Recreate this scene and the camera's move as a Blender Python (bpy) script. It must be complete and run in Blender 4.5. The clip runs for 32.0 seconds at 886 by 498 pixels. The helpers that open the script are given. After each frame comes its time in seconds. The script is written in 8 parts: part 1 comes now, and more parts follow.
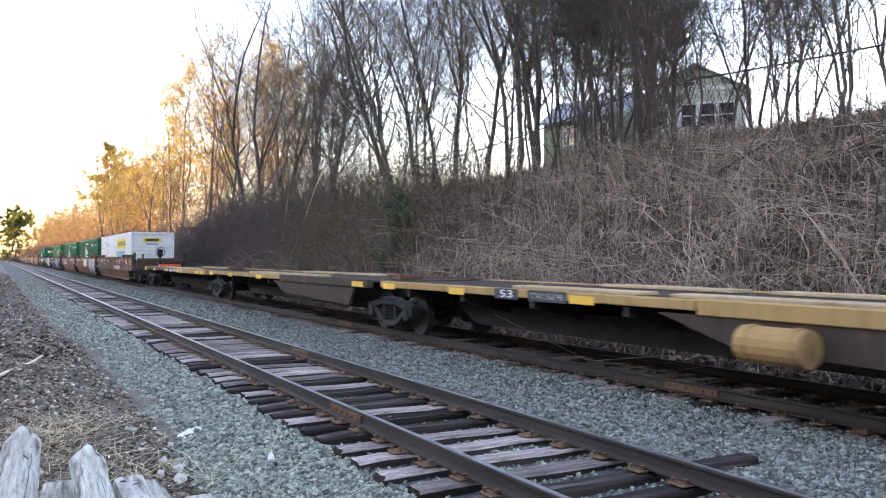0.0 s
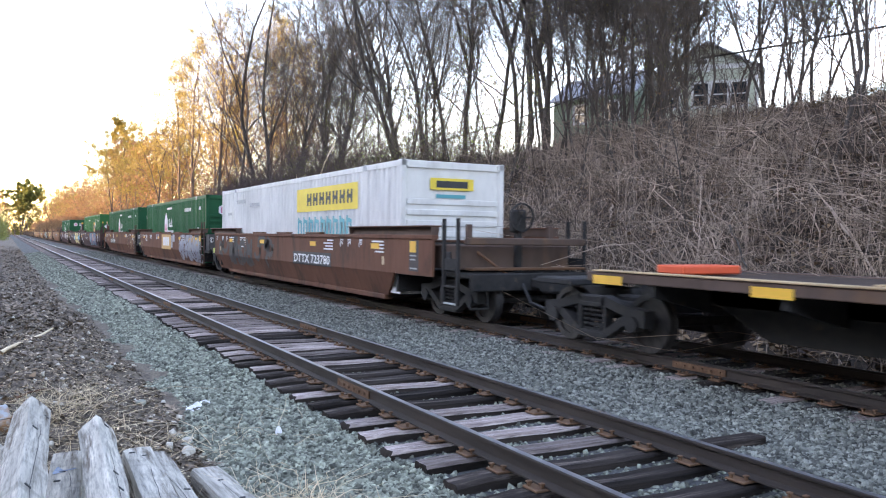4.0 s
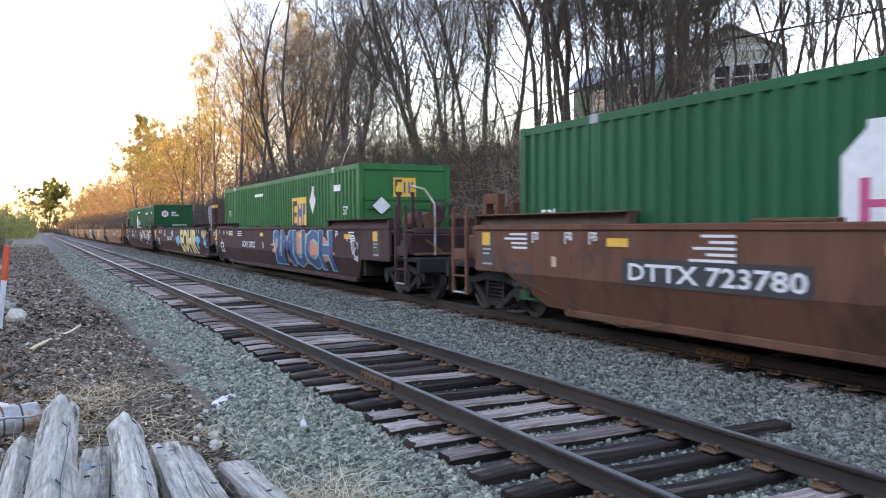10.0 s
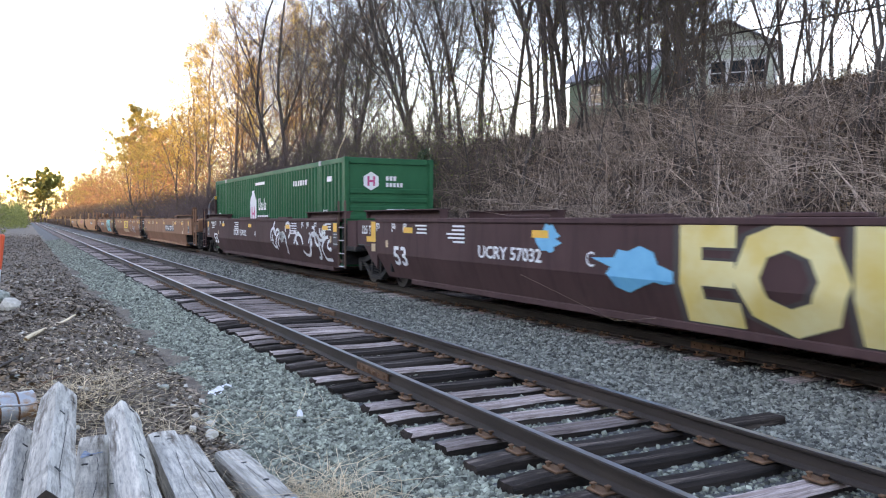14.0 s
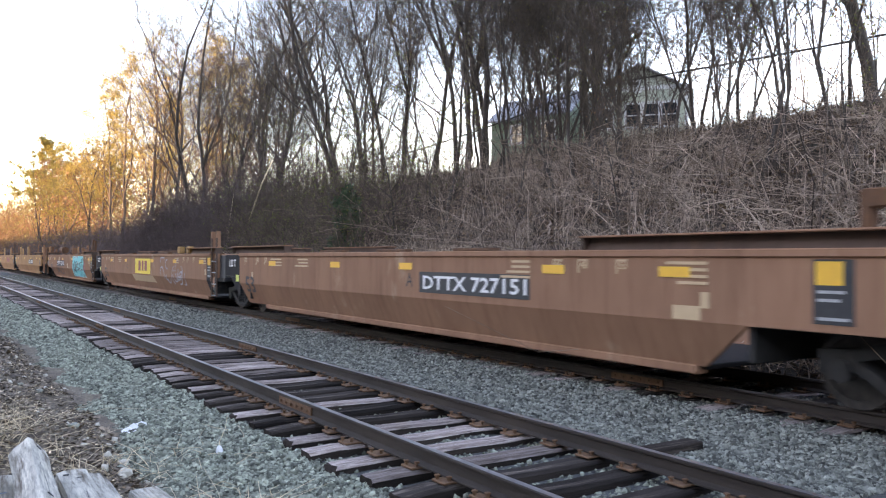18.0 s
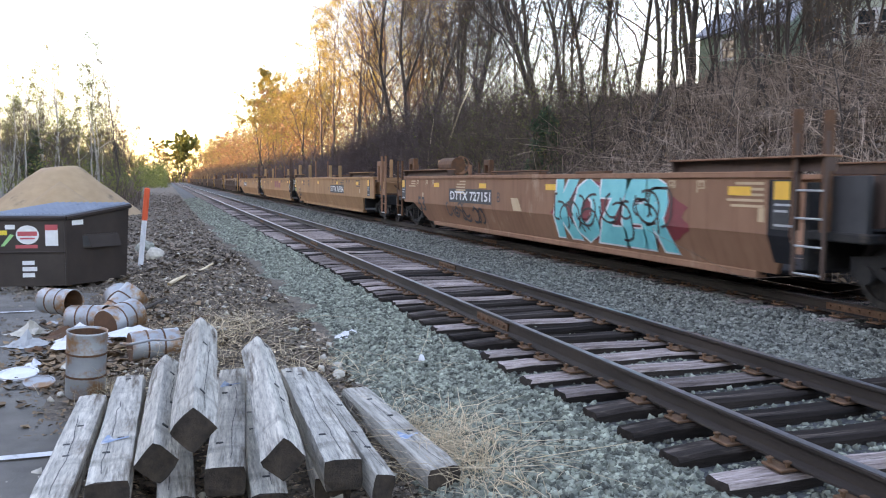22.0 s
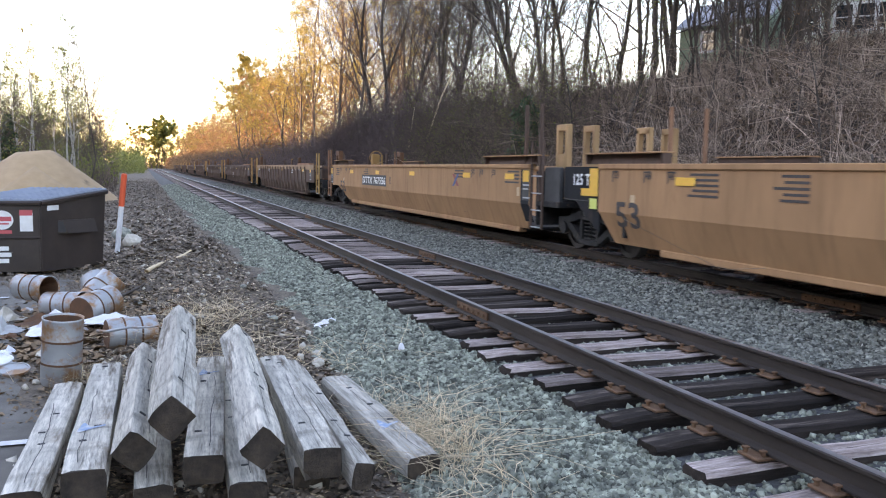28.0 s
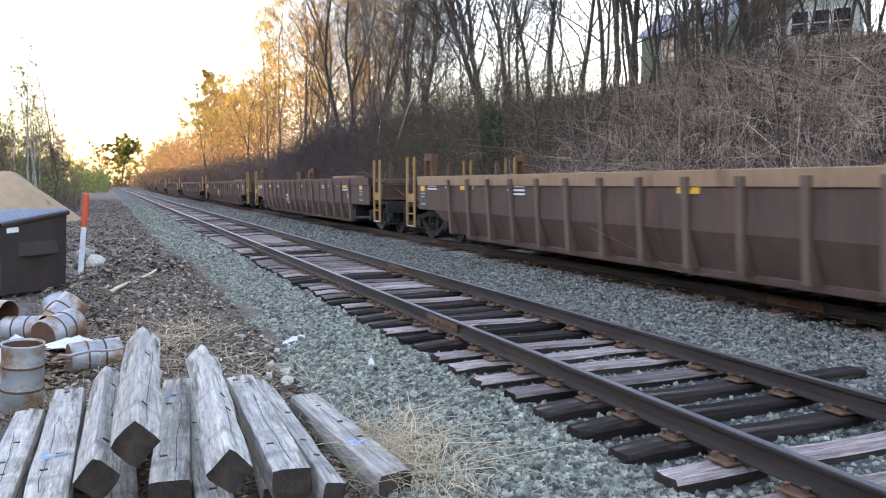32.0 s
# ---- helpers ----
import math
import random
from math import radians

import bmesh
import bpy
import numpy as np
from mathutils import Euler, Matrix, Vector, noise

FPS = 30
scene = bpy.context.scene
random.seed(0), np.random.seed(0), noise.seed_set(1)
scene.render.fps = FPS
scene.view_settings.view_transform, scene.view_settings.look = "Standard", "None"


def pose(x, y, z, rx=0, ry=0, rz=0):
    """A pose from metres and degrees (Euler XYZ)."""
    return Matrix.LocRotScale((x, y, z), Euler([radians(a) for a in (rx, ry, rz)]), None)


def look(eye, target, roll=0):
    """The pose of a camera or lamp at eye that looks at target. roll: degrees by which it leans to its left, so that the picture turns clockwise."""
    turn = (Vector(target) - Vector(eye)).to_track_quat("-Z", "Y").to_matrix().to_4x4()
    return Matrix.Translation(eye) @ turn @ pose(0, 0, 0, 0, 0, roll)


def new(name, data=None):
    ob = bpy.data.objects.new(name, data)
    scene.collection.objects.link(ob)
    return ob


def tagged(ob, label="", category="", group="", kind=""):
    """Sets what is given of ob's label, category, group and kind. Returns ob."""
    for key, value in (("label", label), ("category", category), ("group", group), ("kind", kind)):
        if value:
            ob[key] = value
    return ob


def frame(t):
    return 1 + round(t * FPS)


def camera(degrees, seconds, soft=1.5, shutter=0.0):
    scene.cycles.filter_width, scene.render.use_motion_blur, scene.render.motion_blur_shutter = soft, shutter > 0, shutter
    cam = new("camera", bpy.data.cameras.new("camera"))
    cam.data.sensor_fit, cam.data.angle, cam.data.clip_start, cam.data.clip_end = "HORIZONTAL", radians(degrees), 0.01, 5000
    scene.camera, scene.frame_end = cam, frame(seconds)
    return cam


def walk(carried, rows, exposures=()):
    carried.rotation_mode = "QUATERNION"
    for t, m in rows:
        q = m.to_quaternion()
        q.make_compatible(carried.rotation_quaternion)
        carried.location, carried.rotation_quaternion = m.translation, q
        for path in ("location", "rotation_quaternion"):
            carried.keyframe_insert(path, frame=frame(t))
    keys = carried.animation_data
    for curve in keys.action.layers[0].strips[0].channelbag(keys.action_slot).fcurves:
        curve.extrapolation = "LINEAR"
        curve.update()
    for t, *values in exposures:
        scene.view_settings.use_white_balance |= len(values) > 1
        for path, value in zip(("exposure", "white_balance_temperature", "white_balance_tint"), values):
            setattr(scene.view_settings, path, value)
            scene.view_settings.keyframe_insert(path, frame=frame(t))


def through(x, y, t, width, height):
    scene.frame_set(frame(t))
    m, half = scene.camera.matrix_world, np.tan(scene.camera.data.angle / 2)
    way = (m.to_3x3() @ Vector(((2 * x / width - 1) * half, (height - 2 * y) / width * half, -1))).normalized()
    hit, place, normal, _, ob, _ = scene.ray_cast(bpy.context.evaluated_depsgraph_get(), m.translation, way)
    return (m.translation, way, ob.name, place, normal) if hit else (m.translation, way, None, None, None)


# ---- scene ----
cam = camera(57.9, 32.0, 1.1, 0.25)
PATH = [
    (0, (-4.257, -0.009, 1.837), (-3.281, 1.737, 1.862), 0.2),
    (0.5, (-4.253, 0.005, 1.826), (-3.307, 1.767, 1.827), -0.3),
    (1, (-4.249, 0.015, 1.816), (-3.33, 1.791, 1.794), -0.7),
    (1.5, (-4.25, 0.024, 1.809), (-3.354, 1.811, 1.771), -0.7),
    (2, (-4.25, 0.033, 1.806), (-3.374, 1.83, 1.758), -0.0),
    (2.5, (-4.245, 0.039, 1.809), (-3.364, 1.834, 1.756), 0.6),
    (3, (-4.24, 0.037, 1.808), (-3.315, 1.81, 1.763), 0.7),
    (3.5, (-4.243, 0.031, 1.809), (-3.292, 1.79, 1.769), 0.6),
    (5.5, (-4.257, 0.014, 1.85), (-3.298, 1.768, 1.854), 1.1),
    (6, (-4.266, 0.014, 1.849), (-3.345, 1.789, 1.841), 1.1),
    (6.5, (-4.264, 0.011, 1.845), (-3.371, 1.8, 1.824), 0.6),
    (7, (-4.26, 0.007, 1.842), (-3.389, 1.807, 1.799), 0.5),
    (7.5, (-4.252, 0.004, 1.839), (-3.396, 1.81, 1.784), 0.3),
    (8, (-4.248, 0.005, 1.838), (-3.39, 1.81, 1.777), 0.1),
    (8.5, (-4.251, 0.01, 1.838), (-3.384, 1.811, 1.778), 0.3),
    (9, (-4.249, 0.015, 1.838), (-3.371, 1.811, 1.783), 0.1),
    (9.5, (-4.234, 0.011, 1.838), (-3.341, 1.8, 1.784), -0.3),
    (10, (-4.229, 0.005, 1.839), (-3.32, 1.785, 1.783), -0.4),
    (10.5, (-4.242, -0.002, 1.839), (-3.326, 1.775, 1.79), -0.0),
    (11, (-4.246, -0.002, 1.84), (-3.334, 1.777, 1.798), 0.3),
    (11.5, (-4.239, 0.001, 1.836), (-3.33, 1.782, 1.779), 0.0),
    (12, (-4.232, 0.005, 1.835), (-3.315, 1.781, 1.756), -0.3),
    (12.5, (-4.233, 0.005, 1.833), (-3.307, 1.776, 1.746), -0.4),
    (13, (-4.237, 0.006, 1.831), (-3.312, 1.777, 1.746), -0.5),
    (13.5, (-4.253, 0.006, 1.829), (-3.329, 1.778, 1.749), 0.1),
    (14, (-4.268, 0.006, 1.826), (-3.346, 1.779, 1.753), 0.1),
    (14.5, (-4.271, 0.006, 1.825), (-3.364, 1.786, 1.746), -0.5),
    (16.5, (-4.333, 0.03, 1.764), (-3.415, 1.807, 1.756), 1.4),
    (17, (-4.337, 0.031, 1.759), (-3.328, 1.757, 1.785), 1.5),
    (17.5, (-4.322, 0.027, 1.758), (-3.239, 1.708, 1.8), 1.0),
    (18, (-4.292, 0.009, 1.752), (-3.204, 1.687, 1.774), 0.2),
    (18.5, (-4.268, -0.023, 1.742), (-3.278, 1.714, 1.711), -0.4),
    (19, (-4.266, -0.057, 1.728), (-3.418, 1.751, 1.625), -0.5),
    (19.5, (-4.289, -0.068, 1.715), (-3.56, 1.788, 1.566), -0.1),
    (20, (-4.308, -0.055, 1.712), (-3.66, 1.832, 1.561), -0.1),
    (20.5, (-4.316, -0.039, 1.707), (-3.704, 1.859, 1.553), 0.1),
    (21, (-4.322, -0.029, 1.702), (-3.726, 1.872, 1.524), 0.4),
    (21.5, (-4.322, -0.027, 1.696), (-3.703, 1.866, 1.513), 0.6),
    (22, (-4.313, -0.027, 1.699), (-3.664, 1.857, 1.531), 0.4),
    (22.5, (-4.304, -0.017, 1.702), (-3.619, 1.856, 1.546), 0.5),
    (23, (-4.288, -0.01, 1.703), (-3.581, 1.854, 1.54), 0.2),
    (23.5, (-4.28, -0.016, 1.704), (-3.556, 1.842, 1.541), 0.0),
    (24, (-4.286, -0.016, 1.702), (-3.566, 1.843, 1.543), 0.1),
    (24.5, (-4.295, -0.014, 1.699), (-3.599, 1.855, 1.541), 0.6),
    (25, (-4.297, -0.009, 1.7), (-3.625, 1.867, 1.534), 0.4),
    (25.5, (-4.297, -0.009, 1.699), (-3.637, 1.87, 1.515), 0.2),
    (27.5, (-4.326, -0.008, 1.698), (-3.641, 1.861, 1.501), 1.2),
    (28, (-4.321, -0.015, 1.699), (-3.624, 1.85, 1.504), 1.0),
    (28.5, (-4.309, -0.02, 1.701), (-3.591, 1.84, 1.546), 0.1),
    (29, (-4.303, -0.013, 1.706), (-3.542, 1.833, 1.594), -0.2),
    (29.5, (-4.299, -0.01, 1.707), (-3.512, 1.826, 1.596), -0.1),
    (30, (-4.296, -0.009, 1.705), (-3.5, 1.822, 1.579), -0.4),
    (30.5, (-4.294, -0.005, 1.704), (-3.508, 1.829, 1.557), -0.7),
    (31, (-4.291, -0.004, 1.702), (-3.519, 1.833, 1.537), -0.6),
    (31.5, (-4.293, -0.003, 1.705), (-3.531, 1.839, 1.536), -0.2),
    (32, (-4.287, -0.002, 1.712), (-3.52, 1.838, 1.546), -0.3),
]
walk(cam, [(t, look(e, g, r)) for t, e, g, r in PATH], [(t, s, k, 32) for t, s, k in ((0.0, 3.42, 8100), (3.5, 3.42, 8100), (6.0, 3.08, 8200), (9.0, 3.4, 8300), (10.0, 3.2, 8300), (11.0, 3.35, 8300), (14.0, 3.28, 8300), (17.0, 3.05, 8400), (18.0, 3.25, 8450), (19.0, 3.22, 8450), (21.0, 3.2, 8450), (24.0, 3.18, 8450), (29.0, 3.22, 8450), (31.0, 3.38, 8450), (32.0, 3.38, 8450))])

# ---- sky and sun: a low evening sun ahead on the left, behind woods and an added unseen hill ----
SUN_AZ, SUN_EL = 84.0, 9.0
world = bpy.data.worlds.new("evening_sky")
scene.world = world
world.use_nodes = True
wn = world.node_tree
sky = wn.nodes.new("ShaderNodeTexSky")
sky.sky_type = "NISHITA"
sky.sun_disc = False
sky.sun_elevation = radians(SUN_EL)
sky.sun_rotation = radians(-SUN_AZ)
sky.air_density, sky.dust_density, sky.ozone_density = 1.0, 0.4, 1.8
bg = wn.nodes["Background"]
bg.inputs["Strength"].default_value = 0.15
wn.links.new(sky.outputs[0], bg.inputs[0])
sun_data = bpy.data.lights.new("sun", "SUN")
sun_data.energy, sun_data.angle, sun_data.color = 2.4, radians(0.6), (1.0, 0.69, 0.38)
sun = new("sun", sun_data)
sd = Vector((-math.sin(radians(SUN_AZ)) * math.cos(radians(SUN_EL)), math.cos(radians(SUN_AZ)) * math.cos(radians(SUN_EL)), math.sin(radians(SUN_EL))))
sun.matrix_world = look(tuple(sd * 60), (0, 0, 0))


# ---- materials ----
def mat(name, c1, c2, scale=6.0, rough=0.8, metal=0.0, bump=0.25, bscale=40.0, stain=None, sscale=1.5, sat=0.55, island=0.0, vary=0.0, stretch=(1, 1, 1), grain=None, spec=0.5, through=0.0):
    m = bpy.data.materials.new(name)
    m.use_nodes = True
    n, l = m.node_tree.nodes, m.node_tree.links
    b = n["Principled BSDF"]
    tc = n.new("ShaderNodeTexCoord")
    mp = n.new("ShaderNodeMapping")
    mp.inputs["Scale"].default_value = stretch
    l.new(tc.outputs["Object"], mp.inputs["Vector"])

    def noise_at(s, detail=5.0, rg=0.6):
        x = n.new("ShaderNodeTexNoise")
        x.inputs["Scale"].default_value, x.inputs["Detail"].default_value, x.inputs["Roughness"].default_value = s, detail, rg
        l.new(mp.outputs[0], x.inputs["Vector"])
        return x.outputs["Fac"]

    def ramp(src, a, z):
        r = n.new("ShaderNodeMapRange")
        r.inputs["From Min"].default_value, r.inputs["From Max"].default_value = a, z
        l.new(src, r.inputs["Value"])
        return r.outputs[0]

    def mix(fac, a, z, mode="MIX"):
        x = n.new("ShaderNodeMix")
        x.data_type, x.blend_type = "RGBA", mode
        for s, v in ((x.inputs["Factor"], fac), (x.inputs["A"], a), (x.inputs["B"], z)):
            if isinstance(v, (int, float)):
                s.default_value = v
            elif isinstance(v, tuple):
                s.default_value = (*v, 1)
            else:
                l.new(v, s)
        return x.outputs["Result"]

    col = mix(ramp(noise_at(scale), 0.32, 0.68), c1, c2)
    if grain:
        col = mix(ramp(noise_at(grain, 3.0, 0.7), 0.4, 0.75), col, tuple(0.45 * v for v in c1))
    if stain:
        col = mix(ramp(noise_at(sscale, 7.0, 0.65), sat, sat + 0.12), col, stain)
    if island or vary:
        h = n.new("ShaderNodeHueSaturation")
        if island:
            g = n.new("ShaderNodeNewGeometry")
            src, amt = g.outputs["Random Per Island"], island
        else:
            g = n.new("ShaderNodeObjectInfo")
            src, amt = g.outputs["Random"], vary
        r = n.new("ShaderNodeMapRange")
        r.inputs["To Min"].default_value, r.inputs["To Max"].default_value = 1 - amt, 1 + amt
        l.new(src, r.inputs["Value"])
        l.new(r.outputs[0], h.inputs["Value"])
        l.new(col, h.inputs["Color"])
        col = h.outputs[0]
    l.new(col, b.inputs["Base Color"])
    rr = n.new("ShaderNodeMapRange")
    rr.inputs["To Min"].default_value, rr.inputs["To Max"].default_value = max(0.03, rough - 0.12), min(1.0, rough + 0.12)
    l.new(noise_at(scale * 2.3), rr.inputs["Value"])
    l.new(rr.outputs[0], b.inputs["Roughness"])
    b.inputs["Metallic"].default_value = metal
    b.inputs["Specular IOR Level"].default_value = spec
    if bump:
        bp = n.new("ShaderNodeBump")
        bp.inputs["Strength"].default_value, bp.inputs["Distance"].default_value = bump, 0.02
        l.new(noise_at(bscale, 6.0, 0.7), bp.inputs["Height"])
        l.new(bp.outputs[0], b.inputs["Normal"])
    if through:
        tr = n.new("ShaderNodeBsdfTranslucent")
        l.new(col, tr.inputs["Color"])
        ms = n.new("ShaderNodeMixShader")
        ms.inputs[0].default_value = through
        l.new(b.outputs[0], ms.inputs[1])
        l.new(tr.outputs[0], ms.inputs[2])
        l.new(ms.outputs[0], n["Material Output"].inputs["Surface"])
    return m


M = {}
M["dirt"] = mat("dirt", (0.105, 0.08, 0.06), (0.26, 0.205, 0.152), 9.0, 0.95, bump=1.0, bscale=14, stain=(0.085, 0.06, 0.043), sscale=1.1, sat=0.52, grain=30)
M["litter"] = mat("leaf_litter", (0.035, 0.025, 0.019), (0.105, 0.072, 0.054), 3.0, 0.95, bump=1.0, bscale=9, stain=(0.05, 0.05, 0.035), sscale=0.35, sat=0.6, grain=18)
# Bed under the loose stones: shade of their gaps is put into its dark colour.
M["ballast"] = mat("ballast_bed", (0.022, 0.024, 0.024), (0.10, 0.105, 0.104), 24.0, 0.9, bump=1.0, bscale=20, stain=(0.08, 0.07, 0.06), sscale=0.9, sat=0.6)
M["stone"] = mat("ballast_stone", (0.075, 0.082, 0.065), (0.33, 0.35, 0.27), 9.0, 0.85, bump=0.3, bscale=60, island=0.75)
M["stone2"] = mat("dusty_ballast_stone", (0.07, 0.074, 0.064), (0.235, 0.24, 0.20), 9.0, 0.9, bump=0.3, bscale=60, island=0.8)
M["dark_stone"] = mat("earth_clod", (0.12, 0.093, 0.073), (0.28, 0.225, 0.18), 7.0, 0.95, bump=0.5, bscale=40, island=0.6)
M["pale_stone"] = mat("pale_stone", (0.42, 0.38, 0.31), (0.6, 0.55, 0.47), 12.0, 0.85, bump=0.4)
M["asphalt"] = mat("asphalt", (0.115, 0.105, 0.092), (0.19, 0.175, 0.152), 2.0, 0.9, bump=0.7, bscale=70, stain=(0.23, 0.215, 0.195), sscale=1.1, sat=0.58)
M["line"] = mat("worn_white_line", (0.72, 0.73, 0.74), (0.5, 0.5, 0.5), 5.0, 0.8, stain=(0.12, 0.12, 0.12), sscale=7, sat=0.6)
M["tie"] = mat("weathered_tie", (0.22, 0.165, 0.15), (0.60, 0.50, 0.465), 4.0, 0.95, bump=1.0, bscale=14, stain=(0.045, 0.034, 0.03), sscale=3.2, sat=0.57, vary=0.45, stretch=(0.5, 6, 6), grain=9, spec=0.15)
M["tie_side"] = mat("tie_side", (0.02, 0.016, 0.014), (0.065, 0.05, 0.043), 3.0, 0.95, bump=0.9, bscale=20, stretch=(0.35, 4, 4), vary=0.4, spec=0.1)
M["tie_dark"] = mat("creosoted_tie", (0.025, 0.021, 0.02), (0.07, 0.055, 0.048), 3.0, 0.9, bump=0.9, bscale=26, vary=0.5, stretch=(0.35, 4, 4), stain=(0.20, 0.16, 0.14), sscale=2.5, sat=0.54, spec=0.1)
M["pile"] = mat("silvered_timber", (0.50, 0.465, 0.405), (0.95, 0.885, 0.775), 1.1, 0.95, bump=1.0, bscale=9, stain=(0.13, 0.095, 0.07), sscale=0.75, sat=0.53, vary=0.2, stretch=(9, 0.8, 9), grain=4.5, spec=0.2)
def banded(m, dark, scale, lo, hi, amount):
    """Old stains that run across the grain, where plates and neighbours lay on the wood."""
    n, l = m.node_tree.nodes, m.node_tree.links
    b = n["Principled BSDF"]
    src = b.inputs["Base Color"].links[0].from_socket
    tc, mp, no, mr, mx = (n.new("ShaderNode" + k) for k in ("TexCoord", "Mapping", "TexNoise", "MapRange", "Mix"))
    mp.inputs["Scale"].default_value = scale
    l.new(tc.outputs["Object"], mp.inputs["Vector"])
    l.new(mp.outputs[0], no.inputs["Vector"])
    no.inputs["Scale"].default_value, no.inputs["Detail"].default_value, no.inputs["Roughness"].default_value = 1.0, 6.0, 0.6
    mr.inputs["From Min"].default_value, mr.inputs["From Max"].default_value, mr.inputs["To Max"].default_value = lo, hi, amount
    l.new(no.outputs["Fac"], mr.inputs["Value"])
    mx.data_type = "RGBA"
    mx.inputs["B"].default_value = (*dark, 1)
    l.new(mr.outputs[0], mx.inputs["Factor"])
    l.new(src, mx.inputs["A"])
    l.new(mx.outputs["Result"], b.inputs["Base Color"])


banded(M["pile"], (0.15, 0.13, 0.11), (1.6, 3.6, 1.6), 0.52, 0.68, 0.5)
banded(M["pile"], (0.20, 0.11, 0.05), (2.5, 2.0, 2.5), 0.60, 0.72, 0.6)
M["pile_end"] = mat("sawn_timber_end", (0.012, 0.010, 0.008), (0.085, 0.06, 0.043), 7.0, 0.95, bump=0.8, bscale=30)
M["blue"] = mat("blue_paint_mark", (0.16, 0.27, 0.44), (0.30, 0.39, 0.50), 9.0, 0.85, stain=(0.55, 0.55, 0.55), sscale=14, sat=0.5)
M["rail"] = mat("rail_web", (0.026, 0.019, 0.016), (0.055, 0.039, 0.031), 5.0, 0.75, 0.3, 0.3, 50, stretch=(1, 0.15, 1))
M["rail_top"] = mat("rail_running_surface", (0.33, 0.33, 0.35), (0.48, 0.48, 0.5), 3.0, 0.34, 0.95, 0.05, 60, stretch=(8, 0.05, 1))
M["rail_dull"] = mat("dull_rail_surface", (0.06, 0.05, 0.046), (0.13, 0.115, 0.105), 3.0, 0.5, 0.7, 0.1, 60, stretch=(8, 0.05, 1))
M["plate"] = mat("rusty_plate", (0.11, 0.055, 0.03), (0.21, 0.11, 0.06), 12.0, 0.85, 0.2, 0.4)
# Base taken near black: shadow under the cars is in this colour; brown stain on top.
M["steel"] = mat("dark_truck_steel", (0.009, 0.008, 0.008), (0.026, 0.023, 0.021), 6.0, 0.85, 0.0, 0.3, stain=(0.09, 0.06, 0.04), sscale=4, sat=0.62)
M["wheel"] = mat("wheel_steel", (0.04, 0.036, 0.034), (0.09, 0.08, 0.075), 8.0, 0.6, 0.6, 0.1)
M["tread"] = mat("bright_tread", (0.45, 0.45, 0.47), (0.6, 0.6, 0.62), 8.0, 0.3, 1.0, 0.0)


def paint(name, c, rust=(0.12, 0.065, 0.04), sat=0.6, sscale=1.2, rough=0.72):
    """Weathered car paint: faded patches, rust stains, dark grime that has run down the sheet."""
    m = mat(name, c, tuple(0.78 * v for v in c), 1.3, rough, 0.0, 0.12, 25, stain=rust, sscale=sscale, sat=sat, stretch=(1, 1, 0.45), spec=0.1)
    n, l = m.node_tree.nodes, m.node_tree.links
    b = n["Principled BSDF"]
    src = b.inputs["Base Color"].links[0].from_socket
    tc, mp, no, mr, mx = (n.new("ShaderNode" + k) for k in ("TexCoord", "Mapping", "TexNoise", "MapRange", "Mix"))
    mp.inputs["Scale"].default_value = (1, 5.0, 0.35)
    l.new(tc.outputs["Object"], mp.inputs["Vector"])
    l.new(mp.outputs[0], no.inputs["Vector"])
    no.inputs["Scale"].default_value, no.inputs["Detail"].default_value, no.inputs["Roughness"].default_value = 1.6, 8.0, 0.7
    mr.inputs["From Min"].default_value, mr.inputs["From Max"].default_value, mr.inputs["To Max"].default_value = 0.5, 0.78, 0.55
    l.new(no.outputs["Fac"], mr.inputs["Value"])
    mx.data_type = "RGBA"
    mx.inputs["B"].default_value = (*[0.35 * v for v in c], 1)
    l.new(mr.outputs[0], mx.inputs["Factor"])
    l.new(src, mx.inputs["A"])
    l.new(mx.outputs["Result"], b.inputs["Base Color"])
    return m


M["car_red"] = paint("oxide_red_paint", (0.19, 0.085, 0.056), (0.095, 0.05, 0.037), 0.52)
M["car_maroon"] = paint("maroon_paint", (0.095, 0.052, 0.05), (0.06, 0.04, 0.036), 0.62)
M["car_tan"] = paint("faded_red_brown_paint", (0.34, 0.175, 0.108), (0.42, 0.27, 0.185), 0.60, 1.6)
M["car_yellow"] = paint("faded_tan_yellow_paint", (0.46, 0.25, 0.13), (0.35, 0.18, 0.095), 0.57)
M["car_brown"] = paint("grimy_brown_paint", (0.125, 0.082, 0.066), (0.17, 0.095, 0.058), 0.57)
M["rib_brown"] = paint("dusty_brown_rib_paint", (0.185, 0.125, 0.098), (0.11, 0.07, 0.055), 0.55)
M["rib_tan"] = paint("worn_tan_chord_paint", (0.37, 0.235, 0.145), (0.22, 0.13, 0.085), 0.55)
M["frame_tan"] = paint("faded_orange_tan_paint", (0.50, 0.30, 0.155), (0.34, 0.20, 0.12), 0.58)
M["chord"] = paint("weathered_yellow_chord", (0.44, 0.25, 0.105), (0.22, 0.12, 0.07), 0.56)
M["deck"] = paint("worn_yellow_deck", (0.47, 0.28, 0.115), (0.25, 0.14, 0.075), 0.58)
M["runway"] = paint("pale_tan_runway", (0.52, 0.37, 0.22), (0.3, 0.18, 0.1), 0.56)
M["flat_brown"] = paint("grimy_brown_sill", (0.075, 0.052, 0.042), (0.15, 0.09, 0.055), 0.58)
M["decal_yellow"] = mat("yellow_decal", (0.86, 0.46, 0.05), (0.78, 0.40, 0.05), 6.0, 0.5, bump=0.0)
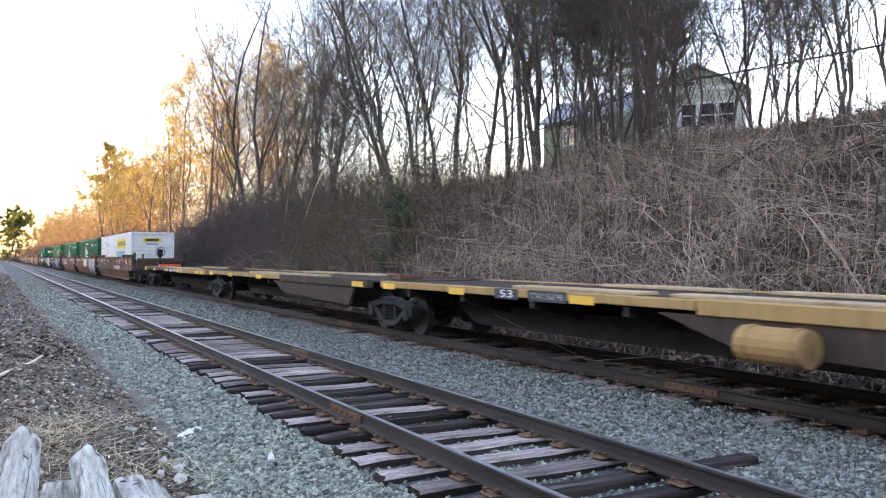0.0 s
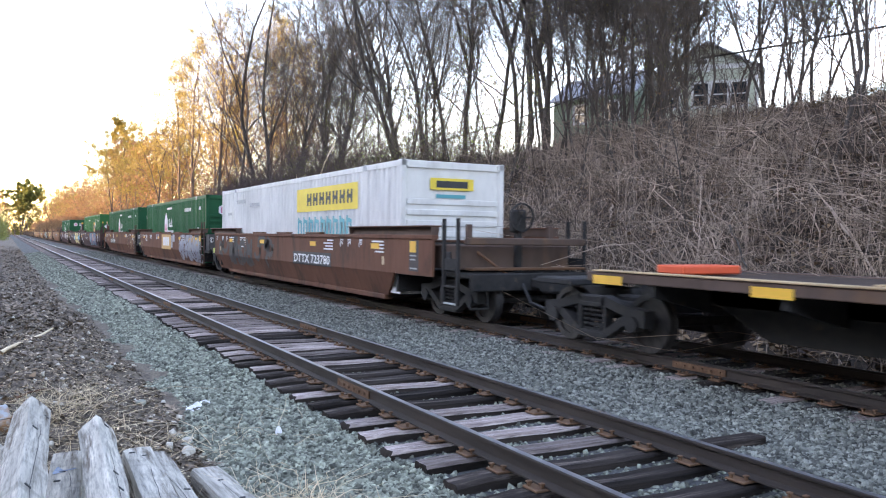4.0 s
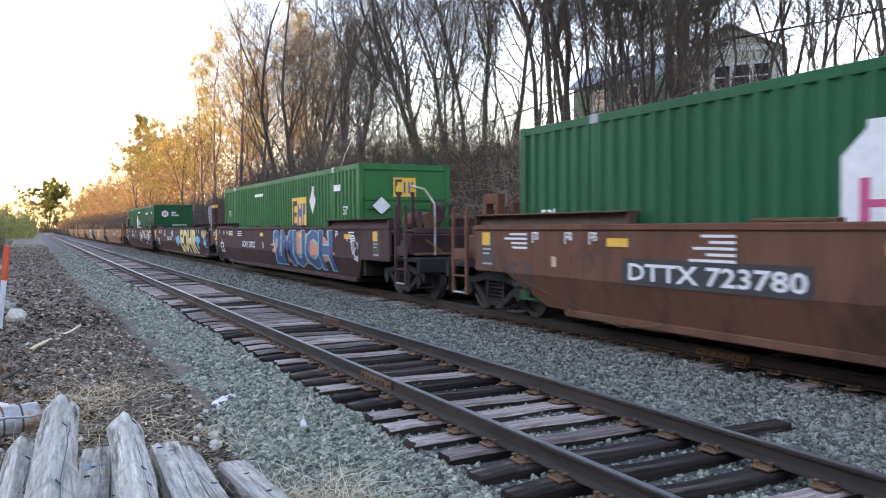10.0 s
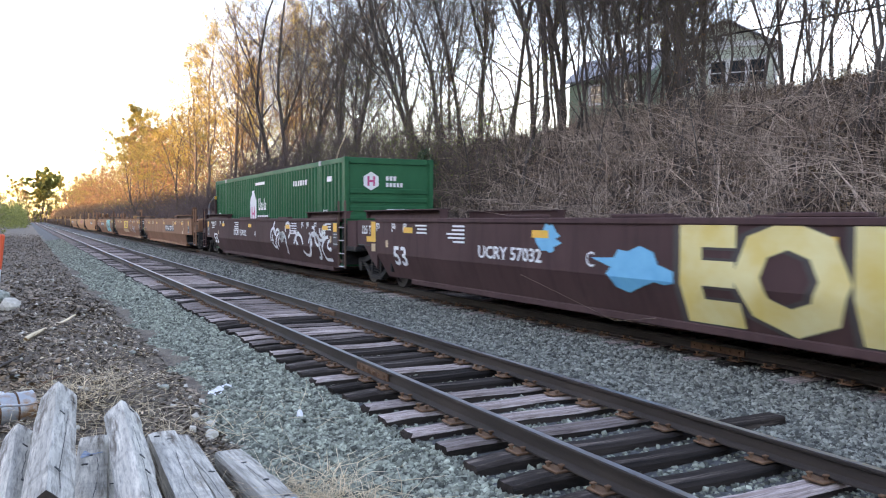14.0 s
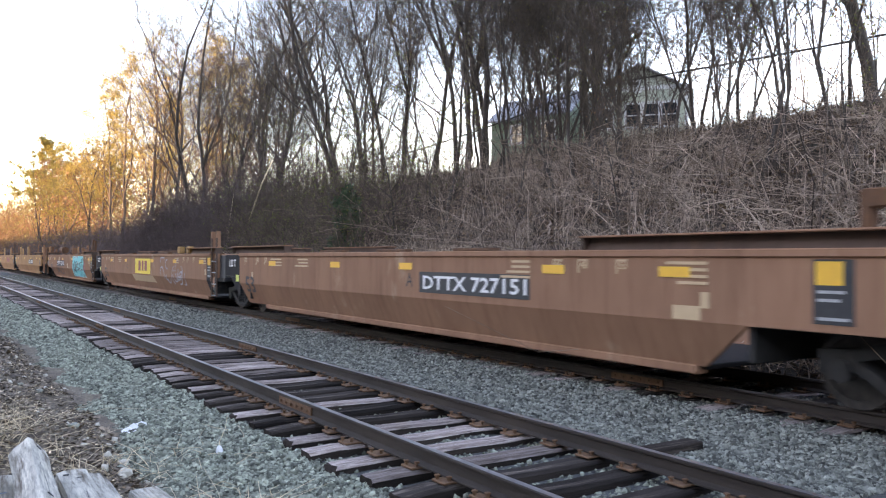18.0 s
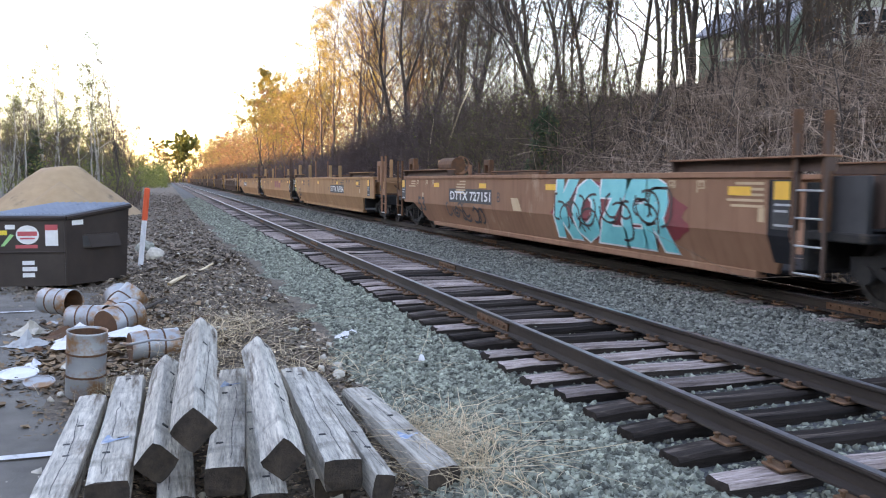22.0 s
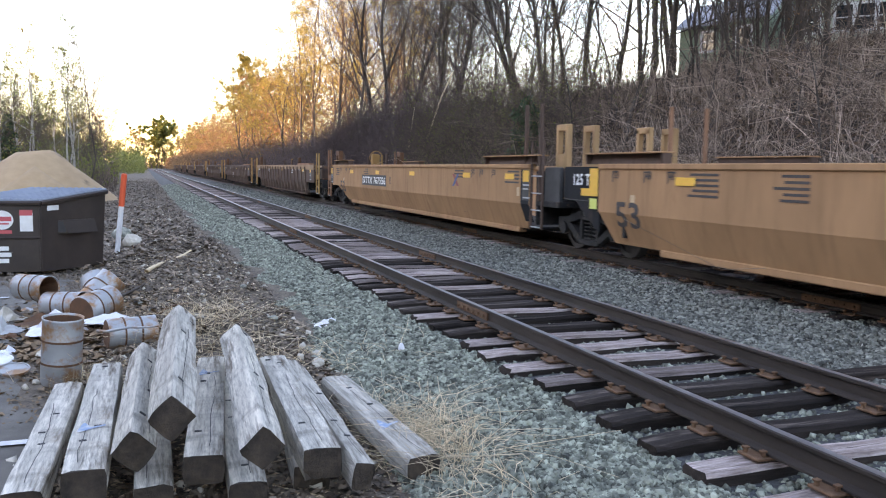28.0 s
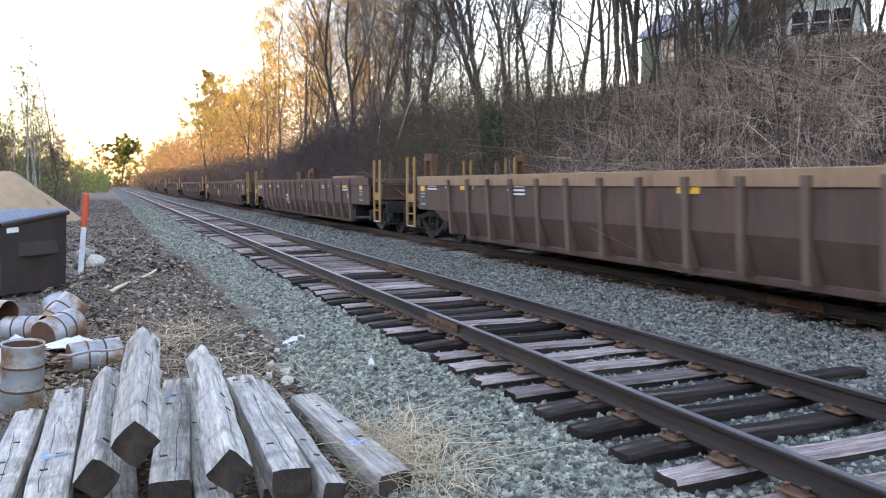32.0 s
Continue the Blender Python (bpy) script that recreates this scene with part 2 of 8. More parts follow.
M["decal_bright"] = mat("bright_yellow_patch", (0.83, 0.60, 0.06), (0.75, 0.52, 0.06), 3.0, 0.55, bump=0.0, stain=(0.5, 0.33, 0.15), sscale=2.5, sat=0.63)
M["decal_cream"] = mat("cream_patch", (0.58, 0.40, 0.24), (0.50, 0.34, 0.20), 3.0, 0.6, bump=0.0)
M["decal_orange"] = mat("tan_orange_patch", (0.62, 0.36, 0.13), (0.55, 0.31, 0.11), 3.0, 0.6, bump=0.0, stain=(0.45, 0.24, 0.1), sscale=3)
M["white"] = mat("white_lettering", (0.78, 0.78, 0.77), (0.66, 0.66, 0.65), 8.0, 0.55, bump=0.0)
M["end_black"] = paint("grimy_black_paint", (0.022, 0.022, 0.025), (0.05, 0.04, 0.036), 0.6)
M["lime"] = mat("lime_label", (0.62, 0.66, 0.16), (0.56, 0.60, 0.15), 4.0, 0.5, bump=0.0)
M["black"] = mat("black_panel", (0.025, 0.025, 0.027), (0.04, 0.04, 0.042), 4.0, 0.6, bump=0.0)
M["char"] = mat("charcoal_lettering", (0.045, 0.038, 0.036), (0.07, 0.055, 0.05), 4.0, 0.7, bump=0.0)
M["hot"] = mat("magenta_mark", (0.62, 0.08, 0.20), (0.55, 0.07, 0.18), 4.0, 0.5, bump=0.0)
M["maroon_mark"] = mat("dark_red_mark", (0.30, 0.06, 0.05), (0.24, 0.05, 0.05), 4.0, 0.6, bump=0.0)
M["g_blue"] = mat("navy_spray", (0.03, 0.06, 0.17), (0.05, 0.09, 0.22), 5.0, 0.5, bump=0.0)
M["g_aqua"] = mat("aqua_spray", (0.08, 0.52, 0.55), (0.13, 0.60, 0.60), 4.0, 0.5, bump=0.0)
M["g_sky"] = mat("sky_blue_spray", (0.06, 0.38, 0.60), (0.10, 0.46, 0.66), 4.0, 0.5, bump=0.0)
M["g_cream"] = mat("cream_spray", (0.75, 0.66, 0.35), (0.70, 0.52, 0.16), 1.6, 0.5, bump=0.0)
M["g_pink"] = mat("coral_spray", (0.62, 0.25, 0.16), (0.55, 0.20, 0.13), 4.0, 0.5, bump=0.0)
M["g_grey"] = mat("silver_spray", (0.42, 0.43, 0.47), (0.28, 0.28, 0.33), 3.0, 0.5, bump=0.0, stain=(0.15, 0.09, 0.1), sscale=3.0, sat=0.58)
M["g_red"] = mat("crimson_spray", (0.26, 0.035, 0.04), (0.20, 0.03, 0.035), 3.0, 0.5, bump=0.0)
M["g_dark"] = mat("dark_spray", (0.035, 0.03, 0.031), (0.062, 0.045, 0.042), 3.0, 0.6, bump=0.0, stain=(0.16, 0.07, 0.05), sscale=3, sat=0.6)
M["green"] = paint("green_container_paint", (0.013, 0.122, 0.056), (0.016, 0.095, 0.047), 0.66, 0.8, 0.45)
M["green2"] = paint("light_green_container_paint", (0.022, 0.165, 0.055), (0.025, 0.13, 0.05), 0.66, 0.8, 0.45)
M["cwhite"] = paint("white_container_paint", (0.76, 0.745, 0.71), (0.60, 0.55, 0.48), 0.68, 0.9, 0.5)
M["teal"] = mat("teal_lettering", (0.03, 0.34, 0.38), (0.03, 0.30, 0.34), 4.0, 0.5, bump=0.0)
M["castgrey"] = mat("corner_casting", (0.45, 0.46, 0.45), (0.3, 0.3, 0.3), 8.0, 0.6, bump=0.1)
M["rubber"] = mat("hose_rubber", (0.02, 0.02, 0.02), (0.03, 0.03, 0.03), 8.0, 0.7, bump=0.0)
M["bark"] = mat("grey_brown_bark", (0.05, 0.040, 0.034), (0.115, 0.093, 0.078), 3.0, 0.95, bump=0.8, bscale=12, stretch=(2, 2, 0.35), vary=0.3)
M["bark_birch"] = mat("pale_birch_bark", (0.42, 0.40, 0.36), (0.28, 0.26, 0.24), 4.0, 0.85, bump=0.3, stain=(0.06, 0.055, 0.05), sscale=5, sat=0.60)
M["twig"] = mat("twig_bark", (0.07, 0.053, 0.043), (0.13, 0.097, 0.076), 2.0, 0.95, bump=0.0, vary=0.25)
M["bud"] = mat("spring_bud_leaf", (0.25, 0.205, 0.065), (0.17, 0.16, 0.05), 2.0, 0.8, bump=0.0, island=0.35, through=0.4, spec=0.2)
# Golden young leaves, brightened so the low sun's glow is part of the colour.
M["sun_gold_bud"] = mat("sun_tinted_golden_bud_leaf", (0.40, 0.31, 0.085), (0.30, 0.25, 0.07), 2.0, 0.8, bump=0.0, island=0.35, through=0.45, spec=0.2)
M["bud_red"] = mat("reddish_bud", (0.26, 0.155, 0.085), (0.18, 0.105, 0.06), 2.0, 0.8, bump=0.0, island=0.35, through=0.35, spec=0.2)
M["leaf"] = mat("young_green_leaf", (0.14, 0.165, 0.045), (0.21, 0.21, 0.06), 2.0, 0.6, bump=0.0, island=0.4, through=0.5)
M["needle"] = mat("conifer_needles", (0.028, 0.06, 0.028), (0.05, 0.09, 0.036), 3.0, 0.7, bump=0.0, island=0.45)
M["pine_needle"] = mat("pine_needles", (0.15, 0.14, 0.04), (0.21, 0.18, 0.055), 3.0, 0.7, bump=0.0, island=0.4, through=0.35)
M["brush"] = mat("dry_brush_stems", (0.07, 0.048, 0.038), (0.17, 0.12, 0.095), 1.2, 0.95, bump=0.0, island=0.65)
M["cane"] = mat("pale_bramble_stems", (0.22, 0.155, 0.12), (0.54, 0.41, 0.32), 1.2, 0.95, bump=0.0, island=0.55)
M["thicket"] = mat("dark_purple_thicket", (0.075, 0.054, 0.052), (0.14, 0.10, 0.095), 1.2, 0.95, bump=0.0, island=0.4)
M["straw"] = mat("dead_straw", (0.60, 0.455, 0.29), (0.78, 0.63, 0.45), 1.2, 0.9, bump=0.0, island=0.35)
M["mulch"] = mat("bark_mulch", (0.10, 0.073, 0.055), (0.25, 0.19, 0.14), 1.2, 0.95, bump=0.0, island=0.7)
M["deadleaf"] = mat("dead_leaf", (0.17, 0.105, 0.06), (0.26, 0.17, 0.10), 1.2, 0.9, bump=0.0, island=0.5)
M["sand"] = mat("sand", (0.40, 0.26, 0.145), (0.48, 0.32, 0.185), 1.5, 0.95, bump=0.6, bscale=18, stain=(0.2, 0.14, 0.09), sscale=0.7, sat=0.6)
M["dump"] = mat("dark_brown_dumpster_paint", (0.026, 0.017, 0.014), (0.05, 0.034, 0.028), 1.6, 0.5, 0.0, 0.1, 20, stain=(0.12, 0.08, 0.06), sscale=2.0, sat=0.66)
M["lid"] = mat("grey_blue_plastic_lid", (0.20, 0.24, 0.30), (0.26, 0.30, 0.36), 2.0, 0.4, bump=0.05)
M["pail"] = mat("galvanised_pail", (0.40, 0.42, 0.43), (0.30, 0.31, 0.32), 3.0, 0.5, 0.5, 0.15, 30, stain=(0.34, 0.18, 0.09), sscale=4.0, sat=0.47)
M["rust"] = mat("deep_rust", (0.17, 0.075, 0.035), (0.10, 0.05, 0.03), 6.0, 0.9, 0.1, 0.4)
M["litter_white"] = mat("white_plastic_scrap", (0.75, 0.76, 0.78), (0.6, 0.6, 0.62), 5.0, 0.5, bump=0.2)
M["post_orange"] = mat("orange_marker_paint", (0.80, 0.10, 0.03), (0.72, 0.09, 0.03), 3.0, 0.55, bump=0.0)
M["clap"] = mat("pale_green_clapboard", (0.56, 0.59, 0.48), (0.50, 0.54, 0.43), 2.0, 0.8, bump=0.05)
M["clap_dark"] = mat("deep_green_clapboard", (0.27, 0.35, 0.25), (0.23, 0.31, 0.21), 2.0, 0.8, bump=0.05)
M["shingle"] = mat("grey_shingle_roof", (0.27, 0.28, 0.30), (0.36, 0.37, 0.39), 6.0, 0.9, bump=0.4)
M["trim"] = mat("white_house_trim", (0.78, 0.78, 0.76), (0.7, 0.7, 0.68), 4.0, 0.6, bump=0.0)
M["pole"] = mat("weathered_pole", (0.07, 0.055, 0.045), (0.12, 0.095, 0.08), 3.0, 0.95, bump=0.6, stretch=(3, 3, 0.3))
M["cable"] = mat("black_cable", (0.015, 0.015, 0.015), (0.02, 0.02, 0.02), 3.0, 0.6, bump=0.0)
M["truck_red"] = mat("dull_red_truck_paint", (0.28, 0.06, 0.04), (0.22, 0.05, 0.035), 2.0, 0.5, bump=0.05)
glass = bpy.data.materials.new("window_glass")
glass.use_nodes = True
gb = glass.node_tree.nodes["Principled BSDF"]
gb.inputs["Base Color"].default_value = (0.03, 0.035, 0.04, 1)
gb.inputs["Roughness"].default_value = 0.06
M["glass"] = glass


# ---- building blocks ----
class MB:
    """Collects vertices and faces of one mesh."""

    def __init__(self):
        self.v, self.f = [], []

    def add(self, v, f):
        o = len(self.v)
        self.v += [tuple(p) for p in v]
        self.f += [tuple(i + o for i in q) for q in f]
        return self

    def convex(self, v, f):
        c = sum((Vector(p) for p in v), Vector()) / len(v)
        out = []
        for q in f:
            a = [Vector(v[i]) for i in q]
            nrm = (a[1] - a[0]).cross(a[2] - a[0])
            mid = sum(a, Vector()) / len(a)
            out.append(q if nrm.dot(mid - c) > 0 else tuple(reversed(q)))
        return self.add(v, out)

    def box(self, a, b, bev=0.0, m=None):
        c = [(a[i] + b[i]) / 2 for i in range(3)]
        h = [abs(b[i] - a[i]) / 2 for i in range(3)]
        S = [(x, y, z) for x in (-1, 1) for y in (-1, 1) for z in (-1, 1)]
        if bev <= 0:
            v = [(c[0] + s[0] * h[0], c[1] + s[1] * h[1], c[2] + s[2] * h[2]) for s in S]
            f = [(0, 1, 3, 2), (4, 5, 7, 6), (0, 1, 5, 4), (2, 3, 7, 6), (0, 2, 6, 4), (1, 3, 7, 5)]
        else:
            bev = min(bev, min(h) * 0.45)
            v, k = [], {}
            for i, s in enumerate(S):
                for ax in range(3):
                    k[i, ax] = len(v)
                    v.append(tuple(c[j] + s[j] * (h[j] if j == ax else h[j] - bev) for j in range(3)))
            f = [(k[i, 0], k[i, 1], k[i, 2]) for i in range(8)]
            for ax in range(3):
                for sg in (-1, 1):
                    q = [i for i, s in enumerate(S) if s[ax] == sg]
                    f.append((k[q[0], ax], k[q[1], ax], k[q[3], ax], k[q[2], ax]))
            for i in range(8):
                for j in range(i + 1, 8):
                    d = [x for x in range(3) if S[i][x] != S[j][x]]
                    if len(d) == 1:
                        p, r = [x for x in range(3) if x != d[0]]
                        f.append((k[i, p], k[j, p], k[j, r], k[i, r]))
        if m is not None:
            v = [tuple(m @ Vector(p)) for p in v]
        return self.convex(v, f)

    def hexa(self, v):
        """Eight corners: four below, four above, in the same turn."""
        return self.convex(v, [(0, 1, 2, 3), (4, 5, 6, 7), (0, 1, 5, 4), (1, 2, 6, 5), (2, 3, 7, 6), (3, 0, 4, 7)])

    def tube(self, p, q, r0, r1=None, n=8, caps=True):
        r1 = r0 if r1 is None else r1
        p, q = Vector(p), Vector(q)
        d = (q - p).normalized()
        a = d.orthogonal().normalized()
        b = d.cross(a)
        v = []
        for c, r in ((p, r0), (q, r1)):
            for i in range(n):
                w = 2 * math.pi * i / n
                v.append(tuple(c + r * (math.cos(w) * a + math.sin(w) * b)))
        f = [(i, (i + 1) % n, n + (i + 1) % n, n + i) for i in range(n)]
        if caps:
            f += [tuple(reversed(range(n))), tuple(range(n, 2 * n))]
        return self.add(v, f)

    def path(self, pts, r, n=6):
        for a, b in zip(pts, pts[1:]):
            self.tube(a, b, r, r, n)
        return self

    def ring(self, c, axis, r_out, r_in, w, n=20):
        """A flat ring or rim along an axis (0, 1, 2)."""
        v = []
        o = [j for j in range(3) if j != axis]
        for side in (-w / 2, w / 2):
            for r in (r_in, r_out):
                for i in range(n):
                    p = [0, 0, 0]
                    p[axis] = c[axis] + side
                    p[o[0]] = c[o[0]] + r * math.cos(2 * math.pi * i / n)
                    p[o[1]] = c[o[1]] + r * math.sin(2 * math.pi * i / n)
                    v.append(tuple(p))
        f = []
        for i in range(n):
            j = (i + 1) % n
            f += [(i, j, n + j, n + i), (2 * n + i, 3 * n + i, 3 * n + j, 2 * n + j), (n + i, n + j, 3 * n + j, 3 * n + i), (i, 2 * n + i, 2 * n + j, j)]
        return self.add(v, f)

    def mesh(self, name, smooth=False):
        me = bpy.data.meshes.new(name)
        me.from_pydata(self.v, [], self.f)
        if smooth:
            me.polygons.foreach_set("use_smooth", [True] * len(me.polygons))
        me.update()
        return me


def mesh_np(name, V, F, smooth=False):
    """A mesh from arrays: V (n, 3), F (m, 3 or 4)."""
    V, F = np.asarray(V, np.float32), np.asarray(F, np.int32)
    me = bpy.data.meshes.new(name)
    me.vertices.add(len(V))
    me.vertices.foreach_set("co", V.ravel())
    k = F.shape[1]
    me.loops.add(F.size)
    me.loops.foreach_set("vertex_index", F.ravel())
    me.polygons.add(len(F))
    me.polygons.foreach_set("loop_start", np.arange(0, F.size, k, dtype=np.int32))
    if smooth:
        me.polygons.foreach_set("use_smooth", np.ones(len(F), dtype=bool))
    me.update(calc_edges=True)
    me.validate()
    return me


def part(name, geo, material, parent=None, label="", at=None, smooth=False):
    me = geo if isinstance(geo, bpy.types.Mesh) else geo.mesh(name, smooth)
    if not me.materials:
        me.materials.append(M[material])
    ob = new(name, me)
    if parent is not None:
        ob.parent = parent
    if at is not None:
        ob.matrix_basis = at
    return tagged(ob, label) if label else ob


def thing(name, label, category, group="", kind="", at=None):
    ob = new(name)
    ob.empty_display_size = 0.2
    if at is not None:
        ob.matrix_basis = at
    return tagged(ob, label, category, group, kind)


def solo(name, geo, material, label, category, group="", kind="", at=None, smooth=False):
    return tagged(part(name, geo, material, None, "", at, smooth), label, category, group, kind)


def tubes_np(paths, sides):
    """Tapered tubes along many polylines: each (points (k,3), radii (k))."""
    VV, FF, o = [], [], 0
    ang = np.arange(sides) * 2 * np.pi / sides
    ca, sa = np.cos(ang), np.sin(ang)
    for P, R in paths:
        P, R = np.asarray(P, float), np.asarray(R, float)
        k = len(P)
        D = np.gradient(P, axis=0)
        D /= np.linalg.norm(D, axis=1, keepdims=True) + 1e-9
        ref = np.array([0.0, 0, 1]) if abs(D[0, 2]) < 0.9 else np.array([1.0, 0, 0])
        A = np.cross(D, ref)
        A /= np.linalg.norm(A, axis=1, keepdims=True) + 1e-9
        B = np.cross(D, A)
        V = P[:, None] + R[:, None, None] * (ca[None, :, None] * A[:, None] + sa[None, :, None] * B[:, None])
        VV.append(V.reshape(-1, 3))
        i = np.arange(k - 1)[:, None] * sides + np.arange(sides)[None]
        j = np.arange(k - 1)[:, None] * sides + (np.arange(sides)[None] + 1) % sides
        FF.append(np.stack([i, j, j + sides, i + sides], -1).reshape(-1, 4) + o)
        o += k * sides
    return np.concatenate(VV), np.concatenate(FF)


def text_mesh(body, height, bold=0.0, depth=0.0):
    """Lettering as a mesh in its x-y plane, of the given capital height, from x = 0."""
    cu = bpy.data.curves.new("lettering", "FONT")
    cu.body, cu.size, cu.offset, cu.extrude, cu.resolution_u = body, height / 0.69, bold, depth, 2
    tmp = bpy.data.objects.new("lettering", cu)
    scene.collection.objects.link(tmp)
    me = bpy.data.meshes.new_from_object(tmp.evaluated_get(bpy.context.evaluated_depsgraph_get()))
    bpy.data.objects.remove(tmp)
    bpy.data.curves.remove(cu)
    return me


def fbm(x, y, s, seed=0.0):
    return noise.fractal(Vector((x * s + seed, y * s - seed, seed)), 1.0, 2.0, 4)


# ---- ground ----
def slope_h(x, y):
    xs = (6.4, 7.0, 8.0, 10.0, 12.0, 14.0, 17.0, 20.0, 24.0, 30.0, 60.0)
    zs = (-0.3, -0.25, 0.35, 2.2, 4.0, 5.1, 5.9, 6.4, 6.8, 7.2, 8.0)
    z = float(np.interp(x, xs, zs))
    k = float(np.interp(y, (-60, 28, 48, 75, 110, 260, 500), (1.0, 1.0, 0.86, 0.72, 0.6, 0.42, 0.3)))
    return -0.3 + (z + 0.3) * k


def ground_h(x, y):
    if x > 6.4:
        z = slope_h(x, y)
        amp = 0.28 * min(1.0, (x - 6.4) / 2.0)
        return z + amp * fbm(x, y, 0.45, 3.1) + 0.4 * amp * fbm(x, y, 1.7, 8.0)
    if x > -2.5:
        return -0.45
    z = -0.30
    berm = math.exp(-((x + 3.75) / 1.0) ** 2) * min(1.0, max(0.0, (y - 7.0) / 3.0)) * (0.42 if y < 22 else 0.42 * math.exp(-(y - 22) / 15))
    z += berm * (0.75 + 0.5 * fbm(x, y, 0.4, 1.0))
    rough = 0.07 if x > -5.0 or y > 14 else 0.012
    z += rough * fbm(x, y, 0.9, 2.0) + 0.4 * rough * fbm(x, y, 3.3, 5.0)
    # Unseen hill added off to the left, to keep low sun off tracks and train.
    if x < -45:
        a = min(1.0, (-45 - x) / 35.0)
        b = min(1.0, max(0.0, (84 - y) / 26.0))
        c = min(1.0, max(0.0, (560 - y) / 120.0))
        z += a * a * (3 - 2 * a) * (20.0 * b * b * (3 - 2 * b) + 20.0 * c)
    return z


def grid_mesh(name, xs, ys, h, smooth=True):
    V = np.array([(x, y, h(x, y)) for y in ys for x in xs], np.float32)
    nx, ny = len(xs), len(ys)
    i = np.arange(ny - 1)[:, None] * nx + np.arange(nx - 1)[None]
    F = np.stack([i, i + 1, i + 1 + nx, i + nx], -1).reshape(-1, 4)
    return mesh_np(name, V, F, smooth)


gx = sorted({*np.arange(-16, -2.4, 0.22).round(3), *np.arange(6.4, 26, 0.35).round(3), -2000, -800, -300, -160, -120, -90, -80, -72, -64, -55, -45, -38, -32, -27, -23, -20, -18, 2, 28, 31, 35, 42, 52, 70, 100, 160, 400, 1000, 2000})
gy = sorted({*np.arange(1, 22, 0.25).round(3), *np.arange(22, 60, 0.7).round(3), *np.arange(60, 130, 2.5), *np.arange(130, 520, 15), -2000, -600, -200, -100, -60, -40, -25, -15, -8, -4, -1.5, 800, 2000})
solo("ground", grid_mesh("ground", [float(v) for v in gx if v < 6.6], [float(v) for v in gy], ground_h), "dirt", "bare trampled dirt yard and verge beside the tracks, plus an added sun-blocking hill", "ground", kind="structure")
solo("ground_slope", grid_mesh("ground_slope", [float(v) for v in gx if v > 6.3], [float(v) for v in gy], ground_h), "litter", "steep leaf-littered bank rising above the railway", "bank", kind="structure")


def bed_h(x, y):
    z = float(np.interp(x, (-3.1, -2.7, -2.1, -1.5, -1.2, 1.2, 1.6, 2.4, 3.1, 5.9, 6.4, 6.9), (-0.5, -0.30, -0.19, -0.125, -0.11, -0.085, -0.06, -0.06, 0.0, 0.0, -0.12, -0.5)))
    return z + 0.02 * fbm(x, y, 1.6, 4.0) + 0.012 * fbm(x, y, 6.0, 2.0)


bx = [-3.1, -2.9, -2.7, -2.5, -2.3, -2.1, -1.9, -1.7, -1.5, -1.3, -0.9, -0.5, 0, 0.5, 0.9, 1.3, 1.6, 2.0, 2.4, 2.8, 3.1, 3.5, 4.2, 5, 5.6, 5.9, 6.2, 6.4, 6.9]
by = [float(v) for v in (*np.arange(-20, 2, 1.0), *np.arange(2, 30, 0.25), *np.arange(30, 80, 1.0), *np.arange(80, 486, 6))]
solo("ballast_bed", grid_mesh("ballast_bed", bx, by, bed_h), "ballast", "crushed-stone ballast bed under both tracks, darkened as gap shade", "ballast", kind="structure")

asph = grid_mesh("asphalt", [-40, -30, -20, -14, -10, -8, -7, -6.2, -5.6, -5.1], [-12, -4, 0, 2, 4, 6, 8, 10, 12, 13, 14, 16, 20], lambda x, y: -0.268 + 0.006 * fbm(x, y, 1.0) - (0.05 if x > -5.3 and y > 7 else 0) - (0.06 if y > 15 else 0))
solo("asphalt_lot", asph, "asphalt", "cracked grey asphalt of a small parking lot", "pavement", kind="structure")
for k, (y0, x0) in enumerate(((6.1, -4.98), (13.0, -6.2))):
    b = MB()
    for i in range(14):
        xa, xb = x0 - 0.34 * i, x0 - 0.34 * (i + 1)
        b.add([(xa, y0 + 0.004 * (i % 3), -0.255), (xb, y0 + 0.003 * ((i + 1) % 3), -0.255), (xb, y0 + 0.1, -0.255), (xa, y0 + 0.1, -0.255)], [(3, 2, 1, 0)])
    solo("parking_line", b, "line", "worn white painted parking line on asphalt", "line", "parking lines", "structure")

# ---- railway tracks ----
TRACK1_X, TRACK2_X, RAIL_TOP1, RAIL_TOP2 = 0.0, 4.5, 0.17, 0.22
RAIL_PROFILE = [(-0.070, 0.0), (0.070, 0.0), (0.070, 0.014), (0.012, 0.034), (0.010, 0.112), (0.036, 0.124), (0.037, 0.145), (0.030, 0.150), (-0.030, 0.150), (-0.037, 0.145), (-0.036, 0.124), (-0.010, 0.112), (-0.012, 0.034), (-0.070, 0.014)]


def rail_mesh(y0, y1):
    b = MB()
    ys = [y0, 0, 4, 8, 14, 24, 50, 100, 200, y1]
    n = len(RAIL_PROFILE)
    V = [(x, y, z) for y in ys for x, z in RAIL_PROFILE]
    F = [(k * n + i, k * n + (i + 1) % n, (k + 1) * n + (i + 1) % n, (k + 1) * n + i) for k in range(len(ys) - 1) for i in range(n)]
    return b.add(V, [tuple(reversed(q)) for q in F])


def joint_bar():
    b = MB()
    for s in (-1, 1):
        b.box((s * 0.014, -0.46, 0.03), (s * 0.034, 0.46, 0.118), 0.006)
        for k in range(6):
            y = -0.38 + k * 0.152
            b.tube((s * 0.03, y, 0.075), (s * 0.058, y, 0.075), 0.017, n=6)
    return b.mesh("joint_bar")


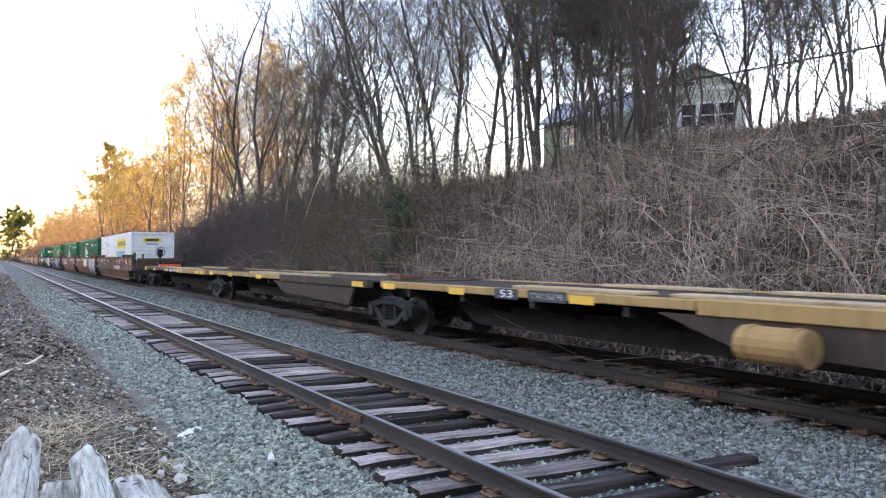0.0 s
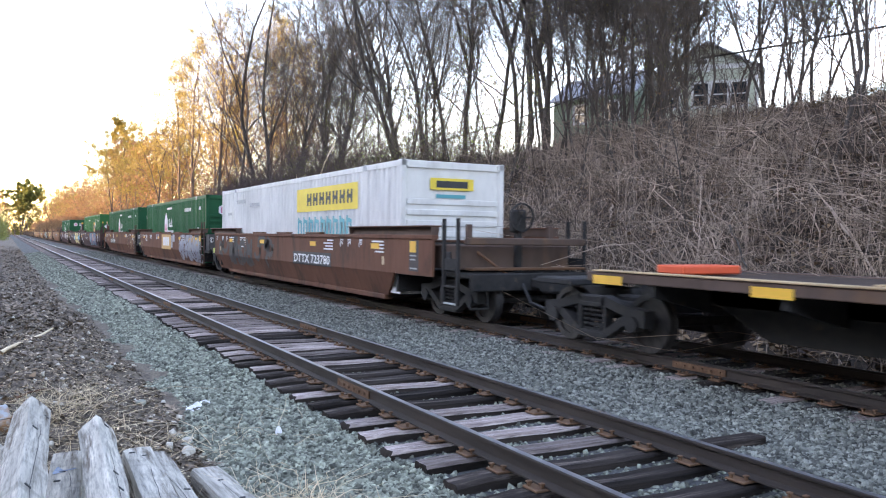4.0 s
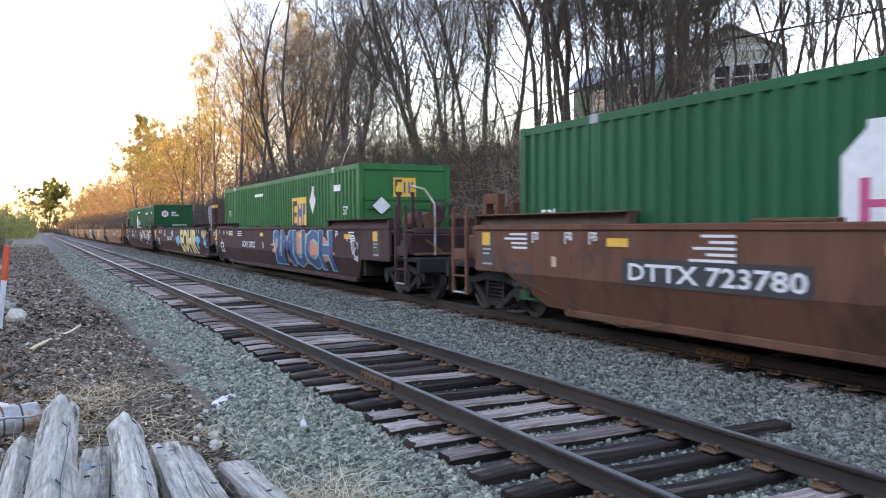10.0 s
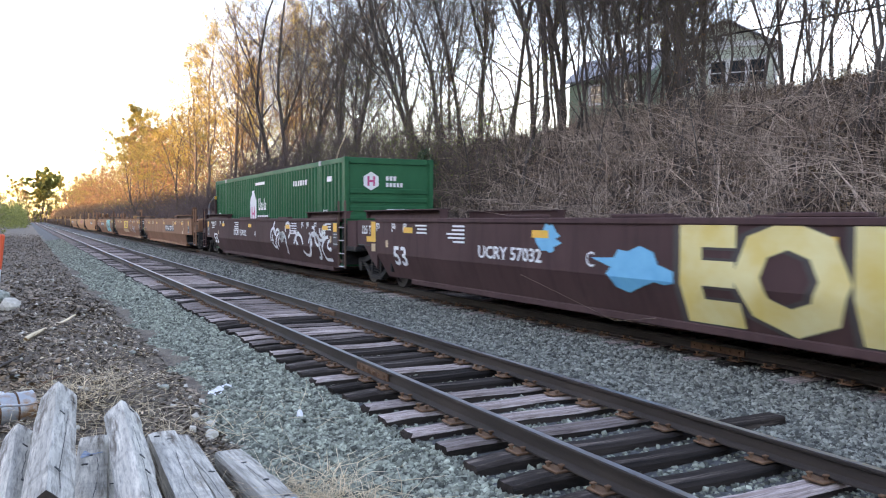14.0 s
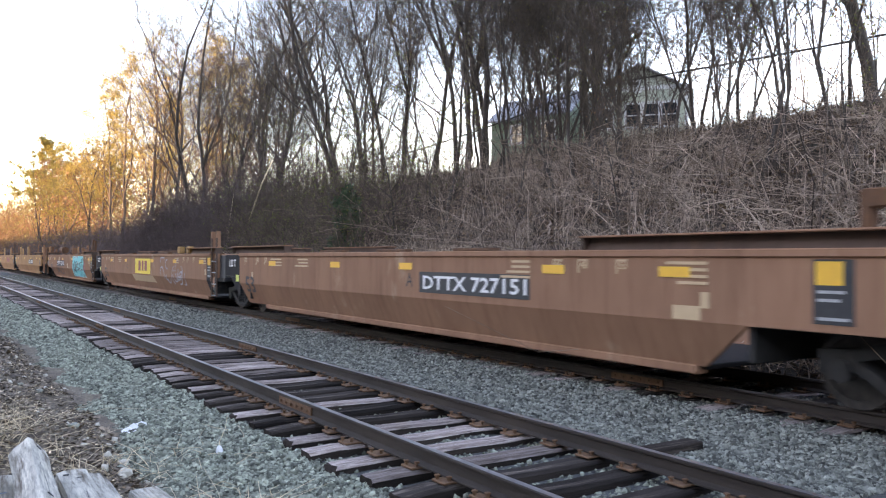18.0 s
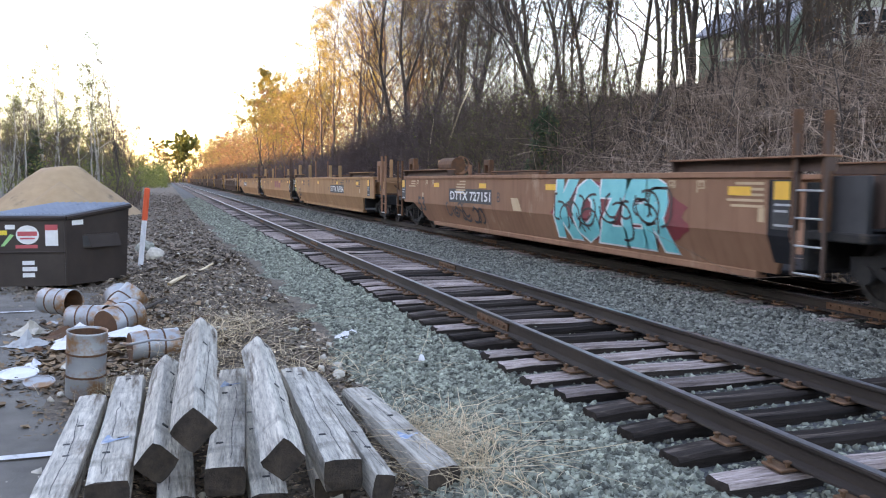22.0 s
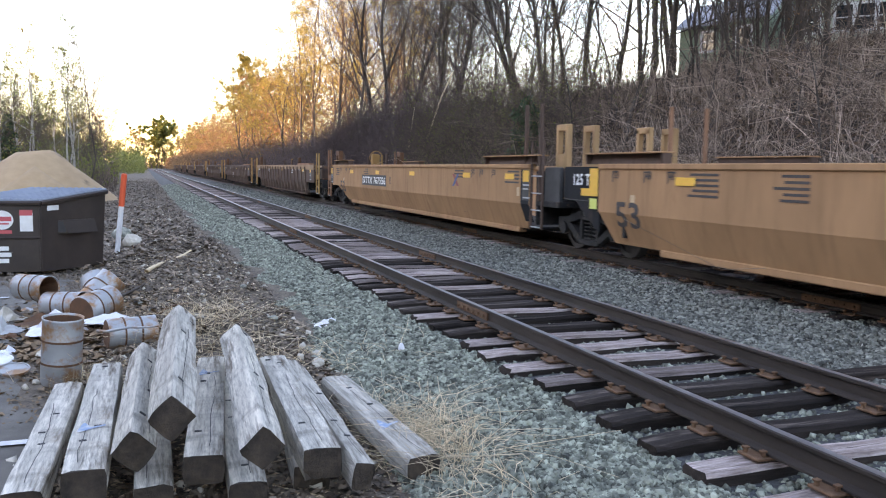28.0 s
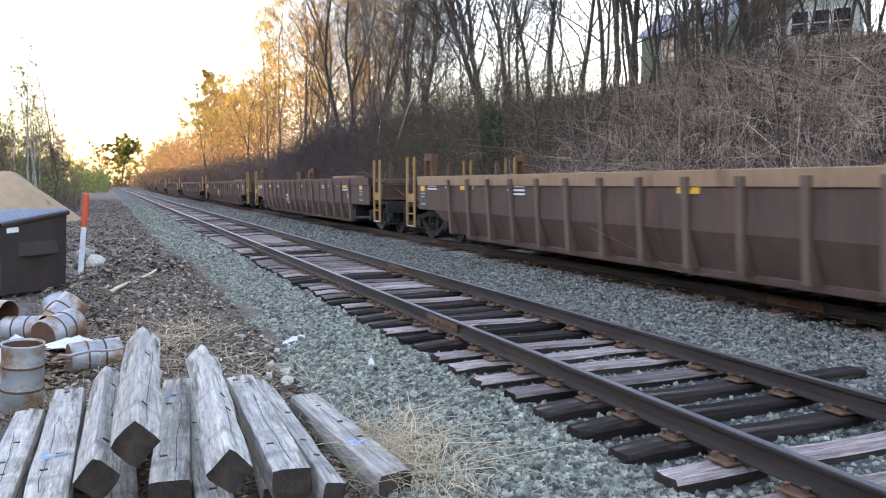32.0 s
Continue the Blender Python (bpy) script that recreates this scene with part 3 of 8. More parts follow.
def tie_mesh(seed, worn):
    r = random.Random(seed)
    b = MB()
    st = [-1.3, -1.0, -0.55, 0.0, 0.5, 0.95, 1.3]
    V = []
    for k, x in enumerate(st):
        w = 0.115 + r.uniform(-0.008, 0.004)
        e = 0.02 if k in (0, len(st) - 1) else 0
        jx = r.uniform(-0.03, 0.03) if e else 0
        t = -r.uniform(0, 0.022) * worn - e * 0.4
        V += [(x + jx, -w + e * 0.3, -0.17), (x, w - e * 0.3, -0.17), (x + jx, w, t - 0.03), (x, w - 0.022, t + r.uniform(-0.006, 0.004)), (x, 0.02, t - r.uniform(0, 0.014) * worn), (x, -w + 0.022, t), (x + jx, -w, t - 0.03)]
    n = 7
    F = [(k * n + i, (k + 1) * n + i, (k + 1) * n + (i + 1) % n, k * n + (i + 1) % n) for k in range(len(st) - 1) for i in range(n)]
    F += [tuple(range(n)), tuple(reversed(range((len(st) - 1) * n, len(st) * n)))]
    b.add(V, [tuple(reversed(q)) for q in F])
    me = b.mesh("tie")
    # Faces turned up take the top material, all others the much darker tie_side.
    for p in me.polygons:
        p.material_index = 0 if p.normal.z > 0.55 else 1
    return me


def plate_mesh():
    b = MB().box((-0.17, -0.09, 0.0), (0.17, 0.09, 0.018), 0.004)
    for x, y in ((-0.095, -0.05), (0.095, 0.05), (-0.14, 0.05), (0.14, -0.05)):
        b.box((x - 0.012, y - 0.012, 0.01), (x + 0.012, y + 0.012, 0.045), 0.004)
        b.box((x - 0.02, y - 0.018, 0.042), (x + 0.02, y + 0.018, 0.056), 0.006)
    return b.mesh("tie_plate")


def build_track(name, cx, ztop, label, near, spacing, head, start, joints):
    tr = thing(name, label, "railway track", kind="structure", at=pose(cx, 0, ztop - 0.17))
    rm, jb, pm = rail_mesh(-25, 485), joint_bar(), plate_mesh()
    jb.materials.append(M["plate"])
    pm.materials.append(M["plate"])
    top = MB()
    for y0, y1 in ((-25, 6), (6, 20), (20, 80), (80, 485)):
        top.box((-0.026, y0, 0.1495), (0.026, y1, 0.1525))
    tm = top.mesh("running_surface")
    for s in (-1, 1):
        ra = part("rail", rm, "rail", tr, "", pose(s * 0.7545, 0, 0.018))
        part("running_surface", tm, head, ra, "worn rail head")
        for k in range(7):
            part("joint_bar", jb, "plate", ra, "rusty bolted joint bar", pose(0, joints + 11.9 * k + (5.9 if s > 0 else 0), 0))
    r = random.Random(len(name) + int(cx))
    kinds = []
    for i in range(8):
        me = tie_mesh(i + 10, 1.0)
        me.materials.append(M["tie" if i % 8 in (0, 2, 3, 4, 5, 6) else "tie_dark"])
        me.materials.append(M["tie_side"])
        kinds.append(me)
    y, k = start, 0
    rest = MB()
    while y < 480:
        me = kinds[r.randrange(8)]
        if k < near:
            t = part("tie", me, "tie", tr, "", pose(r.uniform(-0.05, 0.05), y, -0.004, 0, 0, r.uniform(-1.0, 1.0)))
            if k < 46:
                for s in (-1, 1):
                    part("tie_plate", pm, "plate", t, "", pose(s * 0.7545, 0, -0.001))
        else:
            dx = r.uniform(-0.05, 0.05)
            rest.box((-1.3 + dx, y - 0.11, -0.15), (1.3 + dx, y + 0.11, -0.004))
        y += spacing + r.uniform(-0.035, 0.035)
        k += 1
    tagged(part("far_ties", rest, "tie", tr), kind="stuff")
    return tr


build_track("track_1", TRACK1_X, RAIL_TOP1, "little-used siding track with weathered wooden ties and brown rails", 130, 0.515, "rail_top", 1.15, 8.47)
build_track("track_2", TRACK2_X, RAIL_TOP2, "main line track with rusty brown rails and dark ties", 60, 0.53, "rail_dull", 2.0, 7.6)


# ---- loose ballast ----
def stones(name, n, region, size, seed, zf, material, label, lift=0.3):
    rg = np.random.default_rng(seed)
    P = region(rg, n)
    Z = np.array([zf(x, y) for x, y in P])
    S = rg.uniform(size[0], size[1], n)[:, None] * rg.uniform(0.65, 1.25, (n, 3))
    cube = np.array([(x, y, z) for x in (-1, 1) for y in (-1, 1) for z in (-1, 1)], float) * 0.5
    C = cube[None] * S[:, None] * rg.uniform(0.55, 1.15, (n, 8, 3))
    q = rg.normal(size=(n, 4))
    q /= np.linalg.norm(q, axis=1, keepdims=True)
    w, x, y, z = q.T
    R = np.stack([np.stack([1 - 2 * (y * y + z * z), 2 * (x * y - z * w), 2 * (x * z + y * w)], -1), np.stack([2 * (x * y + z * w), 1 - 2 * (x * x + z * z), 2 * (y * z - x * w)], -1), np.stack([2 * (x * z - y * w), 2 * (y * z + x * w), 1 - 2 * (x * x + y * y)], -1)], 1)
    C = np.einsum("nij,nkj->nki", R, C)
    C += np.stack([P[:, 0], P[:, 1], Z + S[:, 2] * lift * rg.uniform(0.2, 1.0, n)], -1)[:, None]
    f = np.array([(0, 1, 3, 2), (4, 6, 7, 5), (0, 4, 5, 1), (2, 3, 7, 6), (0, 2, 6, 4), (1, 5, 7, 3)])
    F = (f[None] + 8 * np.arange(n)[:, None, None]).reshape(-1, 4)
    return solo(name, mesh_np(name, C.reshape(-1, 3), F), material, label, "ballast", kind="stuff")


def falloff(rg, n, y0, y1):
    u = rg.random(n)
    return y0 * (y1 / y0) ** u


stones("shoulder_stones", 42000, lambda g, n: np.stack([-1.25 - 1.55 * g.random(n) ** 0.9, falloff(g, n, 3.4, 22)], -1), (0.022, 0.047), 1, bed_h, "stone", "blue-grey crushed stone on the track shoulder")
stones("crib_stones", 11000, lambda g, n: np.stack([g.uniform(-1.3, 1.3, n), falloff(g, n, 2.6, 18)], -1), (0.022, 0.046), 2, lambda x, y: bed_h(x, y) - 0.012, "stone", "crushed stone lying between wooden ties")
stones("middle_stones", 46000, lambda g, n: np.stack([g.uniform(1.2, 3.5, n), falloff(g, n, 3.4, 26)], -1), (0.022, 0.046), 3, bed_h, "stone2", "dusty grey crushed stone between the two tracks")
stones("main_stones", 6000, lambda g, n: np.stack([g.uniform(3.2, 6.2, n), falloff(g, n, 4.0, 26)], -1), (0.028, 0.052), 4, lambda x, y: bed_h(x, y) - 0.01, "stone2", "dark dusty ballast along the main line")
stones("dirt_pebbles", 4500, lambda g, n: np.stack([-2.4 - 2.8 * g.random(n) ** 1.3, falloff(g, n, 4.0, 26)], -1), (0.008, 0.026), 5, ground_h, "dark_stone", "scattered gravel on bare dirt")


def flakes(name, n, region, size, seed, zf, material, label, tilt=0.5, aspect=1.6):
    rg = np.random.default_rng(seed)
    P = region(rg, n)
    Z = np.array([zf(x, y) for x, y in P]) + 0.006
    a = rg.uniform(0, 2 * np.pi, n)
    S = rg.uniform(size[0], size[1], n)
    U = np.stack([np.cos(a), np.sin(a), rg.uniform(-tilt, tilt, n)], -1) * (S * aspect / 2)[:, None]
    W = np.stack([-np.sin(a), np.cos(a), rg.uniform(-tilt, tilt, n)], -1) * (S / 2)[:, None]
    C = np.stack([P[:, 0], P[:, 1], Z + S * tilt * 0.4], -1)
    fold = np.array([0, 0, 1.0])[None] * (S * 0.25)[:, None]
    V = np.stack([C - U, C - W + fold, C + U, C + W + fold], 1).reshape(-1, 3)
    F = np.arange(4 * n).reshape(-1, 4)
    return solo(name, mesh_np(name, V, F), material, label, "debris", kind="stuff")


stones("far_shoulder_stones", 15000, lambda g, n: np.stack([-1.25 - 1.6 * g.random(n), falloff(g, n, 19.0, 85)], -1), (0.035, 0.075), 11, bed_h, "stone", "crushed stone along the far shoulder")
stones("far_middle_stones", 11000, lambda g, n: np.stack([g.uniform(1.2, 3.5, n), falloff(g, n, 24.0, 85)], -1), (0.035, 0.075), 12, bed_h, "stone2", "grey crushed stone farther between the tracks")


flakes("bank_leaves", 40000, lambda g, n: np.stack([7.0 + 11 * g.random(n), 4 + 52 * g.random(n) ** 1.5], -1), (0.05, 0.13), 6, ground_h, "deadleaf", "fallen brown leaves covering the bank", 0.7)
flakes("dark_mulch", 22000, lambda g, n: np.stack([-2.5 - 2.6 * g.random(n), falloff(g, n, 4.5, 22)], -1), (0.012, 0.04), 18, ground_h, "mulch", "dark brown shredded bark mulch on the berm", 0.6, 2.4)
flakes("wood_chips", 6000, lambda g, n: np.stack([-2.6 - 2.4 * g.random(n), 4.5 + 16 * g.random(n) ** 1.3], -1), (0.010, 0.028), 17, ground_h, "straw", "pale wood chips and bark scraps on dirt", 0.4, 3.0)
stones("yard_rubble", 7000, lambda g, n: np.stack([-3.0 - 9 * g.random(n) ** 1.2, falloff(g, n, 11.0, 75)], -1), (0.018, 0.075), 8, ground_h, "dark_stone", "dark earth clods and rubble along the far yard")
stones("far_yard_rubble", 6000, lambda g, n: np.stack([-2.9 - 5.5 * g.random(n) ** 1.1, falloff(g, n, 17.0, 130)], -1), (0.025, 0.085), 21, ground_h, "dark_stone", "brown earth clods and rubble heaped along the yard edge")
flakes("far_yard_litter", 9000, lambda g, n: np.stack([-2.8 - 6.0 * g.random(n), falloff(g, n, 16.0, 110)], -1), (0.03, 0.10), 22, ground_h, "mulch", "brown bark litter strewn over the far yard", 0.6, 2.2)
stones("pale_pebbles", 350, lambda g, n: np.stack([-2.2 - 3.2 * g.random(n), falloff(g, n, 4.5, 40)], -1), (0.025, 0.07), 9, ground_h, "pale_stone", "pale pebbles scattered on dark dirt")
flakes("yard_leaves", 9000, lambda g, n: np.stack([-2.7 - 3.2 * g.random(n), 4.2 + 14 * g.random(n) ** 1.4], -1), (0.01, 0.032), 7, ground_h, "deadleaf", "brown leaf scraps and bark chips on dirt", 0.5)


# ---- the train: it runs towards the camera on the main track ----
RUN = (289.102, 155.137, -365.410, 318.018, -95.274)


def run(t):
    """How far the train has moved, in metres, at t seconds."""
    q = t / 32.0
    return sum(c * q ** (k + 1) for k, c in enumerate(RUN))


MOVERS, WHEELS = [], []


def wheelset_mesh():
    b = MB()
    b.tube((-0.98, 0, 0), (0.98, 0, 0), 0.07, n=10)
    for s in (-1, 1):
        b.ring((s * 0.765, 0, 0), 0, 0.42, 0.33, 0.11, 22)
        b.ring((s * 0.70, 0, 0), 0, 0.445, 0.34, 0.03, 22)
        b.ring((s * 0.77, 0, 0), 0, 0.34, 0.06, 0.03, 22)
        b.tube((s * 0.72, 0, 0), (s * 0.86, 0, 0), 0.12, 0.10, 12)
        b.tube((s * 0.98, 0, 0), (s * 1.12, 0, 0), 0.105, 0.10, 12)
        for k in range(3):
            a = 2 * math.pi * k / 3
            b.tube((s * 1.12, 0.055 * math.cos(a), 0.055 * math.sin(a)), (s * 1.14, 0.055 * math.cos(a), 0.055 * math.sin(a)), 0.018, n=6)
    return b.mesh("wheelset")


def sideframe_mesh():
    b = MB()
    z = 0.42
    for s in (-1, 1):
        b.hexa([(-0.09, s * 1.13, z - 0.04), (0.09, s * 1.13, z - 0.04), (0.09, s * 0.72, z + 0.02), (-0.09, s * 0.72, z + 0.02), (-0.09, s * 1.13, z + 0.20), (0.09, s * 1.13, z + 0.20), (0.09, s * 0.72, z + 0.24), (-0.09, s * 0.72, z + 0.24)])
        b.hexa([(-0.09, s * 0.74, z + 0.10), (0.09, s * 0.74, z + 0.10), (0.09, s * 0.25, z + 0.22), (-0.09, s * 0.25, z + 0.22), (-0.09, s * 0.74, z + 0.24), (0.09, s * 0.74, z + 0.24), (0.09, s * 0.25, z + 0.36), (-0.09, s * 0.25, z + 0.36)])
        b.hexa([(-0.08, s * 0.30, z - 0.26), (0.08, s * 0.30, z - 0.26), (0.08, s * 0.80, z + 0.02), (-0.08, s * 0.80, z + 0.02), (-0.08, s * 0.30, z - 0.14), (0.08, s * 0.30, z - 0.14), (0.08, s * 0.74, z + 0.14), (-0.08, s * 0.74, z + 0.14)])
        b.box((-0.08, s * 0.24, z - 0.18), (0.08, s * 0.32, z + 0.30), 0.01)
        b.tube((-0.13, s * 0.89, z), (0.02, s * 0.89, z), 0.12, 0.11, 12)
    b.box((-0.09, -0.32, z + 0.20), (0.09, 0.32, z + 0.35), 0.02)
    b.box((-0.09, -0.34, z - 0.28), (0.09, 0.34, z - 0.17), 0.02)
    return b.mesh("side_frame")


def springs_mesh():
    b = MB()
    for y in (-0.15, 0.0, 0.15):
        for k in range(5):
            b.ring((0, y, 0.27 + k * 0.07), 2, 0.068, 0.03, 0.035, 10)
    b.box((-0.1, -0.24, 0.60), (0.1, 0.24, 0.68), 0.02)
    return b.mesh("spring_nest")


def bolster_mesh():
    b = MB()
    b.box((-1.0, -0.2, 0.45), (1.0, 0.2, 0.66), 0.03)
    b.box((-0.35, -0.3, 0.62), (0.35, 0.3, 0.74), 0.03)
    for s in (-1, 1):
        b.box((-0.7, s * 0.42 - 0.05, 0.36), (0.7, s * 0.42 + 0.05, 0.48), 0.02)
        b.box((-0.82, s * 0.45 - 0.04, 0.28), (-0.7, s * 0.45 + 0.04, 0.56), 0.02)
    return b.mesh("bolster")


WS, SF, SP, BO = wheelset_mesh(), sideframe_mesh(), springs_mesh(), bolster_mesh()


def bogie(parent, y, u):
    bo = part("bogie_bolster", BO, "steel", parent, "grimy truck bolster, under-car shadow darkening its colour", pose(0, y, 0))
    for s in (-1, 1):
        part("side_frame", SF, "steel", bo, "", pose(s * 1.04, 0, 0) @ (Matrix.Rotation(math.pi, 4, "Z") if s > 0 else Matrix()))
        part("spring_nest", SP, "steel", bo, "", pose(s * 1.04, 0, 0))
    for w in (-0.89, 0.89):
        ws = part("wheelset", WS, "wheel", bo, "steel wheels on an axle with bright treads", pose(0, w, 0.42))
        WHEELS.append((ws, w, u + y + w))
    return bo


ZT, ZB, ZC, XS = 1.60, 0.30, 0.82, 1.30


def side_mark(parent, geo, material, label="", lift=0.0):
    """Something painted on the near side of a car: geometry in (along, up), read from the near side."""
    me = geo if isinstance(geo, bpy.types.Mesh) else geo.mesh("marking")
    if len(me.vertices) and min(v.co.y for v in me.vertices) < ZC - 0.01:
        bm = bmesh.new()
        bm.from_mesh(me)
        bmesh.ops.bisect_plane(bm, geom=bm.verts[:] + bm.edges[:] + bm.faces[:], plane_co=(0, ZC, 0), plane_no=(0, 1, 0))
        for v in bm.verts:
            v.co.z -= max(0.0, ZC - v.co.y) * (1.5 - XS) / (ZC - ZB)
        bm.to_mesh(me)
        bm.free()
    geo = me
    ob = part("marking", geo, material, parent, label, Matrix(((0, 0, -1, -1.505 - lift), (-1, 0, 0, 0), (0, 1, 0, 0), (0, 0, 0, 1))))
    if any(k in label for k in ("data", "lines", "bracket", "strokes", "scrawl", "smear", "bars")):
        tagged(ob, label, kind="stuff")
    return ob


def quads(*q):
    b = MB()
    for y0, z0, y1, z1 in q:
        b.add([(-y0, z0, 0), (-y1, z0, 0), (-y1, z1, 0), (-y0, z1, 0)], [(0, 1, 2, 3)] if y1 < y0 else [(3, 2, 1, 0)])
    return b


def shape(points):
    b = MB()
    v = [(-y, z, 0) for y, z in points]
    area = sum(v[i][0] * v[(i + 1) % len(v)][1] - v[(i + 1) % len(v)][0] * v[i][1] for i in range(len(v)))
    b.add(v, [tuple(range(len(v)))] if area > 0 else [tuple(reversed(range(len(v))))])
    return b


def letters(parent, body, height, y, z, material, label="", lift=0.0, bold=0.0, skew=0.0, squeeze=1.0, width=0.0):
    """Lettering that starts at y (its left end as seen) and runs towards smaller y."""
    me = text_mesh(body, height, bold)
    if width:
        xs = [v.co.x for v in me.vertices]
        squeeze = width / (max(xs) - min(xs))
    me.transform(Matrix(((squeeze, skew, 0, -y), (0, 1, 0, z), (0, 0, 1, 0), (0, 0, 0, 1))))
    me.materials.append(M[material])
    return side_mark(parent, me, material, label, lift)




def chord_channel(wall, s, y0, y1, tone, lip):
    """A raised channel along the top of a car side: leaning web, overhanging lip, closed ends."""
    h = MB()
    x = lambda v: s * v
    h.hexa([(x(1.44), y0, ZT + 0.035), (x(1.34), y0, ZT + 0.035), (x(1.34), y1, ZT + 0.035), (x(1.44), y1, ZT + 0.035), (x(1.38), y0, ZT + 0.2), (x(1.32), y0, ZT + 0.2), (x(1.32), y1, ZT + 0.2), (x(1.38), y1, ZT + 0.2)])
    for y in (y0, y1):
        h.hexa([(x(1.50), y - 0.02, ZT + 0.035), (x(1.36), y - 0.02, ZT + 0.035), (x(1.36), y + 0.02, ZT + 0.035), (x(1.50), y + 0.02, ZT + 0.035), (x(1.52), y - 0.02, ZT + 0.2), (x(1.34), y - 0.02, ZT + 0.2), (x(1.34), y + 0.02, ZT + 0.2), (x(1.52), y + 0.02, ZT + 0.2)])
    ch = part("chord_stiffener", h, tone, wall)
    return ch, part("channel_lip", MB().box((min(x(1.56), x(1.28)), y0 - 0.03, ZT + 0.2), (max(x(1.56), x(1.28)), y1 + 0.03, ZT + 0.225), 0.006), lip, wall)


def joint_panel(car, L, colour):
    """The dark plates and capacity mark where a unit ends above a shared truck."""
    tone = colour if colour == "car_maroon" else "end_black"
    for s in (-1, 1):
        pts = [(L - 0.92, ZT - 0.01), (L + 0.34, ZT - 0.01), (L + 0.34, 1.02), (L - 0.1, 0.98), (L - 0.55, 0.66), (L - 0.92, 0.46)]
        x0, x1 = s * 1.47, s * 1.43
        V = [(x0, y, z) for y, z in pts] + [(x1, y, z) for y, z in pts]
        n = len(pts)
        F = [tuple(range(n)), tuple(reversed(range(n, 2 * n)))] + [(k, (k + 1) % n, n + (k + 1) % n, n + k) for k in range(n)]
        F = F if s > 0 else [tuple(reversed(q)) for q in F]
        p = part("end_panel", MB().add(V, [tuple(reversed(q)) for q in F]), tone, car, "dark plate closing the unit above the truck")
        part("panel_seam", MB().box((min(s * 1.475, s * 1.466), L - 0.9, 0.985), (max(s * 1.475, s * 1.466), L + 0.33, 1.0)), "black", p)
        if s < 0:
            near = p
    letters(near, "125 T", 0.19, L - 0.02, 1.27, "white", "white capacity lettering", 0.0, 0.006, width=0.56)
    if colour in ("car_maroon", "car_yellow"):
        side_mark(near, shape([(L - 0.90, ZT - 0.04), (L - 0.62, ZT - 0.04), (L - 0.62, 1.21), (L - 0.34, 1.21), (L - 0.34, 1.08), (L - 0.90, 1.08)]), "decal_yellow", "yellow corner bracket", 0.0)
    side_mark(near, quads((L - 0.64, 0.86, L - 0.88, 1.04)), "decal_cream" if colour == "car_maroon" else "lime", "small pale label", 0.0)
    part("pivot_housing", MB().tube((-1.2, L + 0.72, 1.28), (1.2, L + 0.72, 1.28), 0.31, n=14).box((-1.1, L + 0.1, 1.02), (1.1, L + 1.15, 1.2), 0.03), "car_brown", car, "rounded housing over the pivot")


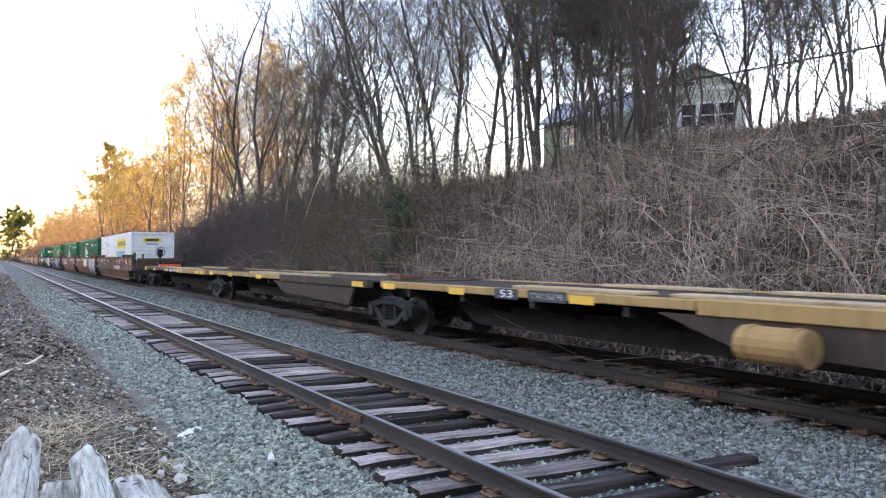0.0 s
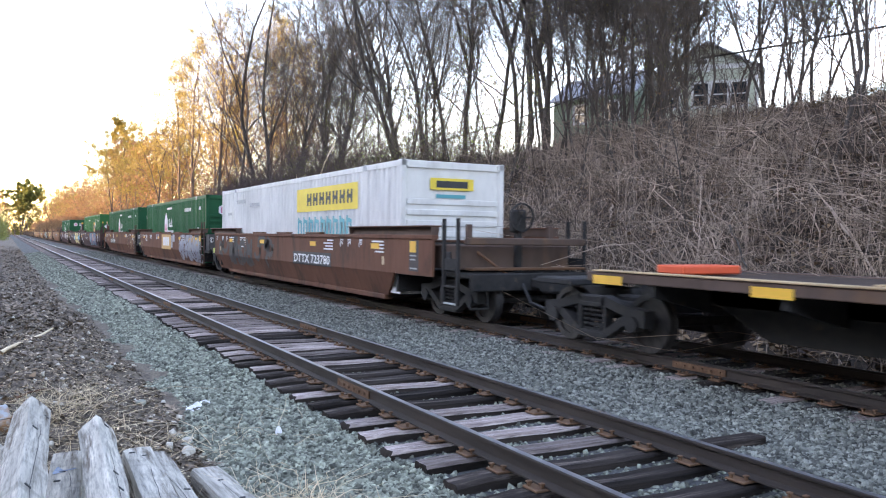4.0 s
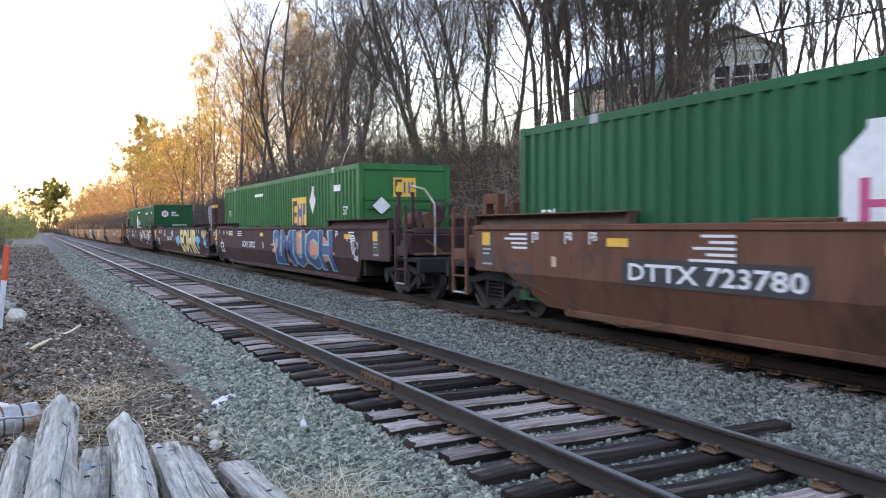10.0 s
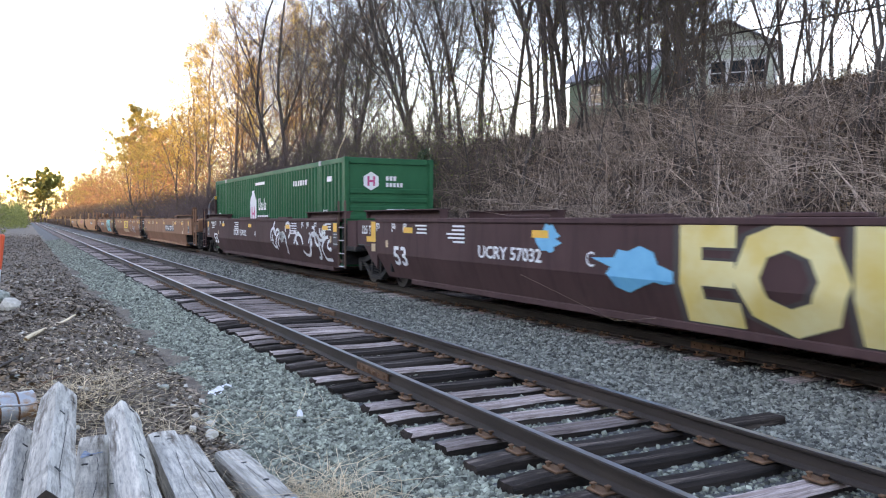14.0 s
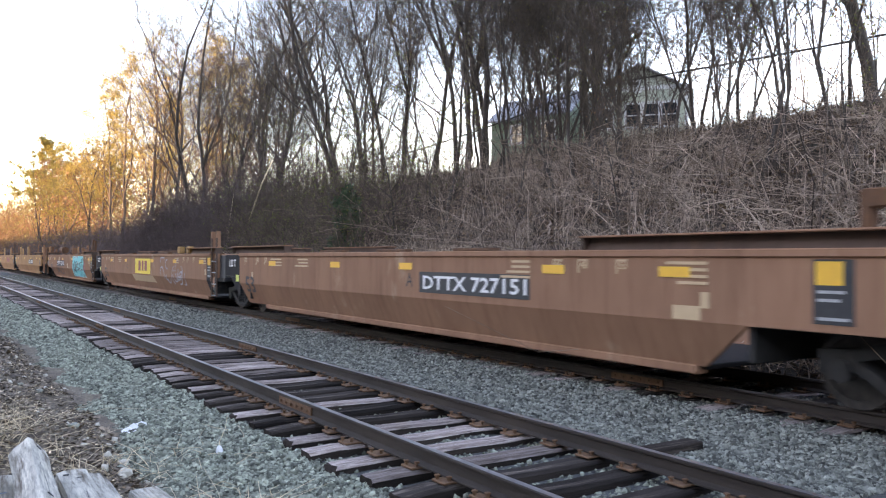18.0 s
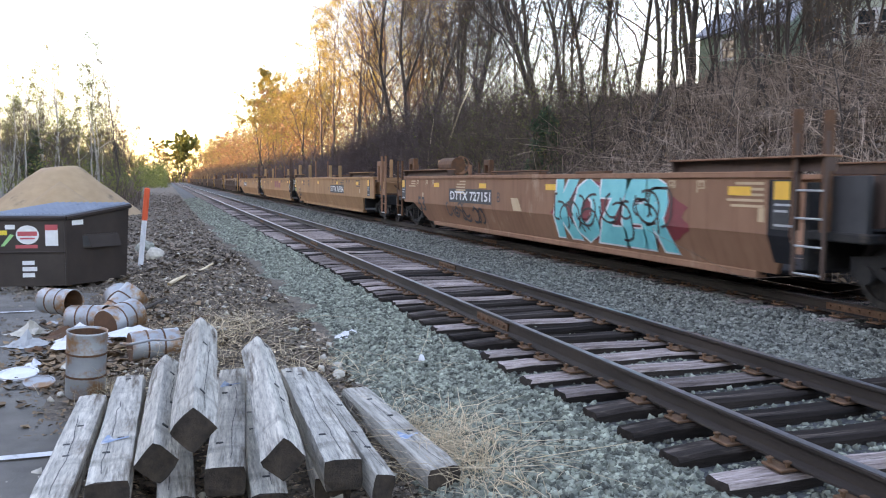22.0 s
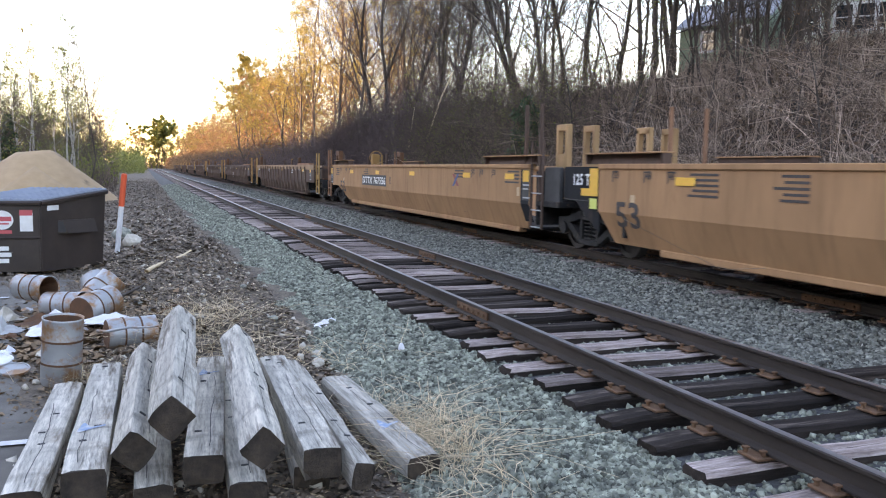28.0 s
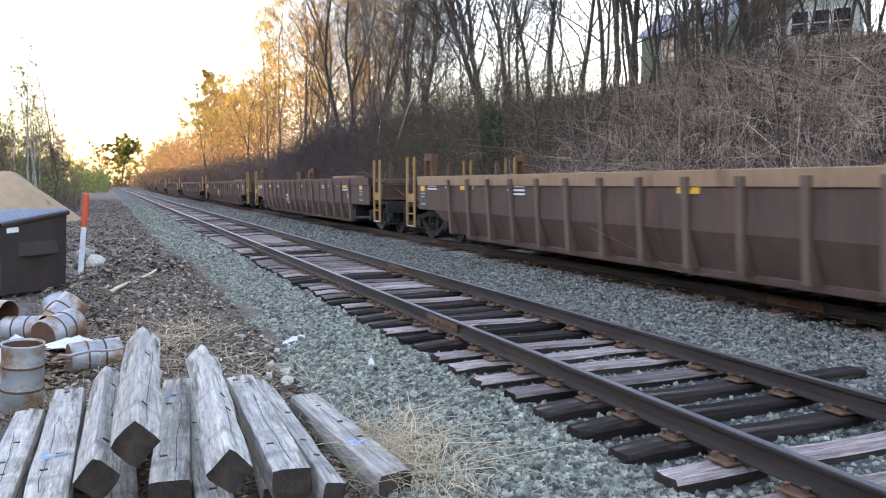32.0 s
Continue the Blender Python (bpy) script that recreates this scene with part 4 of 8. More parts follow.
def well_unit(u, L, colour, label, last=False, chord=None, boxes=True, ribs=0, group="articulated well cars", first=False):
    """One unit of an articulated well car; u: where its leading truck stands, L: truck spacing."""
    car = thing("well_car", label, "rail car", group)
    MOVERS.append((car, u))
    e0, e1 = (-0.05 if first else 1.72), (L + 0.05 if last else L - 0.92)
    f0, f1 = ((1.7, 2.4) if first else (1.75, 2.15)), ((L - 1.0, L - 2.0) if last else (L - 0.95, L - 1.2))
    for s in (-1, 1):
        b = MB()
        xo, xi = s * 1.5, s * 1.44
        b.box((min(xo, xi), e0, ZC), (max(xo, xi), e1, ZT), 0.004)
        b.hexa([(s * XS, f0[1], ZB), (s * (XS - 0.06), f0[1], ZB), (s * (XS - 0.06), f1[1], ZB), (s * XS, f1[1], ZB), (s * 1.5, f0[0], ZC), (s * 1.44, f0[0], ZC), (s * 1.44, f1[0], ZC), (s * 1.5, f1[0], ZC)])
        wall = part("side_wall", b, colour, car)
        c = MB().box((s * 1.36 if s > 0 else s * 1.53, e0, ZT - (0.19 if ribs else 0.05)), (s * 1.53 if s > 0 else s * 1.36, e1, ZT + 0.04), 0.012)
        part("side_chord", c, chord or colour, wall)
        c = MB().box((min(s * 1.14, s * 1.33), 2.5, ZB - 0.10), (max(s * 1.14, s * 1.33), L - 2.5, ZB + 0.012), 0.015)
        part("bottom_chord", c, colour, wall)
        if boxes:
            # Brown web on tan and red cars: shade below the lip painted in.
            tone = "car_brown" if colour in ("car_tan", "car_red") else chord or colour
            chord_channel(wall, s, (e0 + 0.05 if first else 1.2), 4.2, tone, colour)
            chord_channel(wall, s, L - 4.2, (e1 - 0.05 if last else L - 0.35), tone, colour)
            for k in (0.36, 0.5, 0.64):
                h = MB().box((min(s * 1.5, s * 1.34), L * k - 0.55, ZT + 0.04), (max(s * 1.5, s * 1.34), L * k + 0.55, ZT + 0.09), 0.02)
                part("stacking_guide", h, "rust" if colour in ("car_tan", "car_red") else chord or colour, wall)
        elif not ribs:
            # Web darker than the lip, its colour holding the shade the lip throws.
            chord_channel(wall, s, 0.65 if first else 1.35, 4.0, "car_brown", colour)
            chord_channel(wall, s, L - 2.7, L - 0.5, "car_brown", colour)
        if ribs:
            for k in range(ribs):
                y = 2.0 + (L - 4.0) * k / (ribs - 1)
                rb = MB().hexa([(s * (XS - 0.02), y - 0.06, ZB), (s * (XS - 0.02), y + 0.06, ZB), (s * 1.5, y + 0.06, ZB), (s * 1.5, y - 0.06, ZB), (s * 1.48, y - 0.06, ZT - 0.05), (s * 1.48, y + 0.06, ZT - 0.05), (s * 1.585, y + 0.06, ZT - 0.05), (s * 1.585, y - 0.06, ZT - 0.05)])
                part("rib", rb, "rib_brown", wall)
        if s < 0:
            near = wall
    f = MB().box((-1.26, 2.5, ZB - 0.06), (1.26, L - 2.5, ZB + 0.0), 0.01)
    for k in range(6):
        y = 3.0 + (L - 6.0) * k / 5
        f.box((-1.25, y - 0.08, ZB - 0.12), (1.25, y + 0.08, ZB - 0.05), 0.01)
    part("well_floor", f, "steel", car, "grimy steel well floor, under-car shadow darkening its colour")
    for side, y0, y1 in ((1, 0.18, 1.7 if first else 1.55), (-1, L - 0.18, L - 1.6)):
        e = MB()
        a, b2 = min(y0, y1), max(y0, y1)
        e.box((-1.42, a + (0.45 if side > 0 else 0), 0.80), (1.42, b2 - (0.45 if side < 0 else 0), 0.92), 0.02)
        e.box((-0.35, a, 0.62), (0.35, b2, 1.05), 0.03)
        e.box((-1.42, y1 - 0.04, 0.42), (1.42, y1 + 0.04, ZT - 0.1), 0.01)
        e.box((-0.22, min(y0 - side * 0.5, y0), 0.62), (0.22, max(y0 - side * 0.5, y0), 0.86), 0.03)
        ep = part("end_platform", e, "steel", car, "dark end platform above the truck")
        yl = y0 + side * 0.50
        if side > 0 and not first:
            for y in (1.2, 1.68):
                part("ladder_post", MB().box((-1.5, y - 0.025, 0.34), (-1.455, y + 0.025, ZT + 0.5), 0.008), "car_brown", ep)
            for k in range(4):
                part("rung", MB().tube((-1.48, 1.2, 0.38 + 0.34 * k), (-1.48, 1.68, 0.38 + 0.34 * k), 0.014, n=6), "castgrey", ep, "worn bright ladder rung")
        ds = MB().box((-1.38, min(yl, yl + side * 0.62), ZC + 0.05), (-1.30, max(yl, yl + side * 0.62), ZT - 0.02), 0.01)
        part("end_post", ds, "black" if colour != "car_maroon" else "car_maroon", ep)
    if not last:
        joint_panel(car, L, colour)
    bogie(car, 0.0, u)
    if last:
        bogie(car, L, u)
    for y, on in ((-0.2, first), (L + 0.2, last)):
        if on:
            sg = -1 if y < 1 else 1
            cp = MB()
            cp.box((-0.12, min(y, y + sg * 1.75), 0.66), (0.12, max(y, y + sg * 1.75), 0.86), 0.03)
            cp.box((-0.2, min(y + sg * 1.55, y + sg * 1.95), 0.6), (0.2, max(y + sg * 1.55, y + sg * 1.95), 0.92), 0.05)
            cp.box((-1.35, min(y, y + sg * 1.2), 0.84), (1.35, max(y, y + sg * 1.2), 0.94), 0.02)
            cp.box((-1.4, y + sg * 1.18 - 0.04, 0.62), (1.4, y + sg * 1.18 + 0.04, 0.94), 0.02)
            cp.path([(-1.38, y + sg * 1.1, 0.3), (-1.38, y + sg * 1.1, 0.9), (-1.0, y + sg * 1.1, 0.9), (-1.0, y + sg * 1.1, 0.3), (-1.38, y + sg * 1.1, 0.3)], 0.018)
            part("coupler_end", cp, "steel", car, "coupler with end sill and steps")
            hs = MB().path([(-0.3, y + sg * 1.2, 0.75), (-0.32, y + sg * 1.5, 0.42), (-0.3, y + sg * 1.9, 0.35)], 0.03)
            part("air_hose", hs, "rubber", car)
    return car, near


def stand_posts(car, y, heights, material, x=(-1.35, -0.75), tip=None, w=0.04):
    """Upright guide posts on a car end."""
    for k, (dy, h) in enumerate(heights):
        for xx in x:
            b = MB().box((xx - w, y + dy - w, 0.9), (xx + w, y + dy + w, h), 0.01)
            p = part("guide_post", b, material, car)
            if tip:
                part("post_tip", MB().box((xx - w - 0.006, y + dy - w - 0.006, h - 0.14), (xx + w + 0.006, y + dy + w + 0.006, h + 0.004), 0.012), tip, p, "yellow painted tip")


def brake_wheel(car, y, z, material):
    b = MB()
    b.ring((0.0, y, z), 1, 0.28, 0.25, 0.03, 18)
    for k in range(3):
        a = 2 * math.pi * k / 3
        b.tube((0, y, z), (0.26 * math.cos(a), y, z + 0.26 * math.sin(a)), 0.014, n=5)
    b.box((-0.15, y + 0.03, z - 0.3), (0.15, y + 0.25, z + 0.15), 0.04)
    b.box((-0.06, y + 0.05, 0.9), (0.06, y + 0.2, z - 0.2), 0.02)
    part("brake_wheel", b, material, car)


def dress_end(car, y0, sg, tone, post, top=2.1, frame="", tank=False, wheel=False, lad=(0.45, 0.98), fy=-0.5):
    """What stands on a coupled car end: housing, step ladders, posts, pipes."""
    w = lambda d: y0 + sg * d
    span = lambda a, c: (min(w(a), w(c)), max(w(a), w(c)))
    a, c = span(-0.9, 0.72)
    hb = MB().box((-1.28, a, 0.98), (1.28, c, 1.46), 0.03)
    hp = part("end_housing", hb, tone, car)
    a, c = span(0.2, 0.42)
    part("access_hatch", MB().box((-1.31, a, 1.1), (-1.26, c, 1.32), 0.02), "black", hp)
    a, c = span(-0.7, -0.35)
    part("tool_box", MB().box((-1.42, a, 1.0), (-1.28, c, 1.3), 0.02), tone, hp)
    a, c = span(0.3, 1.15)
    part("cross_beam", MB().box((-1.35, a, 1.46), (1.35, a + 0.14, 1.6), 0.02), tone, hp)
    part("running_board", MB().box((-1.3, w(1.1) - 0.14, 0.99), (1.3, w(1.1) + 0.14, 1.04), 0.01), "rust", hp)
    for s in (-1, 1):
        for d in lad:
            part("ladder_post", MB().box((s * 1.46 - 0.03, w(d) - 0.035, 0.33), (s * 1.46 + 0.03, w(d) + 0.035, top), 0.008), post, car)
        a, c = span(*lad)
        for z in (0.34, 0.66, 0.98):
            part("rung", MB().box((s * 1.46 - 0.022, a, z), (s * 1.46 + 0.022, c, z + 0.035), 0.006), "castgrey" if z < 0.5 else post, car)
        part("step_plate", MB().box((s * 1.46 - 0.012, a, 1.02), (s * 1.46 + 0.012, c, 1.2), 0.004), post, car)
        if frame:
            g = MB()
            for d in (fy, fy + 0.4):
                g.box((s * 1.3 - 0.08, w(d) - 0.055, 1.46), (s * 1.3 + 0.08, w(d) + 0.055, 2.12), 0.012)
            a, c = span(fy - 0.06, fy + 0.46)
            g.box((s * 1.3 - 0.08, a, 2.02), (s * 1.3 + 0.08, c, 2.2), 0.012)
            part("guide_frame", g, frame, car)
        part("stub_post", MB().box((s * 0.95 - 0.05, w(0.5) - 0.06, 1.44), (s * 0.95 + 0.05, w(0.5) + 0.06, top - 0.1), 0.01), tone, car)
    pp = MB().path([(-1.0, w(-0.8), 1.52), (-1.0, w(0.4), 1.52), (-0.8, w(0.9), 1.2), (-0.4, w(1.3), 0.8)], 0.028)
    part("brake_pipe", pp, "rust", car)
    if tank:
        part("air_tank", MB().tube((-0.7, w(-0.6), 1.75), (-0.7, w(0.55), 1.75), 0.2, n=14), "rust", car, "rusty brown air reservoir")
    if wheel:
        brake_wheel(car, w(0.85), 1.98, tone)


def guide_frame(car, y, material):
    """A pair of welded portal frames that guide a container, one on each side."""
    for x in (-1.3, 1.3):
        b = MB()
        for dy in (0.0, 0.52):
            b.box((x - 0.10, y + dy - 0.08, ZT), (x + 0.10, y + dy + 0.08, ZT + 0.60), 0.015)
        b.box((x - 0.10, y - 0.08, ZT + 0.44), (x + 0.10, y + 0.60, ZT + 0.66), 0.015)
        part("guide_frame", b, material, car)


def guide_stand(car, y, material):
    """Four small portal frames across a car end."""
    for x in (-0.9, -0.28, 1.0, 1.62):
        b = MB()
        for dy in (0.0, 0.36):
            b.box((x - 0.06, y + dy - 0.05, 0.95), (x + 0.06, y + dy + 0.05, 2.4), 0.012)
        b.box((x - 0.06, y - 0.05, 2.31), (x + 0.06, y + 0.41, 2.44), 0.012)
        b.box((x - 0.05, y, 1.5), (x + 0.05, y + 0.36, 1.86), 0.012)
        part("guide_frame", b, material, car)


# -- containers --
CL, CW, CZ0, CZ1 = 16.15, 2.59, 0.36, 3.26


def corrugated(y0, y1, z0, z1, x, s, pitch=0.285, depth=0.042):
    b = MB()
    n = int((y1 - y0) / pitch)
    p = (y1 - y0) / n
    pts = []
    for k in range(n):
        a = y0 + k * p
        pts += [(a, 0), (a + 0.30 * p, 0), (a + 0.5 * p, depth), (a + 0.8 * p, depth)]
    pts.append((y1, 0))
    V = [(x - s * d, y, z) for y, d in pts for z in (z0, z1)]
    F = [(2 * k, 2 * k + 1, 2 * k + 3, 2 * k + 2) for k in range(len(pts) - 1)]
    return b.add(V, F if s < 0 else [tuple(reversed(q)) for q in F])


def container(u0, colour, label, kind):
    """A 53-foot container whose front end stands at u0."""
    c = thing("container", label, "container", "stacked freight containers")
    MOVERS.append((c, u0))
    for s in (-1, 1):
        x = s * CW / 2
        wall = part("side_panel", corrugated(0.12, CL - 0.12, CZ0 + 0.14, CZ1 - 0.12, x, s), colour, c)
        r = MB()
        r.box((min(x, x - s * 0.09), 0.0, CZ1 - 0.13), (max(x + s * 0.012, x - s * 0.09), CL, CZ1), 0.01)
        r.box((min(x, x - s * 0.09), 0.0, CZ0), (max(x, x - s * 0.09), CL, CZ0 + 0.16), 0.01)
        part("side_rail", r, colour, wall)
        for y in (0.06, 2.0, CL - 2.0, CL - 0.06):
            w = 0.07 if y in (2.0, CL - 2.0) else 0.09
            q = MB().box((min(x + s * 0.008, x - s * 0.1), y - w, CZ0), (max(x + s * 0.008, x - s * 0.1), y + w, CZ1 + 0.004), 0.008)
            part("corner_post", q, colour, wall)
            for z in (CZ0 + 0.0, CZ1 - 0.13):
                q = MB().box((min(x + s * 0.016, x - s * 0.16), y - 0.09, z), (max(x + s * 0.016, x - s * 0.16), y + 0.09, z + 0.14), 0.012)
                part("corner_casting", q, "castgrey" if y in (2.0, CL - 2.0) and s < 0 and z > 1 else colour, wall)
    rf = MB().box((-CW / 2 + 0.05, 0.05, CZ1 - 0.06), (CW / 2 - 0.05, CL - 0.05, CZ1 - 0.015), 0.01)
    for k in range(30):
        y = 0.5 + (CL - 1.0) * k / 29
        rf.box((-CW / 2 + 0.15, y - 0.1, CZ1 - 0.016), (CW / 2 - 0.15, y + 0.1, CZ1 - 0.004))
    part("roof_panel", rf, colour, c)
    part("underframe", MB().box((-CW / 2 + 0.02, 0.02, CZ0 + 0.01), (CW / 2 - 0.02, CL - 0.02, CZ0 + 0.12), 0.01), "steel", c)
    for y, s in ((0.0, -1), (CL, 1)):
        e = MB()
        yi = y - s * 0.06
        e.box((-CW / 2 + 0.08, min(yi, yi + s * 0.02), CZ0 + 0.1), (CW / 2 - 0.08, max(yi, yi + s * 0.02), CZ1 - 0.08))
        e.box((-CW / 2 + 0.0, min(y, y - s * 0.1), CZ1 - 0.16), (CW / 2, max(y, y - s * 0.1), CZ1 + 0.003), 0.012)
        e.box((-CW / 2 + 0.0, min(y, y - s * 0.1), CZ0), (CW / 2, max(y, y - s * 0.1), CZ0 + 0.18), 0.012)
        end = part("end_wall", e, colour, c)
        for k in range(8):
            z = CZ0 + 0.30 + 0.235 * k
            part("end_rib", MB().box((-CW / 2 + 0.14, min(yi, yi + s * 0.055), z), (CW / 2 - 0.14, max(yi, yi + s * 0.055), z + 0.13), 0.02), colour, end)
        for xx in (-1, 1):
            q = MB().box((min(xx * 1.295, xx * 1.17), min(y, y - s * 0.14), CZ0), (max(xx * 1.297, xx * 1.17), max(y + s * 0.004, y - s * 0.14), CZ1 + 0.002), 0.015)
            part("end_post", q, colour, end)
        if s < 0:
            front = end
    near = [o for o in c.children if o.name.startswith("side_panel")][0]
    mk = lambda g, m, lab="", lift=0.0: part("marking", g, m, near, lab, Matrix(((0, 0, -1, -CW / 2 - 0.006 - lift), (-1, 0, 0, 0), (0, 1, 0, 0), (0, 0, 0, 1))))
    fr = lambda g, m, lab="", lift=0.0: part("marking", g, m, front, lab, Matrix(((1, 0, 0, 0), (0, 0, 1, -0.062 - lift + 0.05), (0, 1, 0, 0), (0, 0, 0, 1))))

    def num(body, y, z, h, m="white"):
        me = text_mesh(body, h, 0.004)
        me.transform(Matrix.Translation((-y, z, 0)))
        me.materials.append(M[m])
        mk(me, m)

    def fquads(*q):
        b = MB()
        for x0, z0, x1, z1 in q:
            b.add([(x0, z0, 0), (x1, z0, 0), (x1, z1, 0), (x0, z1, 0)], [(3, 2, 1, 0)])
        return b

    if kind == "house":
        num("53'", 1.75, CZ0 + 1.28, 0.24)
        num("53'", CL - 0.6, CZ0 + 1.28, 0.24)
        y = 9.6
        mk(shape([(y + 0.45, CZ0 + 1.0), (y - 0.45, CZ0 + 1.0), (y - 0.45, CZ0 + 1.95), (y - 0.16, CZ0 + 2.22), (y - 0.16, CZ0 + 2.3), (y + 0.16, CZ0 + 2.3), (y + 0.16, CZ0 + 2.22), (y + 0.45, CZ0 + 1.95)]), "white", "white house-shaped emblem")
        mk(quads((y + 0.24, CZ0 + 1.05, y + 0.12, CZ0 + 1.72), (y - 0.12, CZ0 + 1.05, y - 0.24, CZ0 + 1.72), (y + 0.12, CZ0 + 1.42, y - 0.12, CZ0 + 1.50), (y + 0.12, CZ0 + 1.2, y - 0.12, CZ0 + 1.27)), "hot", "pink emblem bars", 0.004)
        r = random.Random(5)
        bars, yy = [], y - 0.75
        for k, h in enumerate((0.42, 0.26, 0.42)):
            bars += [(yy, CZ0 + 1.58, yy - 0.09, CZ0 + 1.58 + h), (yy - 0.19, CZ0 + 1.58, yy - 0.28, CZ0 + 1.58 + (0.26 if k else 0.42)), (yy - 0.09, CZ0 + 1.58, yy - 0.19, CZ0 + 1.66)]
            yy -= 0.37
        yy = y - 0.62
        for k in range(5):
            bars += [(yy, CZ0 + 1.08, yy - 0.08, CZ0 + 1.40), (yy - 0.16, CZ0 + 1.08, yy - 0.24, CZ0 + 1.40), (yy - 0.08, CZ0 + 1.08, yy - 0.16, CZ0 + 1.15), (yy - 0.08, CZ0 + 1.33, yy - 0.16, CZ0 + 1.40)]
            yy -= 0.30
        mk(quads(*bars), "white", "white company lettering")
        num("53'", 7.55, CZ0 + 0.7, 0.2)
        mk(quads((4.6, CZ1 - 0.62, 4.45, CZ1 - 0.46), (4.38, CZ1 - 0.62, 4.2, CZ1 - 0.46), (4.1, CZ1 - 0.62, 3.95, CZ1 - 0.46), (3.88, CZ1 - 0.62, 3.7, CZ1 - 0.46), (3.62, CZ1 - 0.62, 3.5, CZ1 - 0.46), (3.4, CZ1 - 0.62, 3.2, CZ1 - 0.46), (1.4, CZ1 - 0.6, 1.0, CZ1 - 0.46), (9.3, CZ1 - 0.42, 8.0, CZ1 - 0.32)), "white", "white unit number bars")
        hx = MB().add([(-0.55 + 0.25 * math.sin(math.pi * k / 3), CZ1 - 0.62 + 0.25 * math.cos(math.pi * k / 3), 0) for k in range(6)], [tuple(range(6))])
        fr(hx, "white", "white hexagon emblem")
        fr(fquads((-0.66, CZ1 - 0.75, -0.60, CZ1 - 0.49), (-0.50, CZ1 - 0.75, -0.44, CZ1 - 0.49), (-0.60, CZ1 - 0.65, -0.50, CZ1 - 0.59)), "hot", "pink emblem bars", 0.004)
        fr(fquads(*[(-0.12 + 0.11 * k, CZ1 - 0.60, -0.04 + 0.11 * k, CZ1 - 0.48) for k in range(3)], *[(-0.12 + 0.105 * k, CZ1 - 0.77, -0.045 + 0.105 * k, CZ1 - 0.66) for k in range(5)]), "white", "white company lettering")
        fr(fquads((-0.1, CZ0 + 1.47, 0.9, CZ0 + 1.53), (-0.1, CZ0 + 0.95, 0.5, CZ0 + 1.03)), "white", "white code bars", 0.01)
        fr(fquads(*[(-1.24, CZ1 - 0.55 - 0.22 * k, -1.2, CZ1 - 0.42 - 0.22 * k) for k in range(9)]), "white", "white code bars", 0.01)
    if kind == "badge":
        y = 5.2
        mk(quads((y + 0.75, CZ0 + 1.15, y - 0.75, CZ0 + 2.2)), "decal_yellow", "yellow badge")
        mk(quads((y + 0.66, CZ0 + 1.24, y + 0.2, CZ0 + 1.4), (y + 0.66, CZ0 + 1.24, y + 0.52, CZ0 + 2.1), (y + 0.66, CZ0 + 1.94, y + 0.2, CZ0 + 2.1), (y + 0.5, CZ0 + 1.6, y + 0.26, CZ0 + 1.74)), "black", "black badge letter", 0.004)
        mk(quads((y + 0.14, CZ0 + 1.3, y + 0.02, CZ0 + 2.0), (y - 0.2, CZ0 + 1.3, y - 0.32, CZ0 + 2.0), (y + 0.02, CZ0 + 1.6, y - 0.2, CZ0 + 1.85), (y - 0.4, CZ0 + 1.3, y - 0.5, CZ0 + 2.0), (y - 0.5, CZ0 + 1.66, y - 0.66, CZ0 + 2.0)), "g_blue", "blue badge letters", 0.004)
        d = lambda yy, z, a: shape([(yy - a, z), (yy, z + 1.3 * a), (yy + a, z), (yy, z - 1.3 * a)])
        mk(d(3.84, CZ0 + 2.05, 0.3), "white", "white diamond placard")
        num("53'", 1.2, CZ0 + 1.6, 0.22)
        num("53'", CL - 0.9, CZ0 + 1.75, 0.22)
        mk(quads((3.9, CZ1 - 0.62, 3.7, CZ1 - 0.42), (10.8, CZ1 - 0.5, 9.6, CZ1 - 0.4), (2.0, CZ1 - 0.65, 1.4, CZ1 - 0.48)), "white", "white unit number bars")
        fr(fquads((-0.35, CZ1 - 0.85, 0.3, CZ1 - 0.35)), "decal_yellow", "yellow badge")
        fr(fquads((-0.3, CZ1 - 0.8, -0.24, CZ1 - 0.4), (-0.24, CZ1 - 0.47, -0.1, CZ1 - 0.4), (-0.24, CZ1 - 0.8, -0.1, CZ1 - 0.73)), "black", "black badge letter", 0.004)
        fr(fquads((-0.05, CZ1 - 0.76, 0.0, CZ1 - 0.46), (0.08, CZ1 - 0.76, 0.13, CZ1 - 0.46), (0.17, CZ1 - 0.76, 0.22, CZ1 - 0.46)), "g_blue", "blue badge letters", 0.004)
        fr(MB().add([(-0.7, CZ0 + 1.58, 0), (-0.45, CZ0 + 1.81, 0), (-0.7, CZ0 + 2.04, 0), (-0.95, CZ0 + 1.81, 0)], [(3, 2, 1, 0)]), "white", "white diamond placard", 0.05)
        fr(fquads((-0.1, CZ0 + 1.47, 0.9, CZ0 + 1.53)), "white", "white code bars", 0.05)
    if kind == "banner":
        mk(quads((7.0, CZ1 - 1.0, 2.4, CZ1 - 0.35)), "decal_bright", "yellow banner")
        yy, bars = 6.1, []
        for k in range(7):
            bars += [(yy, CZ1 - 0.84, yy - 0.12, CZ1 - 0.5), (yy - 0.24, CZ1 - 0.84, yy - 0.36, CZ1 - 0.5), (yy - 0.12, CZ1 - 0.72, yy - 0.24, CZ1 - 0.62)]
            yy -= 0.5
        mk(quads(*bars), "black", "black company lettering bars", 0.004)
        yy, bars = 6.9, []
